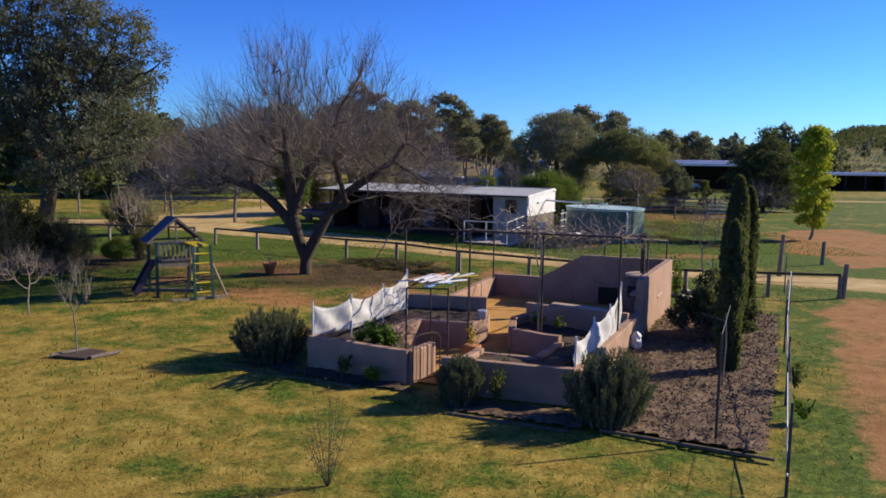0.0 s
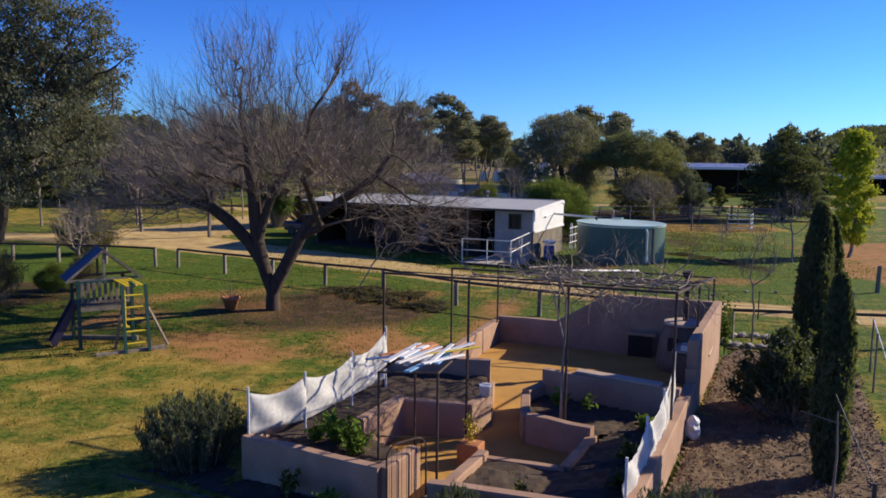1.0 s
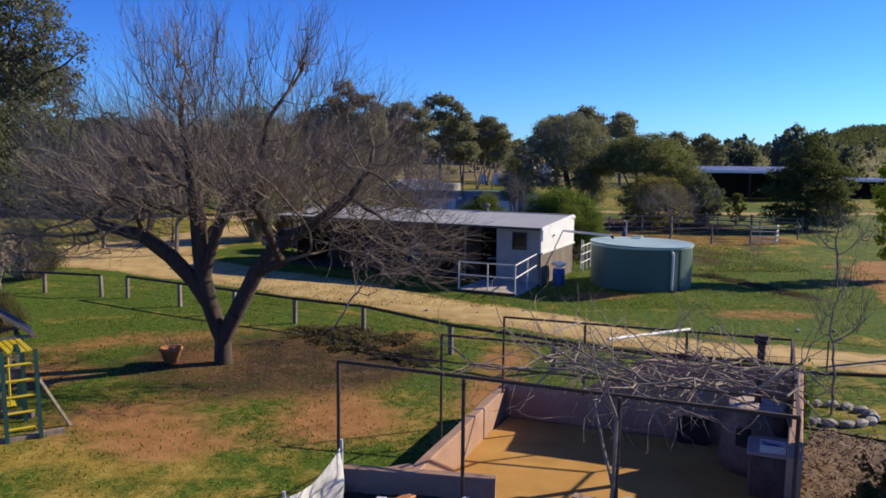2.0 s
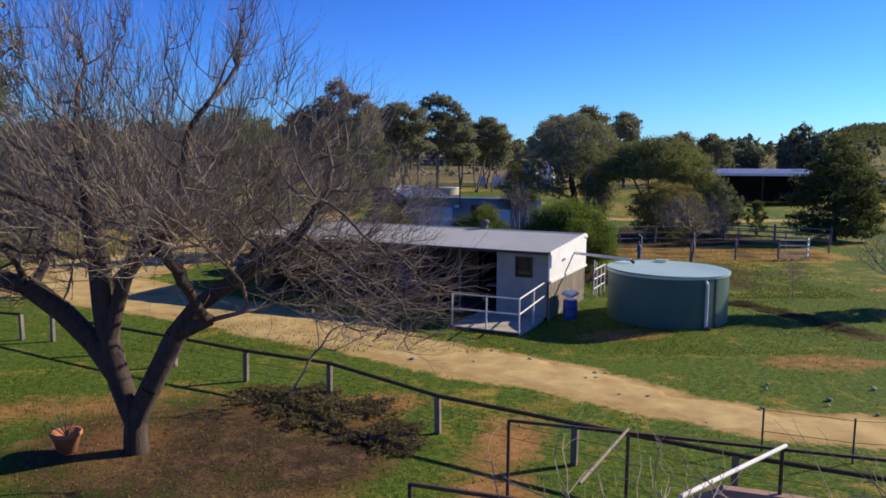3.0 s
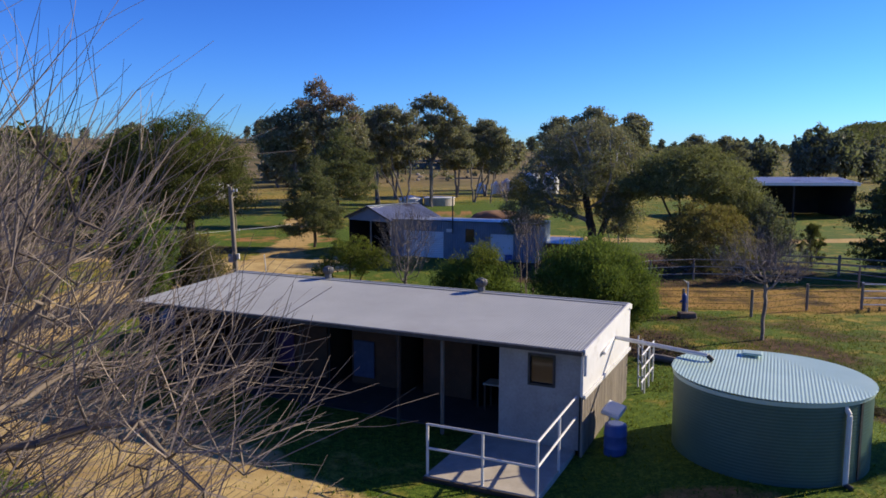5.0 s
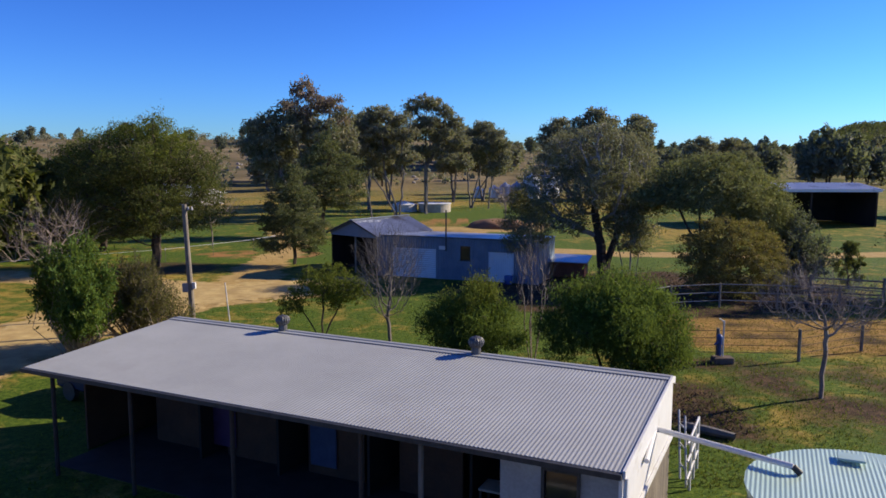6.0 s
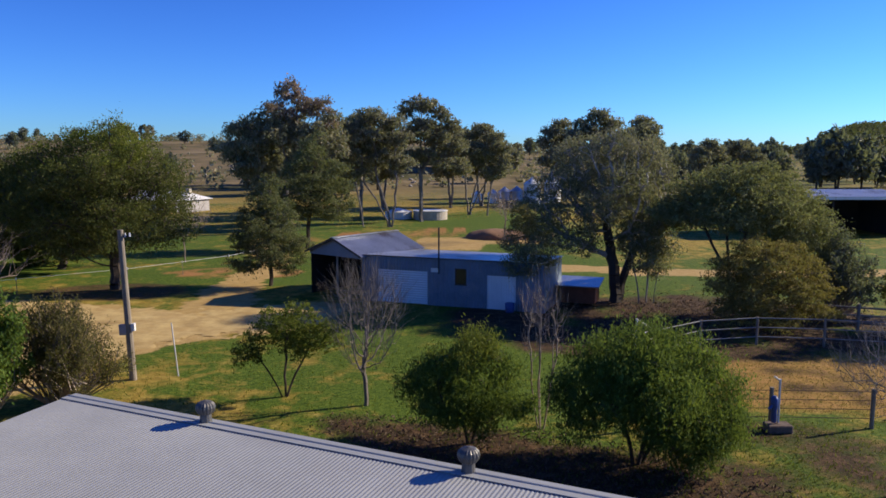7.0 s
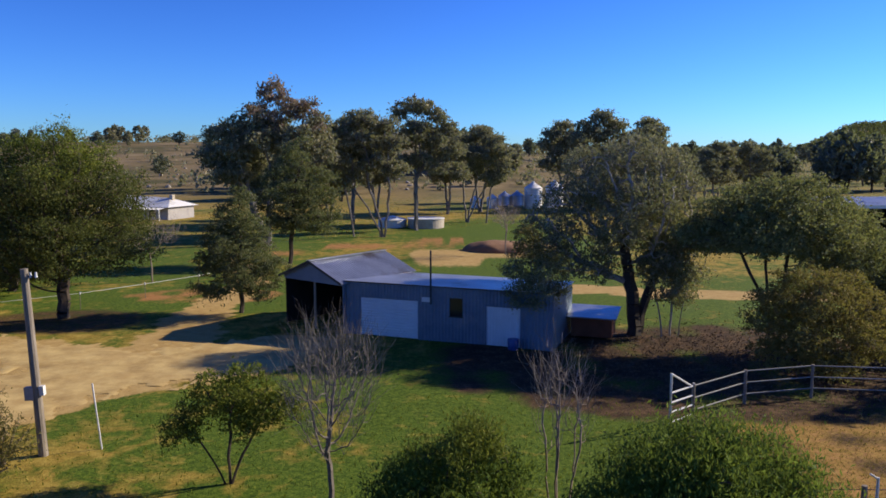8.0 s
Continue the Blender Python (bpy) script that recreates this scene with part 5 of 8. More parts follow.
for name, at, me, sc, turn, lab in [
        ("green_shrub", (8.2, 61.6, 0), green_bush, 1.02, 0, "large rounded bright green shrub"),
        ("green_shrub", (3.45, 63.2, 0), mid_bush, 1.02, 0, "rounded olive-green shrub behind the stable"),
        ("tall_shrub", (-12.6, 64.6, 0), tall_bush, 1.0, 0, "tall leafy green shrub"),
        ("weeping_shrub", (-18.6, 31.8, 0), weep_bush, 1.0, 0, "dark weeping evergreen shrub at the lawn edge"),
        ("grey_shrub", (24.9, 82.2, 0), grey_bush, 1.15, 0, "pale grey-green shrub behind the wattle tree"),
        ("grey_shrub", (-19.5, 47.5, 0), brown_bush, 1.1, 0, "greyish shrub behind the rail fence"),
        ("brown_shrub", (-14.6, 36.8, 0), brown_bush, 0.55, 0, "low brown shrub at the lawn edge"),
        ("brown_shrub", (-10.9, 67.0, 0), brown_bush, 1.45, 0, "fine-leaved brownish shrub near the power pole"),
        ("brown_shrub", (-18.5, 36.0, 0), brown_bush, 0.75, 40, "brown weeping shrub at the lawn edge"),
        ("green_shrub", (-15.2, 35.4, 0), mid_bush, 0.36, 0, "low dark-green mound shrub"),
        ("grey_shrub", (-17.6, 29.0, 0), brown_bush, 1.25, 200, "greyish weeping shrub at the lawn edge"),
        ("grey_shrub", (-16.2, 32.5, 0), brown_bush, 0.9, 100, "greyish weeping shrub at the lawn edge")]:
    bush(name, at, me, lab, sc, turn, squash=1.0)

brush = bush_meshes("brush", 61, 0.5, 3.4, 4000, 0.055, LEAF_BRUSH, long=3.5, upl=0.1)
for x, y, sc, tn in ((-3.4, 37.0, 1.0, 0), (-1.9, 36.0, 1.05, 80), (-0.4, 34.0, 0.8, 140), (14.7, 51.0, 0.5, 20), (15.4, 49.6, 0.5, 60), (16.0, 48.2, 0.5, 200), (16.4, 46.8, 0.5, 300), (16.8, 45.4, 0.5, 120)):
    bush("low_brush", (x, y, 0), brush, "low mound of dark dead brush in the grass", sc, tn, "brush", "brush mounds", 0.34)

# woods in the distance, standing on the terrain
rng_far = np.random.default_rng(77)
def far_tree(x, y, me, sc, turn, lab="distant dark-green tree on the slope"):
    leafy_tree("far_tree", (x, y, float(terrain(x, y)) - 0.3), me, lab, sc, turn, group="distant trees", squash=0.72 + 0.55 * ((x * 7.3 + y * 3.1) % 1.0))
for x, y, sc in [(-34, 92, 0.8), (-42, 84, 0.85), (-50, 96, 0.9), (-33, 108, 0.8), (-44, 118, 0.9), (-58, 108, 0.9), (-70, 112, 0.9), (-62, 88, 0.8), (-27, 100, 0.85), (-38, 101, 1.0), (-52, 82, 0.9), (-46, 106, 1.0)]:
    leafy_tree("broad_tree", (x, y, 0), dense_far, "broad dense olive-green paddock tree", sc, x * 7 % 360, squash=0.95)
for x, y, sc in [(52, 180, 0.7), (62, 190, 0.7), (57, 200, 0.65)]:
    leafy_tree("gum_tree", (x, y, float(terrain(x, y))), gum_far, "distant gum tree in the paddock", sc, x * 11 % 360)
for x, y, sc in [(102, 240, 1.0), (107.1, 240, 1.25), (115, 242, 1.2), (95, 250, 0.95), (86, 245, 0.8), (78, 262, 0.85), (128, 250, 1.0), (70, 258, 0.8), (99, 262, 1.0), (111, 256, 1.1)]:
    far_tree(x, y, far_dark, sc, x * 13 % 360)
for k in range(34):
    a = rng_far.uniform(-0.20, 0.10)
    y = rng_far.uniform(205, 300) if a < 0.025 else rng_far.uniform(300, 360)
    far_tree(a * y, y, far_gum if k % 3 else far_dark, rng_far.uniform(0.8, 1.25), k * 37 % 360)
for k in range(26):
    a, y = rng_far.normal((-0.375, -0.345, -0.215)[k % 3], 0.013), rng_far.uniform(490, 600)
    far_tree(a * y, y, far_gum if k % 4 else far_dark, rng_far.uniform(0.4, 1.05), k * 53 % 360, "grey-green tree on the hill crest")
placed = 0
while placed < 190:
    a, y = rng_far.uniform(-0.75, 0.75), rng_far.uniform(230, 900) ** 1.0
    x = a * y
    dens = 0.9 if a > 0.15 else (0.55 if -0.02 < a else 0.22)
    if rng_far.uniform() > dens:
        continue
    far_tree(x, y, far_dark if rng_far.uniform() < 0.6 else far_gum, rng_far.uniform(0.6, 1.15), rng_far.uniform(0, 360))
    placed += 1

# the forest on the far hill: clumps too many to count
rng_w = np.random.default_rng(5)
n = 6500
a, y = rng_w.uniform(0.1, 1.0, n) ** 0.7, rng_w.uniform(850, 1700, n)
x = a * y
cx, cy = np.repeat(x, 12), np.repeat(y, 12)
h = rng_w.uniform(5, 12, n).repeat(12)
pts = np.stack([cx + rng_w.normal(0, 2.6, n * 12), cy + rng_w.normal(0, 2.6, n * 12), terrain(cx, cy) + h * rng_w.uniform(0.2, 1.0, n * 12)], 1)
woods = link_mesh("far_woods", *leaf_mesh(rng_w, pts, 2.6, 1.2), LEAF_HILL)
tagged(woods, "dark forest covering the far hill and its foot", "woods", kind="stuff")
# scrub on the dry slope and along its crest
n = 900
a = np.where(np.arange(n) < 480, rng_w.uniform(-0.75, 0.12, n), rng_w.uniform(0.08, 0.62, n))
y = np.where(rng_w.uniform(0, 1, n) < 0.6, rng_w.uniform(520, 660, n), rng_w.uniform(230, 520, n))
k = 26
cx, cy = np.repeat(a * y, k), np.repeat(y, k)
big = np.repeat(rng_w.uniform(0.8, 3.6, n), k)
o = unit(rng_w.normal(0, 1, (n * k, 3)))
pts = np.stack([cx + o[:, 0] * big, cy + o[:, 1] * big, terrain(cx, cy) + big * (0.8 + 0.8 * o[:, 2])], 1)
scrub = link_mesh("slope_scrub", *leaf_mesh(rng_w, pts, 0.9, 1.4, 0.2, o), LEAF_GUM)
tagged(scrub, "scattered grey-green scrub on the dry hillside", "scrub", kind="stuff")

# ---------------- stable with verandah ----------------
STAB = Matrix(((0.902, 0.432, 0, 7.5), (-0.432, 0.902, 0, 51.65), (0, 0, 1, 0), (0, 0, 0, 1)))
LEN, FRONT, BACK, RIDGE, EAVE, BEAVE = 15.4, -5.25, 0.42, 3.12, 2.84, 3.02
stable = thing("stable", STAB, "long low stable with grey iron roof, white end wall and verandah", "stable")


def roof_sheet(name, u0, u1, y0, z0, y1, z1, mat, parent, pitch=0.085, depth=0.0048, label=""):
    v, f = corrugated(u0, u1, 1.0, pitch, depth, None, 6)
    v = [(x, y0 + (y1 - y0) * t, z0 + (z1 - z0) * t + z) for x, t, z in v]
    return link_mesh(name, v, f, mat, parent, label)


roof_sheet("roof", -LEN, 0.0, FRONT, EAVE, 0.0, RIDGE, ZINC, stable, label="corrugated grey iron roof slope")
roof_sheet("roof", -LEN, 0.0, BACK, BEAVE, 0.0, RIDGE, ZINC, stable)
bm = beam((-LEN, -0.10, RIDGE + 0.008), (0.02, -0.10, RIDGE + 0.008), 0.22, 0.01)
beam((-LEN, 0.10, RIDGE + 0.004), (0.02, 0.10, RIDGE + 0.004), 0.22, 0.01, bm)
rod((-LEN, 0, RIDGE + 0.008), (0.02, 0, RIDGE + 0.008), 0.028, bm=bm)
part("ridge_cap", bm, ZINC, stable)
bm = beam((-LEN, FRONT - 0.06, EAVE - 0.06), (0, FRONT - 0.06, EAVE - 0.06), 0.11, 0.10)
part("gutter", bm, DARK_STEEL, stable, "dark eaves gutter")
# right end: white boards above, open slats below, window room at the front corner
bm = bmesh.new()
for (ya, za), (yb, zb) in (((FRONT + 0.06, EAVE - 0.03), (0, RIDGE - 0.04)), ((0, RIDGE - 0.04), (BACK, BEAVE - 0.03))):
    vs = [bm.verts.new(p) for p in ((0.0, ya, 1.62), (0.0, yb, 1.62), (0.0, yb, zb), (0.0, ya, za), (-0.07, ya, 1.62), (-0.07, yb, 1.62), (-0.07, yb, zb), (-0.07, ya, za))]
    for q in ((0, 1, 2, 3), (7, 6, 5, 4), (0, 4, 5, 1), (3, 2, 6, 7), (1, 5, 6, 2), (0, 3, 7, 4)):
        bm.faces.new([vs[i] for i in q])
part("end_wall", bm, WHITE, stable, "white-painted upper end wall")
for k in range(33):
    y = FRONT + 0.16 + k * 0.165
    part("slat", box((0.05, 0.13, 1.6), (-0.03, y, 0.02)), OLD_WOOD, stable)
# Added panel behind the slats that keeps sun shafts out of the stalls.
part("sun_block_panel", box((0.03, 5.4, 1.6), (-0.1, FRONT + 2.85, 0.0)), INSIDE, stable)
part("verge_trim", beam((0.03, FRONT, EAVE - 0.05), (0.03, 0, RIDGE - 0.04), 0.05, 0.16), WHITE, stable, "white verge trim")
part("verge_trim", beam((0.03, BACK, BEAVE - 0.05), (0.03, 0, RIDGE - 0.04), 0.05, 0.16), WHITE, stable)
part("wall_trim", beam((0.035, FRONT + 0.1, 1.62), (0.035, BACK, 1.62), 0.05, 0.09), WHITE, stable)
# window room
ROOM = -2.35
for x0, x1, z0, z1 in ((ROOM, -1.53, 0.1, 2.72), (-0.83, -0.08, 0.1, 2.72), (-1.53, -0.83, 0.1, 1.72), (-1.53, -0.83, 2.54, 2.72)):
    part("front_wall", box((x1 - x0, 0.08, z1 - z0), ((x0 + x1) / 2, FRONT + 0.35, z0)), STAINED_CLAD, stable)
part("side_wall", box((0.08, 3.0, 2.6), (ROOM, FRONT + 1.86, 0.1)), GREY_CLAD, stable)
win = part("window", box((0.62, 0.03, 0.74), (-1.18, FRONT + 0.37, 1.76)), GLASS_DARK, stable, "dark window pane")
bm = bmesh.new()
for x0, x1, z0, z1 in ((-1.55, -1.49, 1.70, 2.56), (-0.87, -0.81, 1.70, 2.56), (-1.49, -0.87, 1.70, 1.76), (-1.49, -0.87, 2.50, 2.56)):
    box((x1 - x0, 0.06, z1 - z0), ((x0 + x1) / 2, FRONT + 0.30, z0), bm=bm)
part("window_frame", bm, DARK_STEEL, win)
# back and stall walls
part("back_wall", box((LEN - 0.16, 0.07, BEAVE - 0.035), (-LEN / 2, BACK - 0.06, 0.0)), INSIDE, stable, "boarded back wall with shade in its dark colour")
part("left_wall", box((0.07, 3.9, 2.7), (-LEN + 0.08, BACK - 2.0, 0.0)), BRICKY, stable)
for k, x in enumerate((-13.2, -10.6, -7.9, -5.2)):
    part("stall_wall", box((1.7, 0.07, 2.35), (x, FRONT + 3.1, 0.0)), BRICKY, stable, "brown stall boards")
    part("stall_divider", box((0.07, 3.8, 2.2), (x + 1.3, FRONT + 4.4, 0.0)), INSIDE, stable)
part("floor_slab", box((LEN - 0.6, BACK - FRONT - 0.5, 0.1), (-LEN / 2, (BACK + FRONT) / 2 + 0.3, -0.04)), DARK_FLOOR, stable, "floor slab coloured dark for the verandah shade")
for x in (-14.5, -11.8, -8.7, -5.35, -3.97):
    part("post", rod((x, FRONT + 0.12, 0.0), (x, FRONT + 0.12, EAVE - 0.06), 0.055, n=10), DARK_WOOD if x < -4 else OLD_WOOD, stable)
part("downpipe", rod((0.06, FRONT + 0.02, EAVE - 0.1), (0.06, FRONT + 0.02, 2.2), 0.045), WHITE, stable)
for x in (-12.3, -6.4):
    part("strip_light", rod((x - 0.5, FRONT + 1.3, EAVE - 0.02), (x + 0.5, FRONT + 1.3, EAVE - 0.02), 0.035), WHITE, stable, "white fluorescent strip under the verandah")

for x, mt, lab in ((-11.5, RUG_PURPLE, "purple horse rug hung over a stall door"), (-8.25, NAVY, "dark blue horse rug hung over a stall door")):
    rug = thing("horse_rug", STAB @ pose(x, FRONT + 3.02, 0), lab, "rug", "hung rugs")
    bm = box((0.8, 0.05, 1.25), (0, 0, 0.3), bevel=0.02)
    part("cloth", bm, mt, rug)
cart = thing("work_bench", STAB @ pose(-3.1, FRONT + 2.6, 0), "pale work bench standing under the verandah", "bench")
part("top", box((1.1, 0.6, 0.05), (0, 0, 0.85), bevel=0.01), CONCRETE, cart)
for x in (-0.5, 0.5):
    for y in (-0.25, 0.25):
        part("leg", box((0.06, 0.06, 0.85), (x, y, 0.0)), DARK_WOOD, cart)
# car parked beyond the end of the verandah
car = thing("parked_car", pose(-8.9, 59.6, 0, 0, 0, 150), "dark blue car parked beside the stable", "car")
bm = box((4.2, 1.7, 0.62), (0, 0, 0.32), bevel=0.12)
part("body", bm, CAR_BLUE, car, smooth=False)
bm = bmesh.new()
lo = [bm.verts.new(p) for p in ((-1.3, -0.78, 0.92), (1.1, -0.78, 0.92), (1.1, 0.78, 0.92), (-1.3, 0.78, 0.92))]
hi = [bm.verts.new(p) for p in ((-0.9, -0.62, 1.42), (0.5, -0.62, 1.42), (0.5, 0.62, 1.42), (-0.9, 0.62, 1.42))]
bm.faces.new(hi)
bm.faces.new(lo[::-1])
for i in range(4):
    bm.faces.new((lo[i], lo[(i + 1) % 4], hi[(i + 1) % 4], hi[i]))
part("cabin", bm, GLASS_DARK, car, "dark glazed cabin")
part("roof", box((1.45, 1.28, 0.04), (-0.2, 0, 1.415), bevel=0.015), CAR_BLUE, car)
for x in (-1.3, 1.3):
    for y in (-0.8, 0.8):
        part("wheel", rod((x, y - 0.1, 0.32), (x, y + 0.1, 0.32), 0.32, n=18), DARK_STEEL, car)


def roof_vent(x):
    v = thing("roof_ventilator", STAB @ pose(x, 0.02, RIDGE + 0.03) @ Matrix.Scale(0.86, 4), "round spinning roof ventilator of dull metal on the ridge", "roof vent", "ridge ventilators")
    part("throat", rod((0, 0, -0.08), (0, 0, 0.2), 0.16, 0.14, 14), VENT_METAL, v)
    bm = lathe([(0.13, 0.17), (0.19, 0.21), (0.235, 0.28), (0.25, 0.35), (0.23, 0.42), (0.17, 0.48), (0.08, 0.51)], 48)
    for i, vv in enumerate(bm.verts):
        if (i % 48) % 3 == 0:
            vv.co.x, vv.co.y = vv.co.x * 0.9, vv.co.y * 0.9
    part("turbine", bm, VENT_METAL, v)
    part("cap", rod((0, 0, 0.50), (0, 0, 0.53), 0.10, 0.03, 14), VENT_METAL, v)


roof_vent(-11.15)
roof_vent(-4.95)

# deck at the stable's corner, with pipe railing
DECK = STAB @ pose(-2.1, FRONT, 0)
deck = thing("loading_deck", DECK, "low concrete platform before the stable door", "platform")
part("slab", box((2.85, 3.1, 0.22), (0.46, -1.27, -0.10), bevel=0.02), CONCRETE, deck)
part("edge_board", box((2.85, 0.05, 0.10), (0.46, -2.85, 0.0)), DARK_WOOD, deck, "dark timber edge")
railing = thing("railing", DECK, "white pipe railing round the concrete platform", "railing")
A, B, C = (-0.90, -2.75), (1.84, -2.75), (1.92, 0.10)
for p, zt in ((A, 1.38), ((0.52, -2.75), 1.38), (B, 1.39), ((1.86, -1.15), 1.48)):
    part("post", rod((*p, 0.05), (*p, zt), 0.034, n=10), WHITE, railing)
for z, rise in ((1.37, 0.24), (0.78, 0.28)):
    part("rail", rod((*A, z), (*B, z + 0.01), 0.03, n=10), WHITE, railing)
    part("rail", rod((*B, z + 0.01), (*C, z + rise), 0.03, n=10), WHITE, railing)
drum = thing("blue_drum", STAB @ pose(0.75, FRONT + 0.55, 0), "blue plastic drum beside the stable wall", "drum")
part("body", lathe([(0.26, 0), (0.29, 0.03), (0.29, 0.28), (0.3, 0.3), (0.29, 0.32), (0.29, 0.6), (0.3, 0.62), (0.29, 0.64), (0.28, 0.88), (0.24, 0.9)], 20), BLUE, drum, smooth=True)
part("lid", rod((0, 0, 0.88), (0, 0, 0.92), 0.2, n=16), PLASTIC_W, drum)
tray = thing("white_trough", STAB @ pose(0.42, FRONT + 1.25, 0), "white trough standing on legs by the stable end wall", "trough")
part("basin", box((0.5, 0.9, 0.14), (0.1, 0, 0.95), (0, 14, 0), 0.03), WHITE, tray)
for y in (-0.4, 0.4):
    part("leg", rod((0.1, y, 0), (0.1, y, 0.98), 0.025), WHITE, tray)
# side pen rails behind the end wall
pen = thing("pen_rails", STAB @ pose(0.1, 0.7, 0), "white pipe rails of a small pen at the stable end", "rails")
for y in (0.35, 1.1, 1.85):
    part("post", rod((0.3, y, 0), (0.3, y, 1.42), 0.035), WHITE, pen)
for z in (1.4, 0.95, 0.5):
    part("rail", rod((0.3, -0.2, z), (0.3, 1.9, z), 0.028), WHITE, pen)

# ---------------- water tank ----------------
TX, TY, TR, TH = 10.08, 47.17, 2.35, 1.96
tank = thing("water_tank", pose(TX, TY, 0.18), "round dark-green corrugated water tank on grass", "water tank")
prof = [(TR, 0.0)]
for k in range(1, 100):
    prof.append((TR + 0.0032 * math.sin(k * math.pi / 2), TH * k / 100))
prof += [(TR, TH)]
part("wall", lathe(prof, 64), TANK_GREEN, tank, smooth=True)
v, f = corrugated(-TR - 0.06, TR + 0.06, 1.0, 0.085, 0.005, None, 6)
v = [(x, (t * 2 - 1) * math.sqrt(max(0.0, (TR + 0.07) ** 2 - x * x)), z) for x, t, z in v]
lid = link_mesh("roof", v, f, TANK_LID, tank, "pale green corrugated flat roof")
lid.matrix_local = pose(0, 0, TH + 0.07, -0.6, 0.8, -24)
part("rim", lathe([(TR + 0.005, TH - 0.05), (TR + 0.035, TH - 0.05), (TR + 0.035, TH + 0.05), (TR + 0.005, TH + 0.05)], 64), TANK_LID, tank)
part("hatch", box((0.5, 0.4, 0.05), (0.25, 1.75, TH + 0.12), (0, 0, -24), 0.01), TANK_LID, tank)
a = math.radians(-70)
ox, oy = math.cos(a), math.sin(a)
part("overflow_pipe", rod(((TR + 0.09) * ox, (TR + 0.09) * oy, 0.05), ((TR + 0.09) * ox, (TR + 0.09) * oy, TH - 0.25), 0.06, n=12), WHITE, tank, "white overflow pipe")
part("overflow_bend", rod(((TR + 0.09) * ox, (TR + 0.09) * oy, TH - 0.24), ((TR - 0.05) * ox, (TR - 0.05) * oy, TH - 0.08), 0.06, n=12), WHITE, tank)
part("pipe_foot", rod(((TR + 0.09) * ox, (TR + 0.09) * oy, 0.07), ((TR + 0.3) * ox, (TR + 0.3) * oy, 0.04), 0.06, n=12), DARK_STEEL, tank)
a2 = math.radians(-57)
part("seam_strip", box((0.02, 0.09, TH - 0.1), ((TR + 0.015) * math.cos(a2), (TR + 0.015) * math.sin(a2), 0.03), (0, 0, -57)), DARK_STEEL, tank)
feed = thing("feed_pipe", pose(0, 0, 0), "white downpipe running from the stable roof to the tank", "pipe")
p_start = STAB @ Vector((0.08, FRONT + 1.9, 2.35))
p_mid = Vector((6.75, 50.2, 2.42))
p_end = Vector((8.85, 48.25, TH + 0.42))
part("pipe", rod(p_mid, p_end, 0.06, n=12), WHITE, feed)
part("gutter_pipe", rod(p_start, p_mid, 0.05, n=10), WHITE, feed)
part("elbow", rod(p_end, p_end + Vector((0.12, -0.06, -0.12)), 0.065, n=12), DARK_STEEL, feed)

ground_pipe = thing("ground_pipe", pose(0, 0, 0), "grey pipe lying on the grass along the tank foot", "pipe")
part("pipe", rod((8.05, 44.76, 0.1), (11.33, 45.44, 0.1), 0.035, n=8), OLD_WOOD, ground_pipe)

# ---------------- iron shed in the yard ----------------
SHED = Matrix(((0.934, 0.358, 0, -2.0), (-0.358, 0.934, 0, 86.9), (0, 0, 1, 0), (0, 0, 0, 1)))
shed = thing("iron_shed", SHED, "blue-grey corrugated iron shed with white doors and open bay", "shed")


def wall_sheet(name, x0, x1, y, z0, z1, parent, mat=BLUE_STEEL, label=""):
    v, f = corrugated(x0, x1, 1.0, 0.18, 0.02, None, 4)
    v = [(x, y + z, z0 + (z1 - z0) * t) for x, t, z in v]
    return link_mesh(name, v, f, mat, parent, label)


W = 11.3
wall_sheet("front_wall", 0.0, 0.95, 0, 0, 2.8, shed)
wall_sheet("front_wall", 0.95, 4.2, 0, 2.02, 2.8, shed)
wall_sheet("front_wall", 4.2, 5.95, 0, 0, 2.8, shed)
wall_sheet("front_wall", 5.95, 6.65, 0, 2.3, 2.8, shed)
wall_sheet("front_wall", 5.95, 6.65, 0, 0, 1.35, shed)
wall_sheet("front_wall", 6.65, 7.9, 0, 0, 2.8, shed)
wall_sheet("front_wall", 7.9, 9.65, 0, 2.0, 2.8, shed)
wall_sheet("front_wall", 9.65, W, 0, 0, 2.8, shed)
v, f = corrugated(0.02, 2.02, 1.0, 0.14, 0.012, None, 6)
link_mesh("roller_door", [(0.95 + 3.25 * t, 0.04 + z, x) for x, t, z in v], f, DOOR_WHITE, shed, "white roller door")
v, f = corrugated(7.9, 9.65, 1.0, 0.15, 0.010, None, 6)
link_mesh("door", [(x, 0.04 + z, 2.0 * t) for x, t, z in v], f, DOOR_WHITE, shed, "white sliding door")
win = part("window", box((0.7, 0.03, 0.95), (6.3, 0.04, 1.35)), GLASS_DARK, shed)
part("window_frame", box((0.78, 0.05, 0.05), (6.3, -0.01, 1.31)), DARK_STEEL, win)
part("right_wall", box((0.06, 4.6, 2.66), (W - 0.03, 2.32, 0)), BLUE_STEEL, shed)
part("back_wall", box((W, 0.06, 2.6), (W / 2, 4.65, 0)), BLUE_STEEL, shed)
roof_sheet("lean_to_roof", 0.0, W + 0.1, -0.2, 2.9, 4.75, 2.72, OLD_ZINC, shed, 0.18, label="weathered iron roof of the lean-to")
part("downpipe", rod((5.0, -0.2, 1.95), (5.0, -0.2, 4.7), 0.05), DARK_STEEL, shed, "dark flue pipe")
part("sign", box((0.5, 0.02, 0.24), (4.7, -0.05, 2.02)), WHITE, shed)
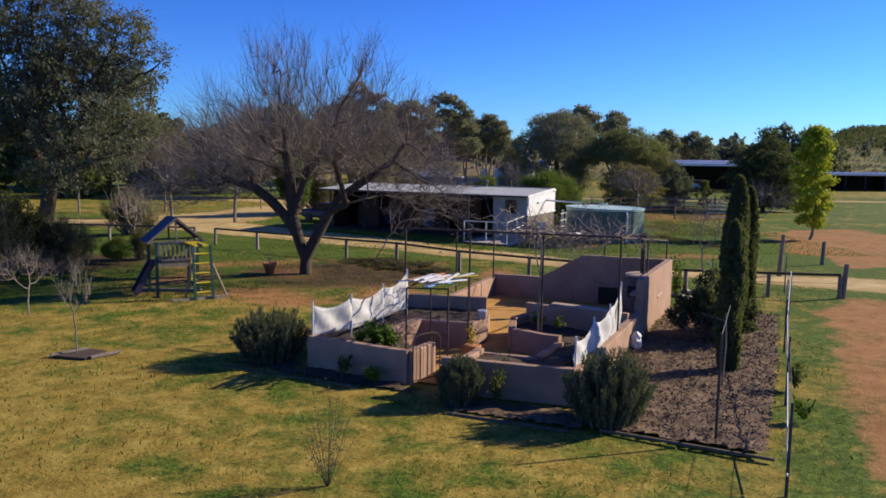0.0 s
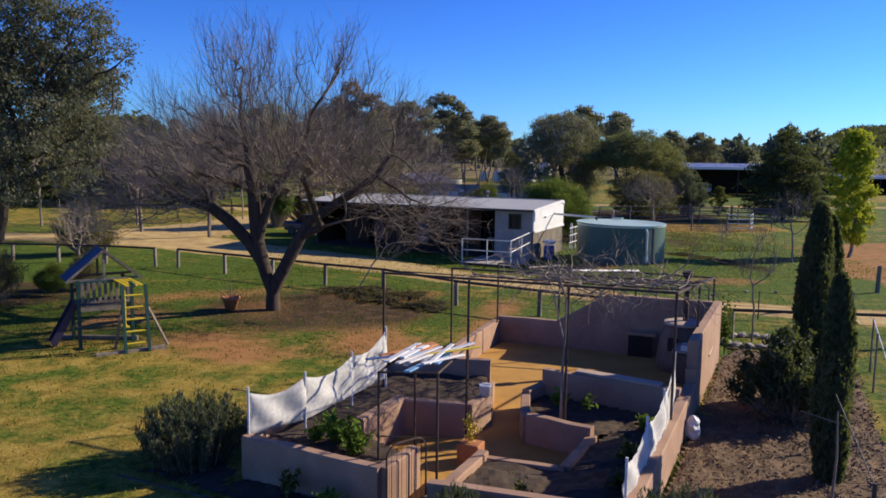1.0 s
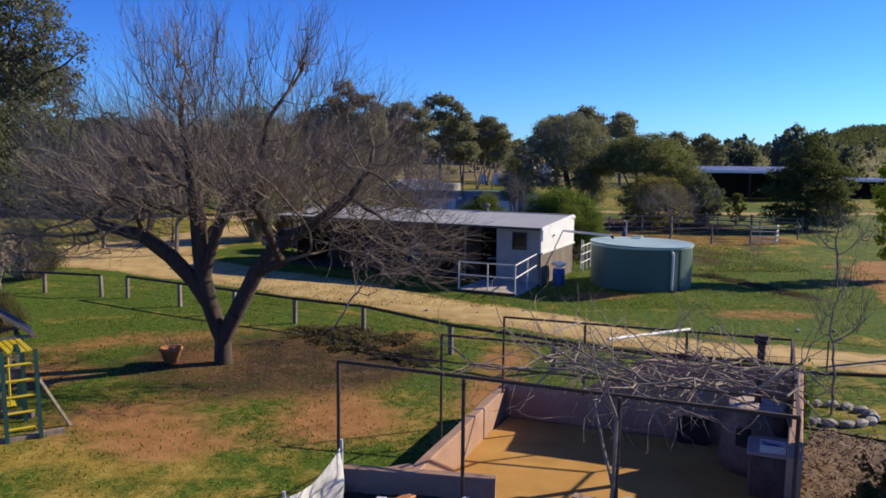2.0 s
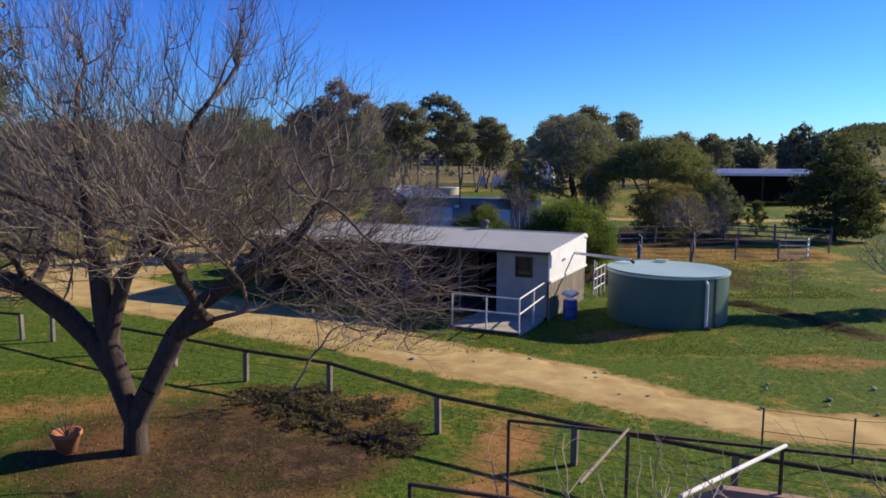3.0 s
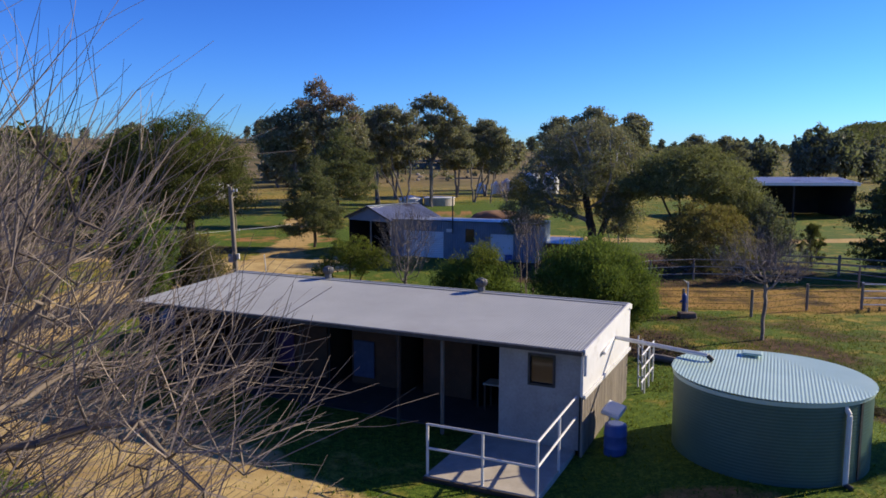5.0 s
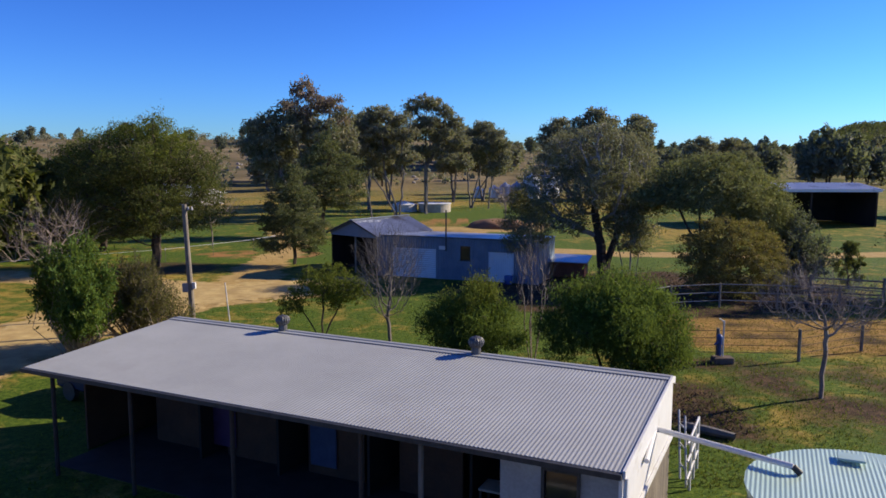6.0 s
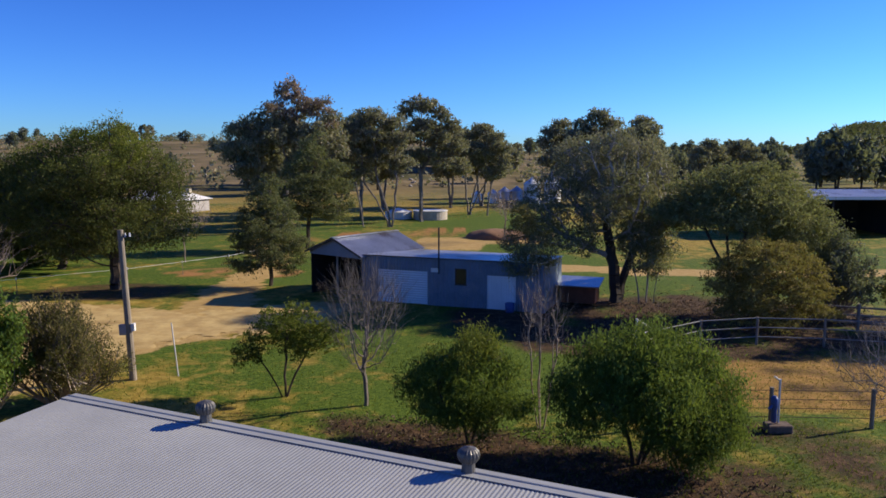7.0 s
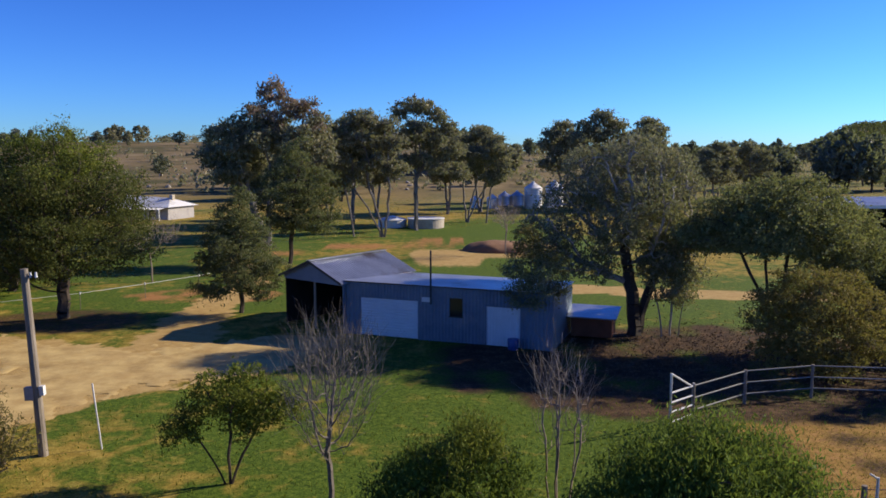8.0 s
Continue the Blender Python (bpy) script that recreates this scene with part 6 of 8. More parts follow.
# the gabled bay on its left side, turned a little from the lean-to and open to the front
BAY = pose(0.0, -0.3, 0, 0, 0, -18)
GW, GD, GE, GR = 4.65, 5.9, 2.82, 3.76


def bay_part(name, bm, mat, label=""):
    bm.transform(BAY)
    return part(name, bm, mat, shed, label)


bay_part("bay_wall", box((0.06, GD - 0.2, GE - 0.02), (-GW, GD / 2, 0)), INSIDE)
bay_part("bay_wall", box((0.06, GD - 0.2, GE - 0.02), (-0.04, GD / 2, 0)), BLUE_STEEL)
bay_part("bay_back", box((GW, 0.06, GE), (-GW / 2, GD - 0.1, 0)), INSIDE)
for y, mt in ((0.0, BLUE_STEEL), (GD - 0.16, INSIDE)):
    bm = bmesh.new()
    out = ((-GW, GE - 0.22), (0, GE - 0.22), (0, GE), (-GW / 2, GR - 0.03), (-GW, GE))
    vs = [bm.verts.new((x, y, z)) for x, z in out] + [bm.verts.new((x, y + 0.06, z)) for x, z in out]
    bm.faces.new(vs[:5])
    bm.faces.new(vs[5:][::-1])
    for i in range(5):
        j = (i + 1) % 5
        bm.faces.new((vs[i], vs[5 + i], vs[5 + j], vs[j]))
    bay_part("gable", bm, mt)
for sgn in (-1, 1):
    v, f = corrugated(-0.25, GD, 1.0, 0.18, 0.02, None, 4)
    v = [BAY @ Vector((-GW / 2 + sgn * (GW / 2 + 0.2) * t, y, GR + (GE - 0.07 - GR) * t + z)) for y, t, z in v]
    link_mesh("gable_roof", v, f, OLD_ZINC, shed, "weathered iron gable roof")
bay_part("ridge_cap", beam((-GW / 2, -0.27, GR + 0.03), (-GW / 2, GD + 0.02, GR + 0.03), 0.3, 0.03), OLD_ZINC)
bay_part("barge_board", beam((-GW / 2, -0.28, GR - 0.02), (0.2, -0.28, GE - 0.09), 0.03, 0.12), DARK_STEEL)
bay_part("barge_board", beam((-GW / 2, -0.28, GR - 0.02), (-GW - 0.2, -0.28, GE - 0.09), 0.03, 0.12), DARK_STEEL)
bay_part("bay_post", rod((-GW / 2 + 0.1, 0.1, 0), (-GW / 2 + 0.1, 0.1, GE - 0.1), 0.07), OLD_WOOD)
bay_part("inner_panel", box((1.9, 0.06, 2.0), (-1.15, 2.2, 0.45)), WHITE, "white panelled wall inside the open bay")
bay_part("inner_window", box((0.7, 0.04, 0.45), (-1.55, 2.14, 1.6)), GLASS_DARK)
bay_part("inner_shelf", box((1.6, 0.4, 0.06), (-1.2, 1.9, 0.95)), DARK_WOOD)
drum2 = thing("blue_bin", SHED @ pose(9.4, -0.4, 0), "blue plastic bin beside the white shed door", "bin")
part("body", lathe([(0.2, 0), (0.25, 0.02), (0.28, 0.55), (0.26, 0.56)], 16), BLUE, drum2, smooth=True)
kennel = thing("kennel", pose(11.2, 86.2, 0, 0, 0, -20), "small rust-red timber kennel with flat iron roof", "kennel")
part("body", box((2.1, 1.7, 1.1), (0, 0, 0.1), bevel=0.02), surface("rust_red_boards", (0.20, 0.06, 0.025), (0.32, 0.10, 0.045), 2, 0.85), kennel)
part("roof", box((2.6, 2.2, 0.06), (0, 0, 1.25), (7, 0, 0)), OLD_ZINC, kennel)

# ---------------- utility pole, stake ----------------
pole = thing("power_pole", pose(-9.6, 70.05, 0, 0, -2.2, 0), "weathered timber power pole leaning slightly", "power pole")
part("shaft", rod((0, 0, -0.3), (0, 0, 6.0), 0.15, 0.11, 12), OLD_WOOD, pole)
part("cross_bracket", rod((-0.05, 0, 5.75), (0.35, 0, 5.75), 0.03), DARK_STEEL, pole)
for x in (0.18, 0.35):
    part("insulator", rod((x, 0, 5.72), (x, 0, 5.88), 0.045, 0.03), WHITE, pole)
part("meter_box", box((0.30, 0.2, 0.42), (-0.2, -0.02, 1.85), bevel=0.01), GREY_CLAD, pole)
part("box_plate", box((0.14, 0.16, 0.3), (0.2, -0.05, 2.0)), WHITE, pole)
stake = thing("white_stake", pose(-8.0, 70.6, 0, 0, -5, 0), "slim white marker pole in the grass", "stake")
part("rod", rod((0, 0, -0.1), (0, 0, 2.2), 0.028), WHITE, stake)

# ---------------- walled kitchen garden ----------------
garden = thing("garden_walls", pose(0, 0, 0), "pink rendered masonry walls of a stepped kitchen garden", "garden wall")


def wall_run(a, b, z0, z1, w=0.2, cap=True, name="wall", za=None):
    """A rendered wall piece between plan points; z1 may fall to za at the first end."""
    (ax, ay), (bx, by) = a, b
    d = Vector((bx - ax, by - ay, 0))
    n = Vector((-d.y, d.x, 0)).normalized() * w / 2
    bm = bmesh.new()
    k = max(2, int(d.length / 0.45))
    rows = []
    rr = random.Random(int(ax * 100) + int(by * 37))
    for i in range(k + 1):
        t = i / k
        p = Vector((ax, ay, 0)) + d * t
        top = z1 if za is None else za + (z1 - za) * t
        top += rr.uniform(-0.012, 0.012)
        j = n * (1 + rr.uniform(-0.05, 0.05))
        c = n * 0.85
        rows.append([bm.verts.new((p + s).to_tuple()[:2] + (z,)) for s, z in ((-j, z0), (-j, top - 0.03), (-c, top), (c, top), (j, top - 0.03), (j, z0))])
    for r, q in zip(rows, rows[1:]):
        for i in range(6):
            bm.faces.new((r[i], q[i], q[(i + 1) % 6], r[(i + 1) % 6]))
    bm.faces.new(rows[0])
    bm.faces.new(rows[-1][::-1])
    return part(name, bm, RENDER, garden)


A1, A2, A3, B1, B2 = (-3.2, 18.4), (-0.72, 17.08), (-0.2, 18.05), (-1.30, 19.3), (-0.58, 20.7)
C1, C2, D1, D2, LW = (0.78, 20.45), (1.22, 21.15), (-1.15, 23.3), (1.4, 22.95), (0.0, 23.75)
E1, E2, J1, J2 = (0.05, 16.55), (2.76, 15.52), (2.0, 28.75), (3.8, 28.1)
K1, K2, R1, R2 = (5.15, 27.62), (8.02, 26.6), (6.5, 23.42), (2.86, 15.72)
H0, H1, H2, H3, F1 = (1.98, 20.75), (1.98, 20.2), (3.12, 19.45), (2.37, 18.0), (1.0, 18.5)
I0, I1, I2 = (2.12, 21.86), (2.58, 22.38), (5.25, 20.95)
wall_run(A1, A2, 0, 0.80)
wall_run(A2, A3, 0, 0.78)
wall_run(B1, B2, 0, 0.80)
wall_run(A3, B1, 0, 0.42)
wall_run(B2, C1, 0, 0.74)
wall_run(C1, C2, 0, 0.72)
wall_run(C2, D2, 0, 0.45)
wall_run(D1, D2, 0, 0.98)
wall_run(A1, D1, 0, 0.74)
wall_run(D1, LW, 0, 0.82)
wall_run(LW, J1, 0, 0.72)
wall_run(J1, J2, 0, 0.82)
wall_run(J2, K1, 0, 1.72, 0.2, za=0.85)
wall_run(K1, K2, 0, 1.72)
wall_run(K2, (5.8, 21.95), 0, 1.74, 0.22)
wall_run((5.8, 21.95), (5.75, 21.85), 0, 1.1, 0.24)
wall_run((5.75, 21.85), R2, 0, 0.78, 0.24)
wall_run(E1, R2, 0, 0.80)
wall_run(E1, F1, 0, 0.52)
wall_run(F1, H3, 0, 0.42, 0.16)
wall_run(H3, H2, 0, 0.46, 0.2)
wall_run(H1, H2, 0, 0.62)
wall_run(H0, H1, 0, 0.56)
wall_run(I1, I2, 0, 0.93)
wall_run(I0, I1, 0, 0.6)
wall_run(I0, H0, 0, 0.52)
for a, b in (((3.3, 22.15), (4.9, 21.16)),):
    bm = beam((*a, 0.955), (*b, 0.955), 0.26, 0.05)
    part("coping", bm, CAPPING, garden, "pale coping slab")

floor = link_mesh("garden_floor", [(-1.0, 17.4, 0.03), (2.8, 15.9, 0.03), (7.9, 26.4, 0.03), (2.1, 28.5, 0.03), (-0.5, 23.0, 0.03)], [(0, 1, 2, 3, 4)], SANDY)
tagged(floor, "orange sandy floor of the walled garden", "floor", kind="structure")


def soil_bed(name, pts, z, label):
    """A heaped soil surface filling a bed."""
    r = random.Random(len(pts) * 7 + int(z * 100))
    xs, ys = [p[0] for p in pts], [p[1] for p in pts]

    def isin(x, y):
        c = False
        for (x0, y0), (x1, y1) in zip(pts, pts[1:] + pts[:1]):
            if (y0 > y) != (y1 > y) and x < (x1 - x0) * (y - y0) / (y1 - y0) + x0:
                c = not c
        return c
    bm = bmesh.new()
    st = 0.11
    grid = {}
    for i in range(int((max(xs) - min(xs)) / st) + 2):
        for j in range(int((max(ys) - min(ys)) / st) + 2):
            x, y = min(xs) + i * st, min(ys) + j * st
            if isin(x, y):
                grid[i, j] = bm.verts.new((x, y, z + 0.05 * noise.noise((x * 2.2, y * 2.2, 1)) + r.uniform(-0.015, 0.015)))
    for (i, j), v in grid.items():
        q = [grid.get(k) for k in ((i, j), (i + 1, j), (i + 1, j + 1), (i, j + 1))]
        if all(q):
            bm.faces.new(q)
    ob = part(name, bm, SOIL)
    return tagged(ob, label, "soil bed", kind="structure")


soil_bed("bed_left", [A1, A2, A3, B1, B2, C1, C2, D2, D1], 0.58, "dark soil of the raised bed behind the net")
soil_bed("bed_front", [E1, R2, (5.3, 20.9), (4.9, 20.9), H2, H3, F1], 0.40, "dark weedy soil of the front raised bed")
soil_bed("bed_middle", [H0, H1, H2, (5.0, 20.9), I1, I0], 0.34, "dark soil of the small raised bed")
mulch_pts = [(2.95, 15.6), (3.1, 14.3), (5.85, 12.95), (8.7, 19.0), (11.4, 25.2), (10.5, 26.9), (9.1, 27.9), (8.2, 26.7), (6.65, 23.4)]
mul = soil_bed("mulch_bed", mulch_pts, 0.05, "brown bark mulch ground between the garden and the wire fence")
mul.data.materials[0] = MULCH
soil_bed("border_soil", [(-5.3, 18.5), (-4.2, 19.9), (-3.35, 18.5), (-0.8, 16.95), (-0.4, 16.3), (-1.7, 16.75)], 0.045, "dark soil border in front of the garden wall")
strip2 = soil_bed("border_soil", [(-0.2, 16.3), (2.8, 15.35), (3.1, 14.4), (2.6, 14.2), (0.2, 15.2)], 0.045, "dark soil border at the rosemary shrubs")
strip2.data.materials[0] = MULCH

# mulch chips lying loose
rng_c = np.random.default_rng(31)
cp = rng_c.uniform((2.9, 12.9), (11.4, 27.9), (13000, 2))


def inside_poly(p, pts):
    c = np.zeros(len(p), bool)
    for (x0, y0), (x1, y1) in zip(pts, pts[1:] + pts[:1]):
        hit = ((y0 > p[:, 1]) != (y1 > p[:, 1])) & (p[:, 0] < (x1 - x0) * (p[:, 1] - y0) / (y1 - y0 + 1e-12) + x0)
        c ^= hit
    return c


cp = cp[inside_poly(cp, mulch_pts)]
chips = link_mesh("mulch_chips", *leaf_mesh(rng_c, np.c_[cp, rng_c.uniform(0.08, 0.13, len(cp))], 0.036, 2.4, 0.0),
                  surface("bark_chips", (0.085, 0.052, 0.032), (0.34, 0.235, 0.155), 9, 0.9, grain=30, bump=0))
tagged(chips, "loose pale bark chips strewn over the mulch", "bark chips", kind="stuff")

# timber edging boards
for a, b in (((-5.45, 18.35), (-1.8, 16.7)), ((0.15, 15.05), (2.5, 14.1)), ((3.1, 14.2), (5.9, 12.85)), ((8.9, 28.05), (10.7, 27.0))):
    e = thing("edging_board", pose(*a, 0), "weathered timber edging at the border of the bed", "edging", "edging boards")
    part("board", beam((0, 0, 0.03), (b[0] - a[0], b[1] - a[1], 0.02), 0.05, 0.05), EDGE_WOOD, e)

# ---------------- pergola ----------------
pergola = thing("pergola", pose(0, 0, 0), "rusty steel pergola frame with dry vine over the patio", "pergola")
PA, PP, PF, PE = (-1.05, 22.05, 3.14), (0.79, 21.1, 3.17), (2.72, 20.25, 3.2), (4.62, 19.5, 3.22)
PC, PD, PH, PG = (0.5, 25.3, 2.78), (1.95, 28.3, 2.5), (6.35, 23.3, 2.8), (8.0, 26.9, 2.36)
for p, zb in ((PA, 0.0), (PP, 0), (PF, 0), (PE, 0.0), (PC, 0.6), (PD, 0.7), (PH, 0.9), (PG, 0.0)):
    part("post", rod((p[0], p[1], zb), p, 0.027, n=8), RUST, pergola)
for a, b in ((PA, PE), (PD, PG), (PE, PG), (PC, PH)):
    part("beam", beam(a, b, 0.04, 0.045), RUST, pergola)
def mixv(a, b, t):
    return tuple(a[i] + (b[i] - a[i]) * t for i in range(3))
for t in (0.3, 0.55, 0.8):
    part("rafter", rod(mixv(PA, PE, t), mixv(PC, PH, t), 0.014, n=6), RUST, pergola)
for t in (0.25,):
    part("rafter", rod(mixv(PA, PC, t), mixv(PE, PH, t), 0.014, n=6), RUST, pergola)
part("loose_pipe", rod((3.6, 24.9, 2.82), (5.95, 27.4, 2.46), 0.03, n=8), WHITE, pergola, "white pipe lying over the frame")
part("loose_pipe", rod((2.5, 25.2, 2.84), (3.75, 27.9, 2.52), 0.022, n=8), OLD_WOOD, pergola, "pale stick lying over the frame")
for x in (3.75, 5.9):
    part("post", rod((x, 28.3 - 0.2314 * (x - 1.95), 0.8), (x, 28.3 - 0.2314 * (x - 1.95), 2.42), 0.03, n=8), RUST, pergola)
rv = np.random.default_rng(9)
segs, tips = [], []
for k in range(120):
    s, t = rv.uniform(0.40, 0.99), rv.uniform(0.10, 0.50)
    p = np.array(mixv(mixv(PA, PE, s), mixv(PD, PG, s), t)) + (0, 0, 0.02)
    d = np.array((rv.normal(), rv.normal(), 0.02))
    grow(rv, p, d, 0.9, 0.016, 2, segs, tips, (2, 3), 0.9, -0.01, 0.7, 0.22, 3, 0.6)
vine = thing("grape_vine", pose(0, 0, 0), "dry leafless vine tangled over the pergola frame", "vine")
v, f = tubes(segs, 0.01)
v[:, 2] = np.maximum(v[:, 2], 2.35)
link_mesh("cane_tangle", v, f, TWIG, vine)
segs, tips = [], []
grow(rv, (2.62, 20.30, 0.05), (0.03, 0.0, 1), 2.95, 0.035, 1, segs, tips, (3, 4), 0.7, 0.1, 0.35, 0.05, 6, 0.7)
link_mesh("stem", *tubes(segs, 0.01), TWIG, vine)

# arbour over the gate with loose boards piled on top
arb = thing("gate_arbour", pose(0, 0, 0), "steel arbour over the garden gate with loose boards on top", "arbour")
ARB = [(-0.82, 17.87), (0.17, 17.82), (0.72, 19.63), (-0.27, 19.68)]
for x, y in ARB:
    part("post", rod((x, y, 0), (x, y, 2.12), 0.022, n=8), RUST, arb)
for (x0, y0), (x1, y1) in zip(ARB, ARB[1:] + ARB[:1]):
    part("top_bar", rod((x0, y0, 2.11), (x1, y1, 2.11), 0.02, n=8), RUST, arb)
part("mid_bar", rod((*ARB[0], 1.0), (*ARB[1], 1.0), 0.012, n=6), RUST, arb)
rb = random.Random(4)
mats = [BLUE, ORANGE, PLASTIC_W, ORANGE, NET, PLASTIC_W, ORANGE, SKYBLUE, PLASTIC_W, PLASTIC_W, ORANGE, WHITE, SKYBLUE, PLASTIC_W, PLASTIC_W, SKYBLUE, PLASTIC_W, YELLOW]
for k, mt in enumerate(mats):
    nm = "loose_board"
    x = -0.50 + 0.98 * (k + 0.5) / len(mats)
    bd = thing(nm, pose(-0.05, 18.75, 0, 0, 0, -17) @ pose(x, rb.uniform(-0.25, 0.25), 2.145 + 0.04 * (k % 3), rb.uniform(-4, 4), rb.uniform(-6, 6), rb.uniform(-42, 4)),
               "%s plank lying loose on the arbour" % {"white_plastic": "white plastic", "white_paint": "worn white-painted", "faded_orange_plastic": "faded orange", "light_blue_plastic": "light blue plastic", "yellow_plastic": "bright yellow", "blue_plastic": "dark blue plastic", "shade_net": "pale grey"}[mt.name], "plank", "loose planks")
    part("board", box((rb.uniform(0.06, 0.13), rb.uniform(1.0, 1.9), 0.03), (0, 0, 0), bevel=0.006), mt, bd)
gate = thing("garden_gate", pose(-0.62, 17.0, 0, 0, 0, 40), "rusty wire garden gate standing open with rounded top", "gate")
bm = bmesh.new()
pts = [(0, 0.1), (0, 1.0), (0.08, 1.12), (0.2, 1.16), (0.6, 1.16), (0.72, 1.12), (0.8, 1.0), (0.8, 0.1), (0, 0.1)]
for (x0, z0), (x1, z1) in zip(pts, pts[1:]):
    rod((x0, 0, z0), (x1, 0, z1), 0.016, n=6, bm=bm)
part("frame", bm, RUST, gate)
for k in range(1, 8):
    part("bar", rod((k * 0.1, 0, 0.1), (k * 0.1, 0, 1.13), 0.005, n=4), RUST, gate)

# nets on posts
def net_fence(name, pts, heights, label, lowz=0.78):
    t = thing(name, pose(0, 0, 0), label, "net fence")
    for (x, y), h in zip(pts, heights):
        part("stake", rod((x, y, 0.3), (x, y, h + 0.10), 0.022, n=8), PLASTIC_W, t)
    vs, fs = [], []
    rows = 9
    n_all = 0
    rr = random.Random(3)
    for (p, h0), (q, h1) in zip(zip(pts, heights), list(zip(pts, heights))[1:]):
        ln = math.hypot(q[0] - p[0], q[1] - p[1])
        k = max(6, int(ln / 0.1))
        for i in range(k + 1):
            s = i / k
            x, y = p[0] + (q[0] - p[0]) * s, p[1] + (q[1] - p[1]) * s
            top = h0 + (h1 - h0) * s - 0.16 * math.sin(math.pi * s)
            px_, py_ = -(q[1] - p[1]) / ln, (q[0] - p[0]) / ln
            for j in range(rows):
                w = j / (rows - 1)
                off = 0.05 * math.sin(math.pi * w) * math.sin(s * 9 + w * 4) + rr.uniform(-0.012, 0.012)
                vs.append((x + px_ * off, y + py_ * off, lowz + (top - lowz) * w))
        for i in range(k):
            for j in range(rows - 1):
                a = n_all + i * rows + j
                fs.append((a, a + rows, a + rows + 1, a + 1))
        n_all += (k + 1) * rows
    ob = link_mesh("net", vs, fs, NET_CLOTH, t, smooth=True)
    ob.modifiers.new("thick", 'SOLIDIFY').thickness = 0.004
    return t


m_, nt_, b_ = nodes_of("net_cloth", 0.85)
big_ = noise_tex(nt_, 3.0, 4)
nt_.links.new(ramp(nt_, big_, [(0.3, (0.50, 0.50, 0.50)), (0.7, (0.66, 0.65, 0.64))]), b_.inputs["Base Color"])
tr_ = nt_.nodes.new("ShaderNodeBsdfTransparent")
mx_ = nt_.nodes.new("ShaderNodeMixShader")
wv_ = noise_tex(nt_, 14.0, 2, 0.5)
nt_.links.new(ramp(nt_, wv_, [(0.35, (0.70, 0.70, 0.70)), (0.65, (0.86, 0.86, 0.86))]), mx_.inputs["Fac"])
nt_.links.new(tr_.outputs["BSDF"], mx_.inputs[1])
nt_.links.new(b_.outputs["BSDF"], mx_.inputs[2])
nt_.links.new(mx_.outputs["Shader"], nt_.nodes["Material Output"].inputs["Surface"])
NET_CLOTH = m_
net_fence("net_fence", [(-3.15, 18.42), (-2.3, 19.25), (-1.6, 20.7), (-1.0, 22.0)], [1.55, 1.60, 1.62, 1.85], "sagging white net along the raised bed on pale stakes")
net_fence("net_fence", [(2.9, 15.95), (3.55, 17.3), (4.2, 18.6), (4.75, 19.85)], [1.35, 1.5, 1.55, 1.9], "wrinkled white cloth screen along the garden wall", 0.7)
bag = thing("white_bag", pose(5.35, 20.4, 0.30, 0, 0, 20) @ Matrix.Scale(0.8, 4), "crumpled white plastic bag hanging at the wall", "bag")
bm = bmesh.new()
bmesh.ops.create_icosphere(bm, subdivisions=3, radius=0.26, matrix=Matrix.Diagonal((0.8, 0.7, 1.2, 1)))
for vv in bm.verts:
    vv.co += vv.co.normalized() * 0.07 * noise.noise(vv.co * 7)
part("body", bm, PLASTIC_W, bag)
bag2 = thing("white_bucket", pose(1.16, 21.0, 0.72), "small white bucket on the low wall", "bucket")
part("body", lathe([(0.1, 0), (0.13, 0.22), (0.14, 0.24), (0.11, 0.23)], 16), PLASTIC_W, bag2, smooth=True)
bag3 = thing("yellow_pot", pose(0.80, 19.15, 0.0), "terracotta block planter with yellow flowers", "planter")
part("block", box((0.42, 0.36, 0.42), (0, 0, 0), (0, 0, -25), 0.015), TERRACOTTA, bag3)
rr = np.random.default_rng(2)
tagged(link_mesh("flowers", *leaf_mesh(rr, rr.normal((0, 0, 0.66), (0.06, 0.06, 0.14), (160, 3)), 0.045), YELLOW, bag3), kind="stuff")

# outdoor oven in the corner, with chimney
oven = thing("outdoor_oven", pose(6.82, 25.75, 0), "rounded rough masonry oven with slab top and flue post", "oven")
bm = lathe([(0.66, 0.0), (0.66, 0.3), (0.63, 0.6), (0.60, 0.9), (0.56, 1.12), (0.46, 1.25)], 26)
for vv in bm.verts:
    k = 1 + 0.10 * noise.noise(vv.co * 3.1)
    vv.co.x, vv.co.y = vv.co.x * k, vv.co.y * k
part("body", bm, OVEN_STONE, oven, smooth=True)
# Mouth is a solid block; soot and the hollow's shade share its dark colour.
part("mouth", box((0.26, 0.16, 0.36), (-0.42, -0.47, 0.62), (0, 0, -42), 0.02), INSIDE, oven, "dark block for the sooty, shaded oven mouth")
bm = lathe([(0.46, 1.25), (0.53, 1.27), (0.53, 1.33), (0.44, 1.35)], 22)
for vv in bm.verts:
    k = 1 + 0.16 * noise.noise(vv.co * 2.2)
    vv.co.x, vv.co.y = vv.co.x * k, vv.co.y * k
part("slab", bm, CAPPING, oven, "pale uneven stone slab")
part("flue", rod((0.05, 0.05, 1.3), (0.05, 0.05, 2.55), 0.075, n=12), RUST, oven)
part("flue_cap", rod((0.05, 0.05, 2.55), (0.05, 0.05, 2.72), 0.15, 0.13, n=12), RUST, oven)
bench = thing("oven_bench", pose(6.72, 24.65, 0, 0, 0, -24), "rendered masonry bench beside the oven", "bench")
part("block", box((0.85, 0.95, 0.82), (0, 0, 0), bevel=0.04), OVEN_STONE, bench)
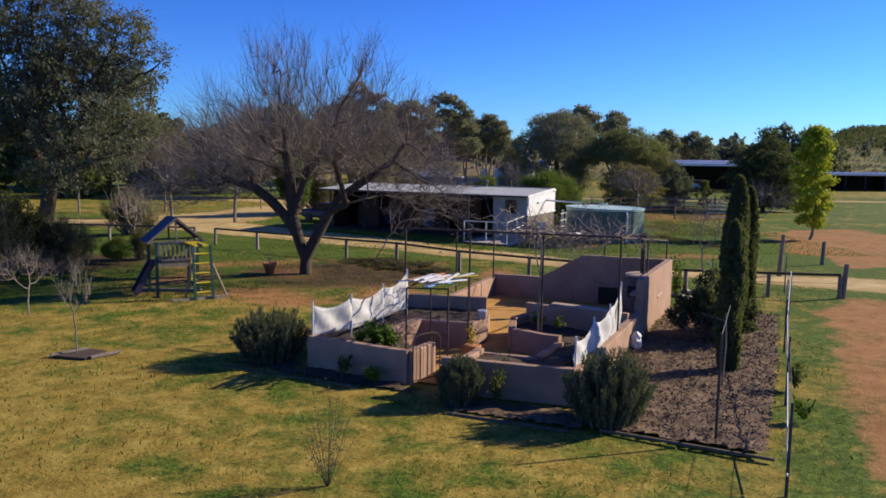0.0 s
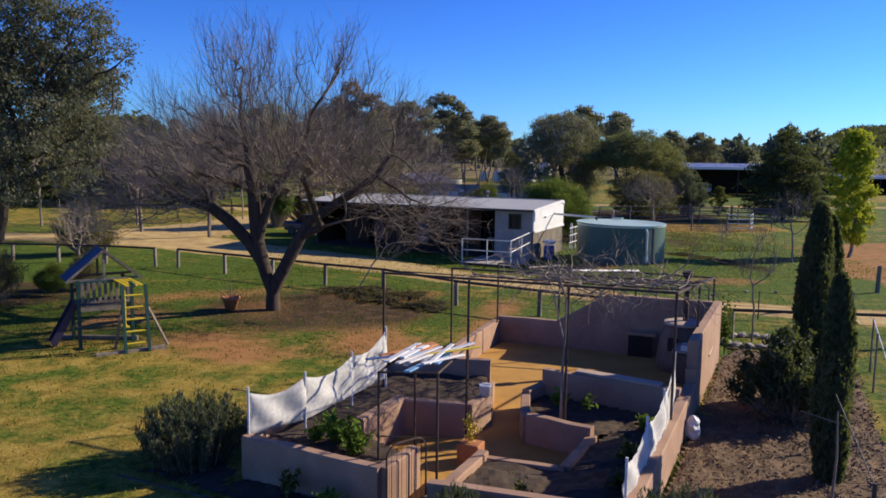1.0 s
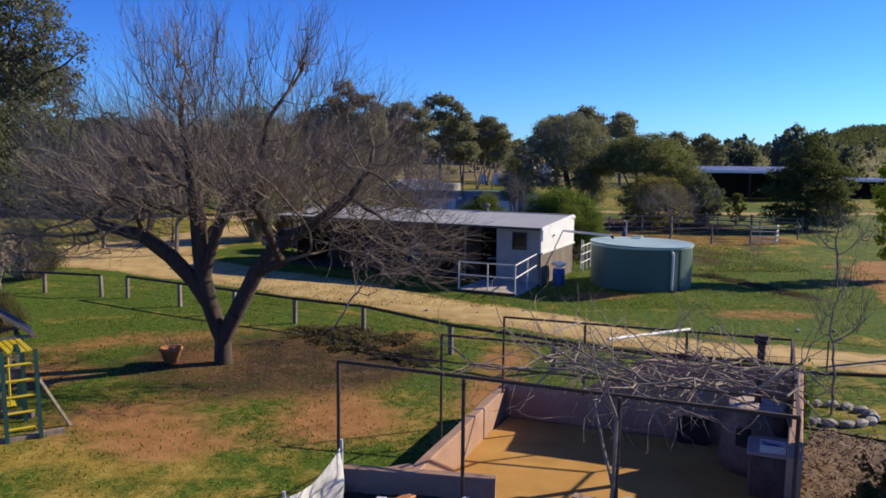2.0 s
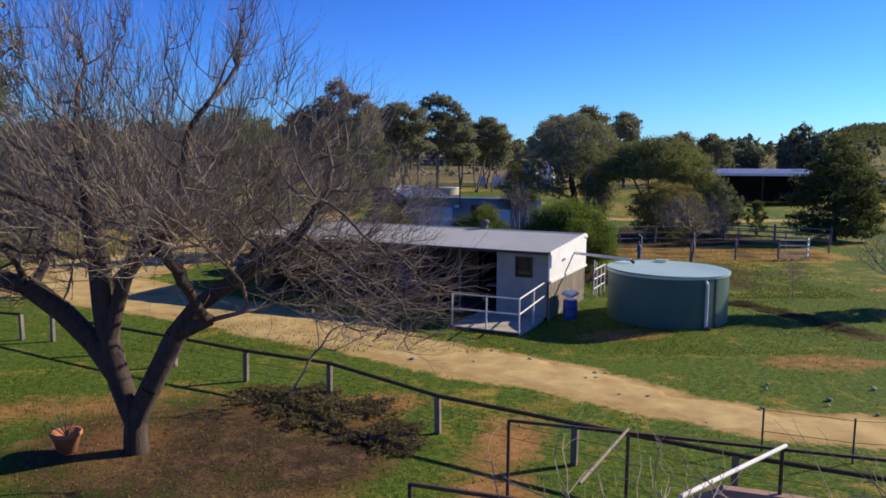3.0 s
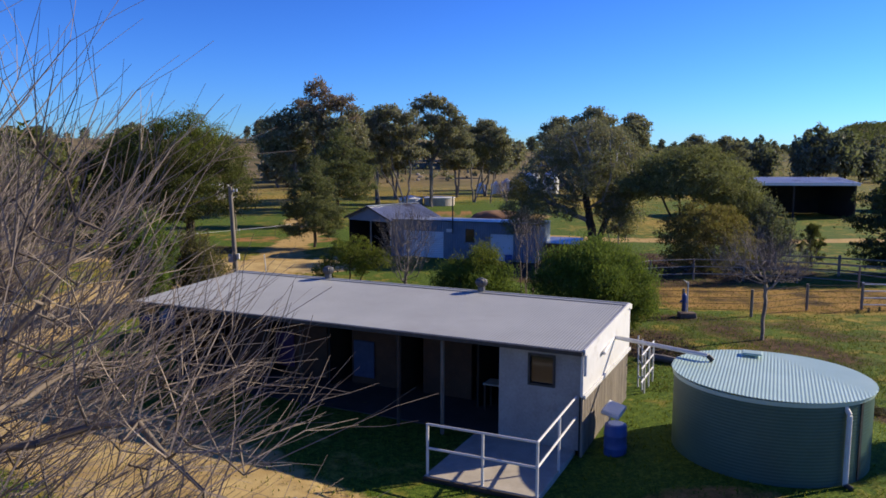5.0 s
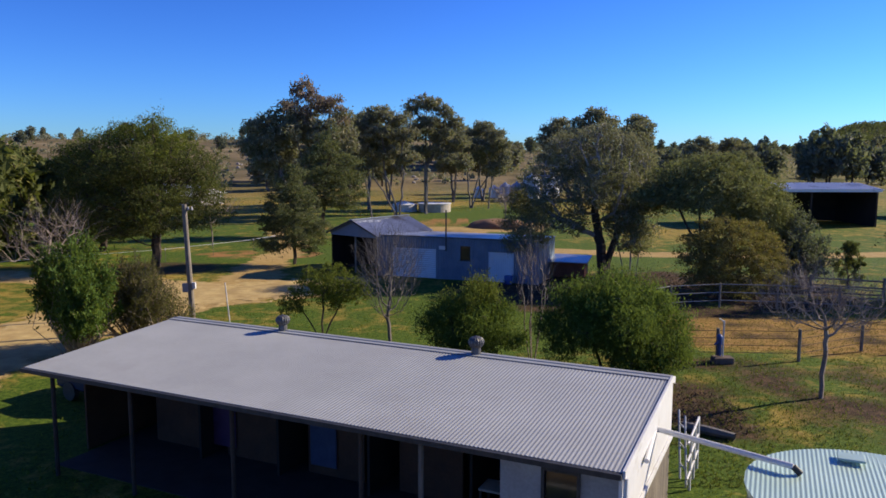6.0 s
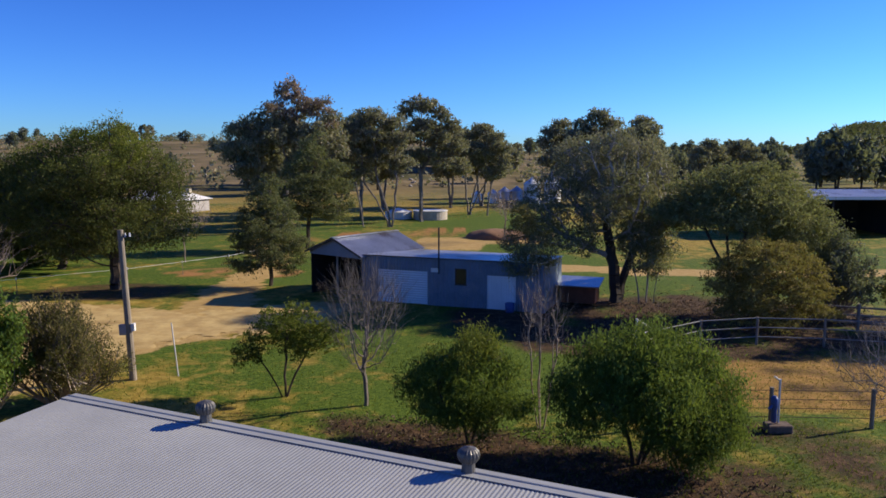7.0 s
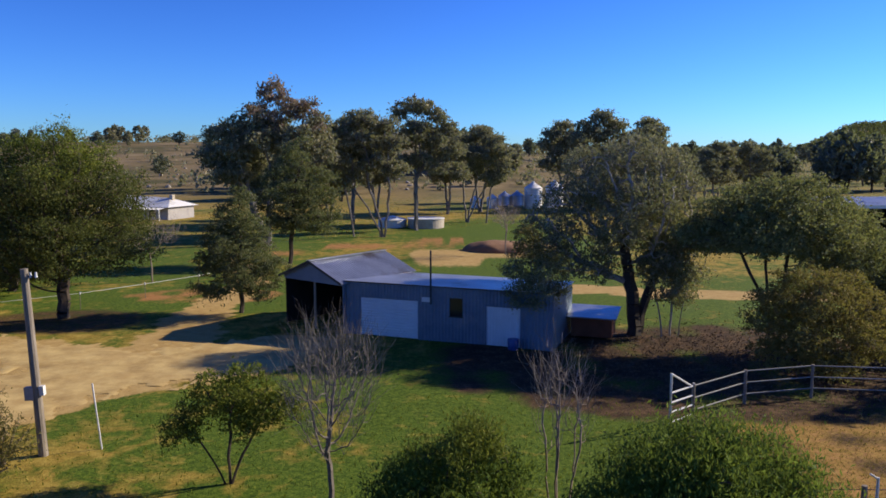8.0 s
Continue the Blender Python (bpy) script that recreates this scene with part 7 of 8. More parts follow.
part("top", box((0.92, 1.02, 0.06), (0, 0, 0.82), bevel=0.015), CAPPING, bench)
sink = thing("wash_basin", pose(6.58, 24.4, 0.88, 0, 0, -24), "white basin with blue cloth on the masonry bench", "basin")
bm = box((0.44, 0.34, 0.03))
for x, y, w, d in ((-0.205, 0, 0.03, 0.34), (0.205, 0, 0.03, 0.34), (0, -0.155, 0.38, 0.03), (0, 0.155, 0.38, 0.03)):
    box((w, d, 0.14), (x, y, 0.0), bm=bm)
part("tub", bm, PLASTIC_W, sink)
part("cloth", box((0.25, 0.2, 0.05), (0.02, 0, 0.05), (0, 8, 20), 0.02), BLUE, sink, "blue cloth")
dog = thing("fireplace", pose(6.0, 27.02, 0, 0, 0, -19.5), "low dark fireplace opening in the back wall", "fireplace")
# Solid dark block paints the shade of the fireplace hollow.
part("mouth", box((0.66, 0.06, 0.6), (0, -0.12, 0.04)), INSIDE, dog, "dark block for the shaded opening")
part("lintel", box((0.85, 0.1, 0.09), (0, -0.12, 0.65), bevel=0.015), RENDER, dog)

# ---------------- shrubs and plants round the garden ----------------
LEAF_ROSE = foliage("rosemary_needles", (0.045, 0.060, 0.038), (0.125, 0.148, 0.085), (0.18, 0.185, 0.115), 0.2)


def rosemary(at, w, h, seed, label):
    r = np.random.default_rng(seed)
    t = thing("rosemary_shrub", pose(*at), label, "shrub", "rosemary shrubs")
    stems, pts = [], []
    for k in range(150):
        a, q = r.uniform(0, 6.28), r.uniform(0.05, 1.0) ** 0.6
        b = np.array((math.cos(a) * q * w * 0.28, math.sin(a) * q * w * 0.28, 0))
        e = np.array((math.cos(a) * q * w * 0.5, math.sin(a) * q * w * 0.5, h * (1.05 - 0.45 * q * q) * r.uniform(0.8, 1.12)))
        e[:2] += r.normal(0, 0.05, 2)
        stems.append((*b, *e, 0.012, 0.005))
        s = r.uniform(0.12, 1.0, 120)[:, None]
        pts.append(b + (e - b) * s + r.normal(0, 0.03, (120, 3)))
    link_mesh("stem_clump", *tubes(stems), TWIG, t)
    link_mesh("needle_mass", *leaf_mesh(r, np.concatenate(pts), 0.021, 5.5, 2.6), LEAF_ROSE, t)


rosemary((-4.3, 19.0, 0), 2.1, 1.25, 1, "dense grey-green rosemary shrub beside the garden wall")
rosemary((3.35, 14.75, 0), 1.9, 1.4, 2, "dense grey-green rosemary shrub at the wall corner")
rosemary((0.42, 15.75, 0), 1.0, 0.95, 3, "small round rosemary shrub before the wall")


def leafy_plant(name, at, w, h, n, leaf, mat, label, seed):
    r = np.random.default_rng(seed)
    t = thing(name, pose(*at), label, "plant")
    st = []
    pts = []
    for k in range(max(6, n // 12)):
        a, q = r.uniform(0, 6.28), r.uniform(0.1, 1)
        e = np.array((math.cos(a) * q * w / 2, math.sin(a) * q * w / 2, h * r.uniform(0.5, 1.0)))
        st.append((0, 0, 0, *e, *((0.008, 0.004) if h < 1.5 else (0.003, 0.002))))
        pts.append(e * r.uniform(0.3, 1.0, (12, 1)) + r.normal(0, 0.05, (12, 3)))
    link_mesh("stalk_clump", *tubes(st), mat, t)
    link_mesh("foliage", *leaf_mesh(r, np.concatenate(pts), leaf, 1.7, 0.3), mat, t)


for k, (x, y, z, w, h, n, lf, mt, lab) in enumerate([
        (-1.55, 18.6, 0.58, 0.9, 0.55, 300, 0.09, LEAF_GREEN, "lush green vegetable plant in the raised bed"),
        (-1.25, 18.1, 0.58, 0.7, 0.5, 260, 0.09, LEAF_GREEN, "lush green vegetable plant in the raised bed"),
        (-2.0, 18.75, 0.58, 0.5, 0.3, 120, 0.07, LEAF_GREEN, "low green seedling in the raised bed"),
        (2.7, 20.9, 0.55, 0.4, 0.35, 120, 0.08, LEAF_GREEN, "small green leafy plant in soil"),
        (3.2, 20.6, 0.55, 0.3, 0.4, 80, 0.07, LEAF_GREEN, "small green leafy plant in soil"),
        (3.6, 18.3, 0.4, 0.6, 0.35, 160, 0.08, LEAF_OLIVE, "straggling weeds in the raised bed"),
        (3.1, 17.2, 0.4, 0.5, 0.3, 120, 0.07, LEAF_OLIVE, "straggling weeds in the raised bed"),
        (4.3, 19.9, 0.4, 0.6, 0.35, 160, 0.08, LEAF_GREEN, "straggling weeds in the raised bed"),
        (1.45, 16.7, 0.4, 0.35, 0.5, 80, 0.06, LEAF_OLIVE, "thin upright weed in the raised bed"),
        (1.2, 15.6, 0.04, 0.55, 0.95, 200, 0.05, LEAF_OLIVE, "thin leafy rose bush before the wall"),
        (-2.3, 17.5, 0.04, 0.5, 0.6, 160, 0.06, LEAF_OLIVE, "thin leafy rose bush before the wall"),
        (-1.5, 17.0, 0.04, 0.5, 0.45, 160, 0.06, LEAF_GREEN, "low leafy plant at the edging"),
        (8.15, 17.0, 0.04, 0.6, 0.7, 200, 0.07, LEAF_OLIVE, "leafy weed at the fence line"),
        (7.4, 15.0, 0.04, 0.5, 0.4, 120, 0.07, LEAF_GREEN, "leafy weed at the fence line"),
        (8.55, 27.3, 0.02, 0.5, 2.0, 300, 0.07, LEAF_GREEN, "green creeper climbing at the wall corner"),
        (-1.75, 11.5, 0.0, 1.2, 1.6, 420, 0.025, LEAF_GREY, "wispy grey-green seedling shrub on the lawn")]):
    leafy_plant("garden_plant", (x, y, z), w, h, n, lf, mt, lab, 50 + k)


def cypress(at, h, w, seed, label):
    r = np.random.default_rng(seed)
    t = thing("cypress", pose(*at), label, "cypress", "pencil cypresses")
    link_mesh("trunk", *tubes([(0, 0, -0.1, 0, 0, h * 0.9, 0.07, 0.02)]), BARK, t)
    n = int(8000 * h / 4)
    z = r.uniform(0.02, 1.0, n)
    prof = w / 2 * np.clip(np.sin(np.clip(z * 0.90 + 0.10, 0, 1) * np.pi) ** 0.40, 0.05, 1) * (1 - 0.12 * z)
    a = r.uniform(0, 6.28, n)
    rad = prof * r.uniform(0.70, 1.08, n) * (1 + 0.14 * np.sin(a * 3 + z * 9 + seed))
    link_mesh("foliage", *leaf_mesh(r, np.stack([np.cos(a) * rad, np.sin(a) * rad, z * h], 1), 0.055, 3.0, 2.2), LEAF_DARK, t)


cypress((8.85, 22.8, 0), 4.75, 0.78, 1, "tall narrow dark cypress in the mulch")
cypress((9.45, 23.4, 0), 4.4, 0.62, 2, "tall narrow dark cypress in the mulch")
cypress((7.15, 18.5, 0), 3.75, 0.6, 3, "narrow dark cypress beside the garden wall")
shade_bush = bush_meshes("shade", 41, 2.1, 2.6, 10000, 0.07, LEAF_DARK)
bush("dark_shrub", (7.95, 21.9, 0), shade_bush, "dark evergreen shrub at the cypress foot")

# ---------------- rail fence along the lawn ----------------
fence = thing("rail_fence", pose(0, 0, 0), "weathered post-and-rail fence with dark top rail", "fence")


def fence_run(posts, h=0.92, parent=fence, rail=DARK_WOOD):
    for k, (x, y) in enumerate(posts):
        rr = random.Random(int(x * 31 + y * 17))
        part("post", box((0.14, 0.13, h + rr.uniform(-0.03, 0.05)), (x, y, -0.02), (rr.uniform(-2, 2), rr.uniform(-2, 2), -28 + rr.uniform(-6, 6)), 0.012), OLD_WOOD, parent)
    for (x0, y0), (x1, y1) in zip(posts, posts[1:]):
        part("rail", rod((x0, y0, h + 0.02), (x1, y1, h + 0.02), 0.055, 0.05, 8), rail, parent)
        for z in (0.3, 0.6):
            part("wire", rod((x0, y0, z), (x1, y1, z), 0.005, n=4), DARK_STEEL, parent)


fence_run([(-33, 46.5), (-29.6, 45.6), (-26.9, 45.2), (-24.4, 44.9), (-21.9, 44.6), (-19.4, 44.3), (-16.9, 44.1), (-14.1, 43.4)])
fence_run([(-12.9, 43.2), (-10.1, 41.55), (-7.5, 40.1), (-4.85, 38.5), (-2.2, 37.2), (0.82, 34.35), (3.78, 32.5), (6.6, 30.8), (9.55, 29.4), (12.6, 29.0), (15.2, 28.7)])

# swinging wire fence beside the track
wf = thing("wire_fence", pose(0, 0, 0), "thin steel-post wire fence along the red track", "fence")
WP = [(5.5, 11.5), (7.5, 16.0), (9.42, 20.4), (10.99, 23.85), (11.94, 25.7), (13.6, 29.8), (15.35, 34.1)]
for x, y in WP:
    part("post", rod((x, y, -0.1), (x, y, 1.5), 0.028, 0.024, 8), OLD_WOOD if y > 22 else DARK_STEEL, wf)
for (x0, y0), (x1, y1) in zip(WP, WP[1:]):
    for z in (0.5, 0.95, 1.4):
        part("wire", rod((x0, y0, z), (x1, y1, z), 0.005, n=4), DARK_STEEL, wf)
rope = thing("white_rope", pose(0, 0, 0), "pale rope slung from post to post along the fence", "rope")
for a, b in (((11.9, 25.65, 1.5), (9.40, 20.3, 1.05)), ((9.40, 20.3, 1.05), (7.45, 15.9, 0.7)), ((7.45, 15.9, 0.7), (5.45, 11.4, 0.35))):
    part("strand", rod(a, b, 0.014, n=6), PLASTIC_W, rope)
trellis = thing("trellis_post", pose(5.2, 13.8, 0), "thin steel post with a cross wire in the mulch", "post")
part("shaft", rod((0, 0, -0.1), (0, 0, 2.05), 0.028, n=8), DARK_STEEL, trellis)
part("cross_wire", rod((0, 0, 2.02), (3.4, 8.2, 1.5), 0.008, n=4), DARK_STEEL, trellis)
stub = thing("dead_stump", pose(6.55, 17.2, 0), "dead forked branch standing in the mulch", "branch")
link_mesh("limb", *tubes([(0, 0, 0, 0.04, 0, 1.0, 0.026, 0.02), (0.04, 0, 1.0, 0.0, 0, 1.75, 0.02, 0.01), (0.04, 0, 1.55, -0.55, 0.1, 1.72, 0.012, 0.006)]), PALE_TWIG, stub)
for x, y, h in ((15.4, 34.4, 1.9), (19.3, 38.3, 1.2), (15.4, 28.8, 1.35), (24.5, 33, 1.2), (29, 31.5, 1.2)):
    p = thing("fence_post", pose(x, y, 0, 0, random.Random(int(x)).uniform(-3, 3), 0), "rough grey timber post in the paddock", "post", "paddock posts")
    part("shaft", rod((0, 0, -0.1), (0, 0, h), 0.1, 0.085, 9), OLD_WOOD, p)
# paddock fence of wire at the far side of the drive
pf = thing("paddock_fence", pose(0, 0, 0), "thin wire paddock fence on steel posts", "fence")
PQ = [(8.2, 33.3), (9.9, 32.6), (11.6, 32.3), (13.2, 31.7)]
for x, y in PQ:
    part("post", rod((x, y, 0), (x, y, 1.05), 0.022, n=6), DARK_STEEL, pf)
for a, b in zip(PQ, PQ[1:]):
    for z in (0.5, 1.0):
        part("wire", rod((*a, z), (*b, z), 0.006, n=4), DARK_STEEL, pf)

# ring of stones round the sapling
ring = thing("stone_ring", pose(10.0, 28.9, 0), "ring of pale field stones round a sapling", "stone ring")
rs = random.Random(8)
for k in range(16):
    a = 2 * math.pi * k / 16
    bm = bmesh.new()
    bmesh.ops.create_icosphere(bm, subdivisions=2, radius=0.17, matrix=pose(0.95 * math.cos(a), 0.75 * math.sin(a), 0.06, 0, 0, rs.uniform(0, 90)) @ Matrix.Diagonal((1.25, 0.8, 0.62, 1)))
    for vv in bm.verts:
        vv.co += Vector((rs.uniform(-0.02, 0.02), rs.uniform(-0.02, 0.02), rs.uniform(-0.015, 0.015)))
    part("stone", bm, STONE, ring)
tagged(part("sapling_soil", poly([(-9.85, 18.95), (-8.95, 18.75), (-8.75, 19.55), (-9.7, 19.8)], 0.0, 0.05), SOIL), "square of dug soil round a sapling", "soil", kind="structure")

# ---------------- play tower ----------------
play = thing("play_tower", pose(-9.95, 28.0, 0, 0, 0, 34), "green and yellow children's climbing tower with navy roof", "play tower")
TW, TD = 1.45, 1.2
for x in (-TW / 2, TW / 2):
    for y in (-TD / 2, TD / 2):
        part("post", box((0.09, 0.09, 2.02), (x, y, 0)), PLAY_GREEN, play)
for k in range(7):
    part("floor_board", box((TW, 0.15, 0.05), (0, -0.5 + k * 0.168, 1.22), bevel=0.006), OLD_WOOD, play)
for sgn in (-1, 1):
    part("floor_beam", box((TW, 0.05, 0.12), (0, sgn * 0.55, 1.09)), OLD_WOOD, play)
for k in range(9):
    part("slat", box((0.085, 0.025, 0.58), (-TW / 2 + 0.10 + k * 0.156, -TD / 2 - 0.035, 1.36), bevel=0.006), OLD_WOOD, play)
for k in range(6):
    part("slat", box((0.025, 0.085, 0.58), (TW / 2 + 0.035, -0.42 + k * 0.168, 1.36), bevel=0.006), OLD_WOOD, play)
for z in (1.40, 1.90):
    part("top_rail", box((TW + 0.1, 0.04, 0.08), (0, -TD / 2, z)), PLAY_GREEN, play)
for sgn in (-1, 1):
    n = 9
    bm = bmesh.new()
    grid = []
    for k in range(n):
        u = k / (n - 1)
        sag = -0.05 * math.sin(math.pi * u)
        grid.append([[bm.verts.new((sgn * 1.02 * u, y, 2.86 - 0.86 * u + sag + dz)) for y in (-0.56, 0.0, 0.56)] for dz in (0.0, 0.02)])
    for k in range(n - 1):
        for q in (0, 1):
            for lay in (0, 1):
                bm.faces.new((grid[k][lay][q], grid[k][lay][q + 1], grid[k + 1][lay][q + 1], grid[k + 1][lay][q]))
        for q in (0, 2):
            bm.faces.new((grid[k][0][q], grid[k][1][q], grid[k + 1][1][q], grid[k + 1][0][q]))
    for k in (0, n - 1):
        for q in (0, 1):
            bm.faces.new((grid[k][0][q], grid[k][0][q + 1], grid[k][1][q + 1], grid[k][1][q]))
    bmesh.ops.recalc_face_normals(bm, faces=bm.faces)
    part("roof_canvas", bm, NAVY, play, "navy canvas roof slope")
    for y in (-0.57, 0.57):
        part("rafter", beam((0, y, 2.85), (sgn * 1.04, y, 1.97), 0.05, 0.07), OLD_WOOD, play)
for y in (-0.52, 0.52):
    part("roof_post", box((0.06, 0.06, 0.92), (0, y, 1.94)), OLD_WOOD, play)
    part("tie_beam", beam((-0.95, y, 2.0), (0.95, y, 2.0), 0.05, 0.07), OLD_WOOD, play)
for k in range(4):
    part("canopy_bar", beam((0.25 + 0.13 * k, -0.66, 1.99), (0.40 + 0.13 * k, -1.66, 1.93), 0.10, 0.03), YELLOW, play, "yellow plastic bar")
for x in (0.25, 0.89):
    part("ladder_post", beam((x, -1.66, 1.95), (x, -1.90, 0.0), 0.08, 0.08), PLAY_GREEN, play)
for k in range(5):
    z = 0.30 + k * 0.34
    y = -1.90 + 0.24 * z / 1.95
    part("rung", rod((0.25, y, z), (0.89, y, z), 0.028), YELLOW, play)
part("stay", beam((0.92, -1.74, 1.3), (1.55, -1.35, 0.0), 0.06, 0.06), OLD_WOOD, play)
part("stay", beam((0.22, -1.74, 1.3), (0.10, -1.15, 0.0), 0.06, 0.06), OLD_WOOD, play)
part("beam", beam((0.57, -0.6, 1.93), (0.57, -1.7, 1.93), 0.08, 0.1), PLAY_GREEN, play)
for y in (-0.95, -1.25):
    part("chain", rod((0.40, y, 1.92), (0.40, y, 0.68), 0.02, n=6), YELLOW, play)
part("swing_seat", box((0.2, 0.36, 0.05), (0.40, -1.10, 0.63), bevel=0.015), YELLOW, play)
bm = bmesh.new()
for sgn in (-1, 1):
    beam((-0.74, sgn * 0.24, 1.30), (-1.38, sgn * 0.24, 0.16), 0.04, 0.2, bm)
beam((-0.72, 0, 1.24), (-1.38, 0, 0.08), 0.46, 0.03, bm)
part("slide", bm, SLIDE_BLUE, play, "dark indigo plastic slide")
eb = thing("edging_board", pose(-8.6, 26.75, 0, 0, 0, 36), "grey timber sleeper edging the play area", "edging", "edging boards")
part("board", box((1.9, 0.14, 0.12), (0, 0, 0)), OLD_WOOD, eb)
eb = thing("edging_board", pose(-10.2, 28.2, 0, 0, 0, 0), "grey timber sleeper edging the play area", "edging", "edging boards")
part("board", box((2.4, 0.14, 0.16), (0, 0, 0)), OLD_WOOD, eb)
pot = thing("flower_pot", pose(-7.5, 33.1, 0), "orange terracotta pot with a dry plant", "pot")
part("pot", lathe([(0.2, 0), (0.3, 0.38), (0.34, 0.4), (0.34, 0.48), (0.29, 0.48), (0.26, 0.36)], 20), TERRACOTTA, pot, smooth=True)
rr = np.random.default_rng(3)
st = []
for k in range(14):
    e = rr.normal((0, 0, 0.85), (0.22, 0.22, 0.15))
    st.append((0, 0, 0.35, *e, 0.012, 0.004))
link_mesh("dry_plant", *tubes(st), TWIG, pot)

# ---------------- arena rails, pump, gate ----------------
def pipe_fence(name, posts, hs, label, h=1.35, mat=OLD_WOOD, rmat=RAIL_STEEL, r=0.026, pr=0.06):
    t = thing(name, pose(0, 0, 0), label, "fence")
    for x, y in posts:
        part("post", rod((x, y, 0), (x, y, h), pr, n=9), mat, t)
    for a, b in zip(posts, posts[1:]):
        for z in hs:
            part("rail", rod((*a, z), (*b, z), r, n=7), rmat, t)
    return t


pipe_fence("yard_rails", [(12.06, 73.05), (14.68, 74.9), (17.6, 75.6), (20.6, 75.2), (23.6, 74.4), (26.4, 72.6), (28.2, 69.8)], (1.3, 0.85, 0.4), "grey steel rail fence round the sand arena")
pipe_fence("cable_fence", [(9.6, 64.6), (13.45, 64.6), (16.7, 64.4), (20.2, 66.1), (23.1, 66.3)], (1.25, 0.95, 0.65, 0.35), "cable fence along the sand arena", 1.35, OLD_WOOD, RUST, 0.012, 0.07)
gate_p = thing("steel_gate", pose(0, 0, 0), "white steel yard gate panel", "gate")
for a, b in (((23.1, 66.3), (24.95, 66.25)), ((24.95, 66.25), (25.6, 67.4)), ((10.98, 72.2), (12.06, 73.05))):
    for z in (0.25, 0.6, 0.95, 1.3):
        part("rail", rod((*a, z), (*b, z), 0.032, n=8), WHITE, gate_p)
    for p in (a, b):
        part("upright", rod((*p, 0), (*p, 1.4), 0.045, n=8), WHITE, gate_p)
part("tall_post", rod((10.98, 72.2, 0), (10.98, 72.2, 2.0), 0.045, n=8), WHITE, gate_p)
part("brace", rod((10.98, 72.2, 1.98), (11.9, 72.9, 1.35), 0.035, n=8), WHITE, gate_p)
pump = thing("hand_pump", pose(13.35, 64.15, 0), "blue hand pump on a concrete block by the fence", "pump")
part("block", box((0.8, 0.5, 0.28), (0.15, 0, 0), bevel=0.03), OVEN_STONE, pump)
part("body", lathe([(0.07, 0.32), (0.10, 0.4), (0.085, 0.75), (0.11, 0.8), (0.12, 1.1), (0.07, 1.2)], 14, at=(0, 0, 0)), BLUE, pump, smooth=True)
part("spout", rod((0, 0, 0.95), (-0.22, -0.1, 0.8), 0.05, 0.04), BLUE, pump)
part("riser", rod((0.16, 0.02, 0.3), (0.16, 0.02, 1.75), 0.035), WHITE, pump)
part("handle", rod((0.16, 0.02, 1.7), (-0.05, 0, 1.85), 0.025), WHITE, pump)
# post and rails in dark timber behind the arena
pipe_fence("stock_yard", [(21.5, 79.6), (24, 78.5), (27.5, 77.0), (31, 75.0)], (1.2, 0.8, 0.4), "dark timber stockyard rails in tree shade", 1.4, OLD_WOOD, OLD_WOOD, 0.05, 0.09)
# electric tape fence at the left of the yard
tape = thing("tape_fence", pose(0, 0, 0), "white electric tape fence on short posts", "fence")
TP = [(-30, 84.5), (-24.5, 89.0), (-19.2, 93.5), (-16.5, 97.0), (-14.0, 100.5), (-12.6, 104)]
for x, y in TP:
    part("post", rod((x, y, 0), (x, y, 1.05), 0.018, n=6), OLD_WOOD, tape)
    part("insulator", box((0.07, 0.05, 0.16), (x, y, 0.93)), PLASTIC_W, tape)
for a, b in zip(TP, TP[1:]):
    part("tape", beam((*a, 1.0), (*b, 1.0), 0.008, 0.022), PLASTIC_W, tape)

# ---------------- far buildings ----------------
def open_shed(name, m, w, d, h, rise, label, bays):
    t = thing(name, m, label, "shed")
    roof_sheet("roof", -0.5, w + 0.5, -0.6, h + 0.15, d * 0.55, h + rise, PALE_IRON, t, 0.5, 0.05, "pale iron roof")
    roof_sheet("roof", -0.5, w + 0.5, d, h - 0.1, d * 0.55, h + rise, PALE_IRON, t, 0.5, 0.05)
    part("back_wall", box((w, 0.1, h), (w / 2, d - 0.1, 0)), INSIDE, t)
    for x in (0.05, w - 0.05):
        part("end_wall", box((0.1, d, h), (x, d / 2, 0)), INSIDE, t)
    part("fascia", box((w + 0.6, 0.08, 0.35), (w / 2, -0.5, h - 0.15)), PALE_IRON, t)
    for k in range(bays + 1):
        part("post", box((0.2, 0.2, h), (w * k / bays, 0, 0)), DARK_WOOD, t)
    return t


open_shed("machinery_shed", pose(38.4, 124, 0, 0, 0, 0), 15.5, 9, 4.3, 0.75, "long open machinery shed with pale iron roof", 2)
open_shed("hay_shed", pose(67.0, 134, 0, 0, 0, 6), 15, 8, 2.9, 0.35, "low dark open shed across the paddock", 4)
ute = thing("parked_truck", pose(42.2, 128.0, 0, 0, 0, 10), "white farm truck parked inside the open shed", "truck")
part("cab", box((1.9, 1.8, 1.3), (0, 0, 0.5), bevel=0.15), WHITE, ute)
part("windscreen", box((1.6, 0.06, 0.5), (0, -0.9, 1.2)), GLASS_DARK, ute)
for x in (-0.8, 0.8):
    part("wheel", rod((x - 0.1, -0.6, 0.35), (x + 0.1, -0.6, 0.35), 0.36, n=16), DARK_STEEL, ute)

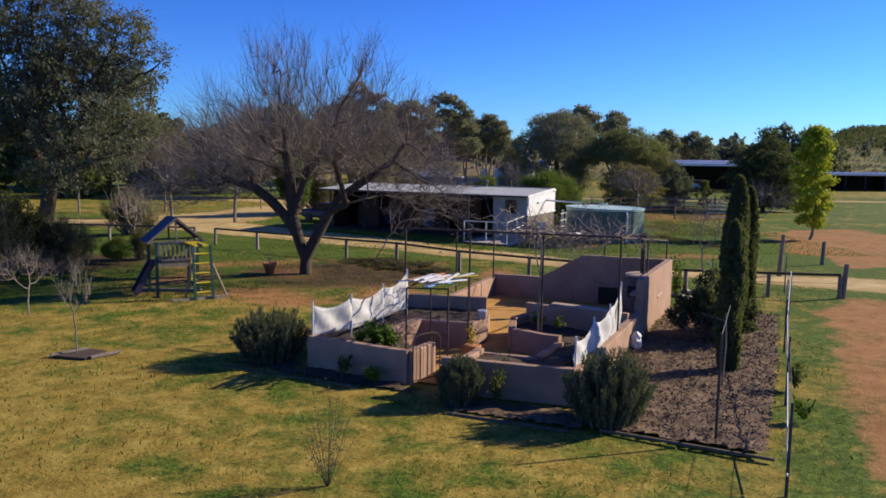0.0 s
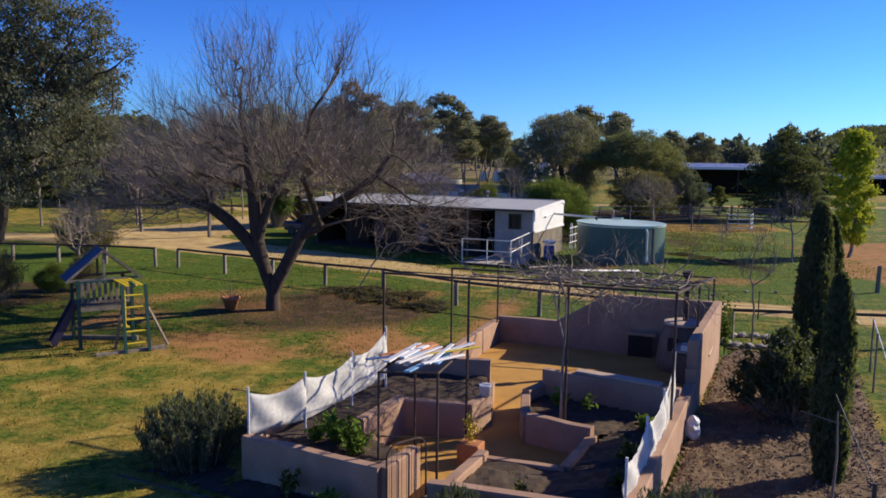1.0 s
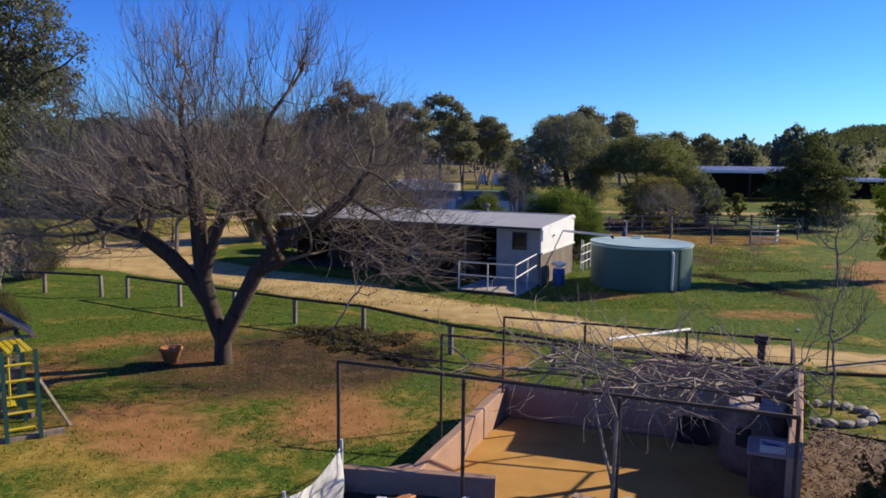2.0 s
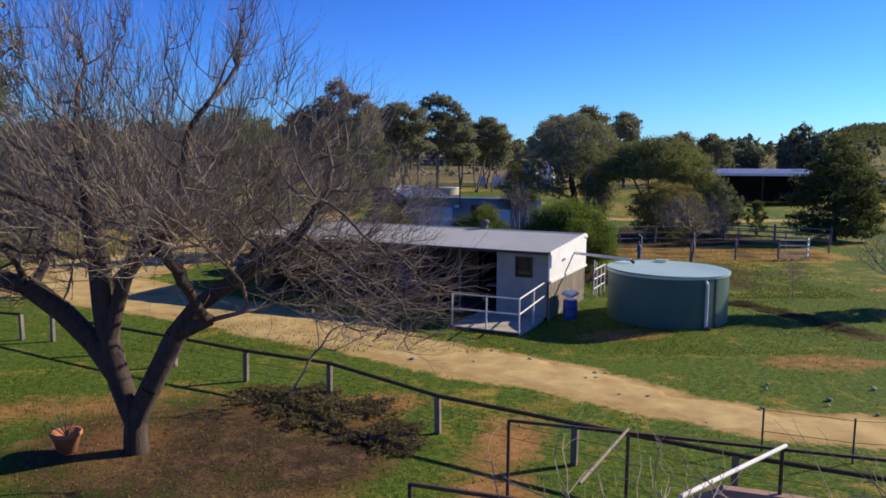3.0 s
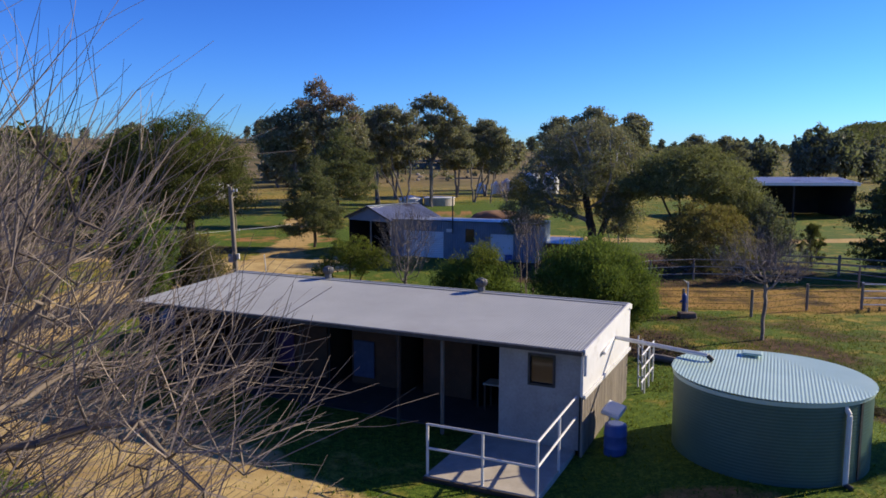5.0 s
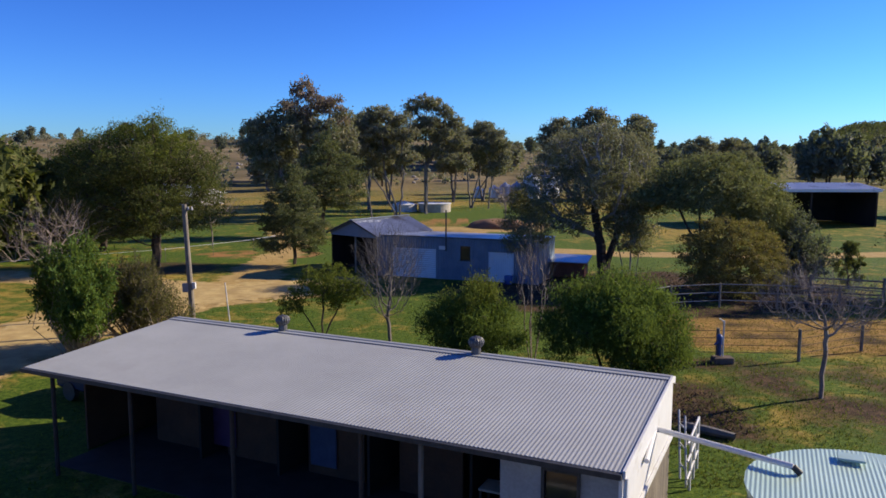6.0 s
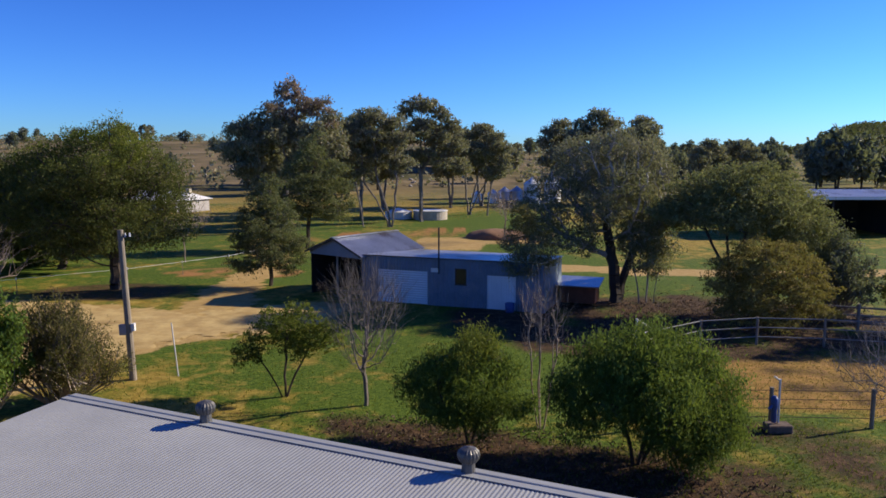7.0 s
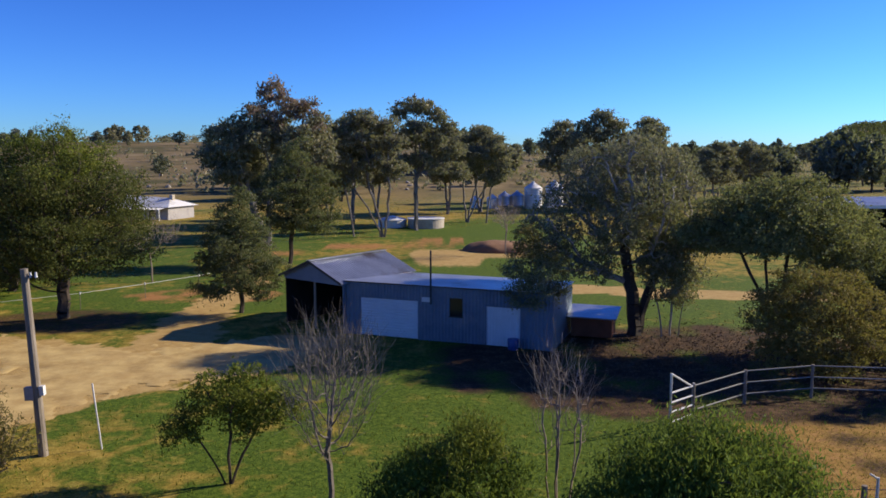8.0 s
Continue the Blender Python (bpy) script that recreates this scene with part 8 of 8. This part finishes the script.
house = thing("farm_house", pose(-47.6, 164, -0.3, 0, 0, -20), "distant white farmhouse with pale iron roof", "house")
HW, HD, HH = 11.5, 6.0, 2.2
part("wall", box((HW, HD, HH), (HW / 2, HD / 2, 0)), GREY_CLAD, house)
bm = bmesh.new()
ed = [(-0.5, -0.5, HH), (HW + 0.5, -0.5, HH), (HW + 0.5, HD + 0.5, HH), (-0.5, HD + 0.5, HH)]
lo = [bm.verts.new(p) for p in ed]
r1, r2 = bm.verts.new((1.2, HD / 2, HH + 1.5)), bm.verts.new((HW - 2.0, HD / 2, HH + 1.2))
for q in ((lo[0], lo[1], r2, r1), (lo[1], lo[2], r2), (lo[2], lo[3], r1, r2), (lo[3], lo[0], r1)):
    bm.faces.new(q)
bm.faces.new(lo[::-1])
part("roof", bm, PALE_IRON, house)
for x in (1.6, 4.2, 8.6):
    part("window", box((1.0, 0.06, 1.0), (x, -0.03, 0.8)), GLASS_DARK, house)
part("door", box((0.9, 0.06, 1.95), (6.4, -0.03, 0.05)), DARK_WOOD, house)
roof_sheet("verandah_roof", 0, HW, -2.0, 1.95, 0, HH - 0.04, PALE_IRON, house, 0.5, 0.04)
for x in (0.1, 3.7, 7.3, HW - 0.1):
    part("post", box((0.12, 0.12, 1.96), (x, -1.9, 0)), WHITE, house)
part("chimney", box((0.6, 0.6, 1.2), (HW - 1.6, HD / 2, HH + 0.5)), CONCRETE, house)


def silo(at, r, h, label, mat=ZINC, legs=0.0):
    t = thing("silo", pose(*at), label, "silo", "grain silos")
    prof = [(r, legs)]
    for k in range(1, 17):
        prof += [(r + (0.03 if k % 2 else 0), legs + (h - legs) * k / 16)]
    part("body", lathe(prof, 24), mat, t, smooth=False)
    part("cone", lathe([(r + 0.1, h), (r * 0.18, h + r * 0.62), (r * 0.16, h + r * 0.75)], 24), mat, t)
    if legs:
        part("hopper", lathe([(0.15, 0.3), (r, legs)], 20), mat, t)


for at, r, h, lg in (((20.6, 185, 0), 1.6, 3.7, 0), ((24.9, 188, 0), 1.6, 3.8, 0), ((10.2, 186, 0), 0.95, 1.6, 0), ((13.2, 185, 0), 1.0, 1.9, 0), ((15.3, 184, 0), 1.15, 2.3, 0.6), ((17.6, 184, 0), 1.2, 2.4, 0.6)):
    z = float(terrain(at[0], at[1]))
    silo((at[0], at[1], z), r, h, "pale metal grain silo with conical cap" if r > 1.3 else "small grey metal grain silo with conical cap", PALE_IRON if r > 1.3 or lg == 0 else OLD_ZINC, lg)
for x, y, r, h, mt, lab in ((-2.9, 148.5, 1.9, 1.05, WHITE, "round white water tank beside gum trees"), (1.6, 148.0, 2.4, 1.2, CONCRETE, "round concrete water tank beside gum trees")):
    t = thing("far_tank", pose(x, y, 0), lab, "water tank")
    part("wall", lathe([(r, 0), (r, h), (r - 0.12, h)], 32), mt, t)
    if mt is WHITE:
        part("roof", lathe([(r + 0.05, h), (0.3, h + 0.45), (0.1, h + 0.5)], 32), PALE_IRON, t)
    else:
        part("rim", lathe([(r, h), (r + 0.1, h), (r + 0.1, h + 0.08), (r - 0.1, h + 0.08)], 32), PALE_IRON, t, "pale rim")
        part("water", lathe([(r - 0.13, h - 0.35), (0.02, h - 0.35)], 32), GLASS_DARK, t, "still dark water")
# boulders on the slope
rng_b = np.random.default_rng(12)
boulders = []
for k in range(3):
    bm = bmesh.new()
    bmesh.ops.create_icosphere(bm, subdivisions=2, radius=1.0)
    for vv in bm.verts:
        vv.co += vv.co.normalized() * 0.35 * noise.noise(vv.co * 1.6 + Vector((k * 9, 0, 0)))
    me = bpy.data.meshes.new("boulder")
    bm.to_mesh(me)
    bm.free()
    me.materials.append(STONE)
    boulders.append(me)
for k in range(110):
    y = rng_b.uniform(318, 372) if k < 84 else rng_b.uniform(240, 360)
    x = rng_b.normal(0.046, 0.020) * y if k < 84 else rng_b.uniform(-0.3, 0.02) * y
    s = rng_b.uniform(0.6, 1.7) if k < 84 else rng_b.uniform(0.4, 0.9)
    ob = tagged(new("boulder", boulders[k % 3]), "pale granite boulder on the dry slope", "boulder", "boulders on the slope")
    ob.matrix_world = pose(x, y, float(terrain(x, y)) + 0.2 * s, rng_b.uniform(-20, 20), rng_b.uniform(-20, 20), rng_b.uniform(0, 360)) @ Matrix.Diagonal((s, s * 0.8, s * 0.7, 1))

# a fallen log and a white ladder frame behind the stable
log = thing("fallen_log", pose(9.5, 56.7, 0.12), "weathered fallen log lying in rough grass", "log")
link_mesh("stem", *tubes([(0, 0, 0, 0.6, -0.45, 0.02, 0.15, 0.14), (0.6, -0.45, 0.02, 1.25, -0.95, 0.0, 0.14, 0.11)]), GUM_BARK, log)
lad = thing("ladder_frame", pose(8.15, 52.6, 0), "white steel frame leaning at the stable end", "frame")
for y in (0.0, 0.5):
    part("stile", rod((0.15, y, 0), (0.35, y + 0.9, 1.55), 0.028, n=8), WHITE, lad)
for z in (0.35, 0.8, 1.25):
    part("rung", rod((0.15 + 0.13 * z, 0.58 * z, z), (0.15 + 0.13 * z, 0.5 + 0.58 * z, z), 0.02, n=8), WHITE, lad)

# pale logs edging the sapling's soil, stones lying on the drive
for a, b in (((-9.95, 19.0), (-9.3, 19.65)), ((-8.85, 18.85), (-8.35, 19.4))):
    lg = thing("edging_log", pose(*a, 0.04), "pale split log edging a sapling's soil", "log", "edging logs")
    part("log", rod((0, 0, 0), (b[0] - a[0], b[1] - a[1], 0.02), 0.055, 0.045, 8), PALE_TWIG, lg)
rd = random.Random(77)
for k in range(26):
    x = rd.uniform(-3, 15)
    y = 42.3 - 0.78 * x + (0.028 * x * x if x > 0 else 0) + rd.uniform(-1.4, 1.4)
    st = tagged(new("road_stone", boulders[k % 3]), "small pale stone lying on the driveway", "stone", "loose stones")
    sc = rd.uniform(0.04, 0.10)
    st.matrix_world = pose(x, y, 0.04, rd.uniform(0, 40), 0, rd.uniform(0, 360)) @ Matrix.Diagonal((sc, sc * 0.8, sc * 0.6, 1))

# heap of red dirt beyond the iron shed
heap = thing("dirt_heap", pose(9.2, 123.0, 0), "low heap of reddish dirt in the paddock", "heap")
bm = bmesh.new()
bmesh.ops.create_icosphere(bm, subdivisions=4, radius=1.0, matrix=Matrix.Diagonal((3.6, 2.4, 1.0, 1)))
for vv in bm.verts:
    vv.co.z = max(-0.1, vv.co.z + 0.16 * noise.noise(vv.co * 0.9))
part("mound", bm, RED_DIRT, heap, smooth=True)

# ---------------- grass tufts over the lawn ----------------
def tufts(name, seed, count, x0, x1, y0, y1, mat, size, label, keep):
    r = np.random.default_rng(seed)
    p = np.stack([r.uniform(x0, x1, count), y0 + (y1 - y0) * r.uniform(0, 1, count) ** 1.35], 1)
    p = p[keep(p[:, 0], p[:, 1])]
    k = len(p)
    a = r.uniform(0, 6.28, k)
    h = size * r.uniform(0.5, 1.5, k)
    w = h * 0.28
    lean = r.normal(0, 0.5, (k, 2)) * h[:, None]
    z = terrain(p[:, 0], p[:, 1])
    c, s = np.cos(a) * w, np.sin(a) * w
    v = np.stack([np.stack([p[:, 0] - c, p[:, 1] - s, z - 0.01], 1), np.stack([p[:, 0] + c, p[:, 1] + s, z - 0.01], 1),
                  np.stack([p[:, 0] + c * 0.4 + lean[:, 0], p[:, 1] + s * 0.4 + lean[:, 1], z + h], 1),
                  np.stack([p[:, 0] - c * 0.3 + lean[:, 0], p[:, 1] - s * 0.3 + lean[:, 1], z + h * 0.92], 1)], 1).reshape(-1, 3)
    ob = link_mesh(name, v, np.arange(4 * k).reshape(k, 4), mat)
    return tagged(ob, label, "grass", kind="stuff")


def on_lawn(x, y):
    p = np.stack([x, y], 1)
    hull = [(-3.5, 18.3), (-0.7, 16.6), (2.8, 15.2), (5.9, 12.7), (11.6, 25.3), (8.3, 28.2), (1.8, 29.2), (-1.4, 23.4)]
    free = ~inside_poly(p, hull) & (along(x, y, DRIVE) < -0.1) & (along(x, y, TRACK) < -0.15)
    return free


GRASS_G = foliage("grass_blades", (0.075, 0.115, 0.012), (0.185, 0.235, 0.024), (0.29, 0.30, 0.05), 0.35)
GRASS_D = foliage("brown_stubble", (0.14, 0.085, 0.028), (0.33, 0.22, 0.07), (0.45, 0.32, 0.12), 0.3)
GRASS_S = foliage("straw_blades", (0.26, 0.16, 0.03), (0.52, 0.36, 0.08), (0.66, 0.50, 0.16), 0.35)
tufts("green_grass", 61, 36000, -16, 17, 9, 52, GRASS_G, 0.05, "short green grass tufts on the lawn",
      lambda x, y: on_lawn(x, y) & (wavy(x, y, 0.9, 71) + 0.02 * (y - 20) > -0.1))
tufts("straw_grass", 62, 34000, -16, 17, 9, 44, GRASS_S, 0.034, "short straw-coloured grass tufts on the lawn",
      lambda x, y: on_lawn(x, y) & (wavy(x, y, 0.9, 71) + 0.02 * (y - 20) < 0.35))
tufts("yard_grass", 63, 26000, -10, 24, 42, 76, GRASS_G, 0.06, "green grass tufts round the stable",
      lambda x, y: (along(x, y, ARENA) < -0.2) & ~inside_poly(np.stack([x, y], 1), [(-9.5, 55), (4.9, 45.2), (8.6, 53.6), (-5.4, 60.6)]) & (np.hypot(x - 10.08, y - 47.17) > 2.42))

# leaves, bark strips and sticks under the gum and wattle
rng_l = np.random.default_rng(91)
lp = np.stack([18 + 11 * rng_l.normal(0, 0.5, 7000), 82 + 8 * rng_l.normal(0, 0.5, 7000)], 1)
lq = rng_l.uniform((-5, 56), (12, 67), (9000, 2))
lp = np.concatenate([lp[(along(lp[:, 0], lp[:, 1], ARENA) < 0)], lq[along(lq[:, 0], lq[:, 1], BEHIND) > -0.6]])
lp = lp[~inside_poly(lp, [(-9.5, 55), (4.9, 45.2), (8.8, 53.8), (-5.4, 60.8)])]
lit_ob = link_mesh("leaf_litter", *leaf_mesh(rng_l, np.c_[lp, rng_l.uniform(0.02, 0.09, len(lp))], 0.045, 3.2, 0.0),
                   surface("dry_litter", (0.05, 0.033, 0.020), (0.20, 0.135, 0.085), 4, 0.9, grain=20, bump=0))
tagged(lit_ob, "dry leaves and bark strips strewn under the trees", "leaf litter", kind="stuff")
tufts("paddock_tussocks", 64, 14000, -40, 60, 135, 220, GRASS_S, 0.13, "dry straw tussocks in the far paddock",
      lambda x, y: (wavy(x, y, 0.25, 72) > -0.1))
tufts("rough_weeds", 65, 13000, 5, 21, 52.5, 65, LEAF_WEED, 0.06, "dark rough weeds and long grass behind the stable",
      lambda x, y: (wavy(x, y, 1.2, 73) > -0.45) & ~inside_poly(np.stack([x, y], 1), [(-9.5, 55), (4.9, 45.2), (8.8, 53.8), (-5.4, 60.8)]))
tufts("arena_straw", 66, 14000, 9, 27, 65.5, 73.5, GRASS_D, 0.045, "brown dry grass stubble in the arena",
      lambda x, y: along(x, y, ARENA) > -0.3)
tufts("tree_grass", 67, 9000, -14, 3, 26, 40, LEAF_WEED, 0.045, "dark grass tufts round the bare tree",
      lambda x, y: (wavy(x, y, 1.0, 74) > 0.1) & on_lawn(x, y))
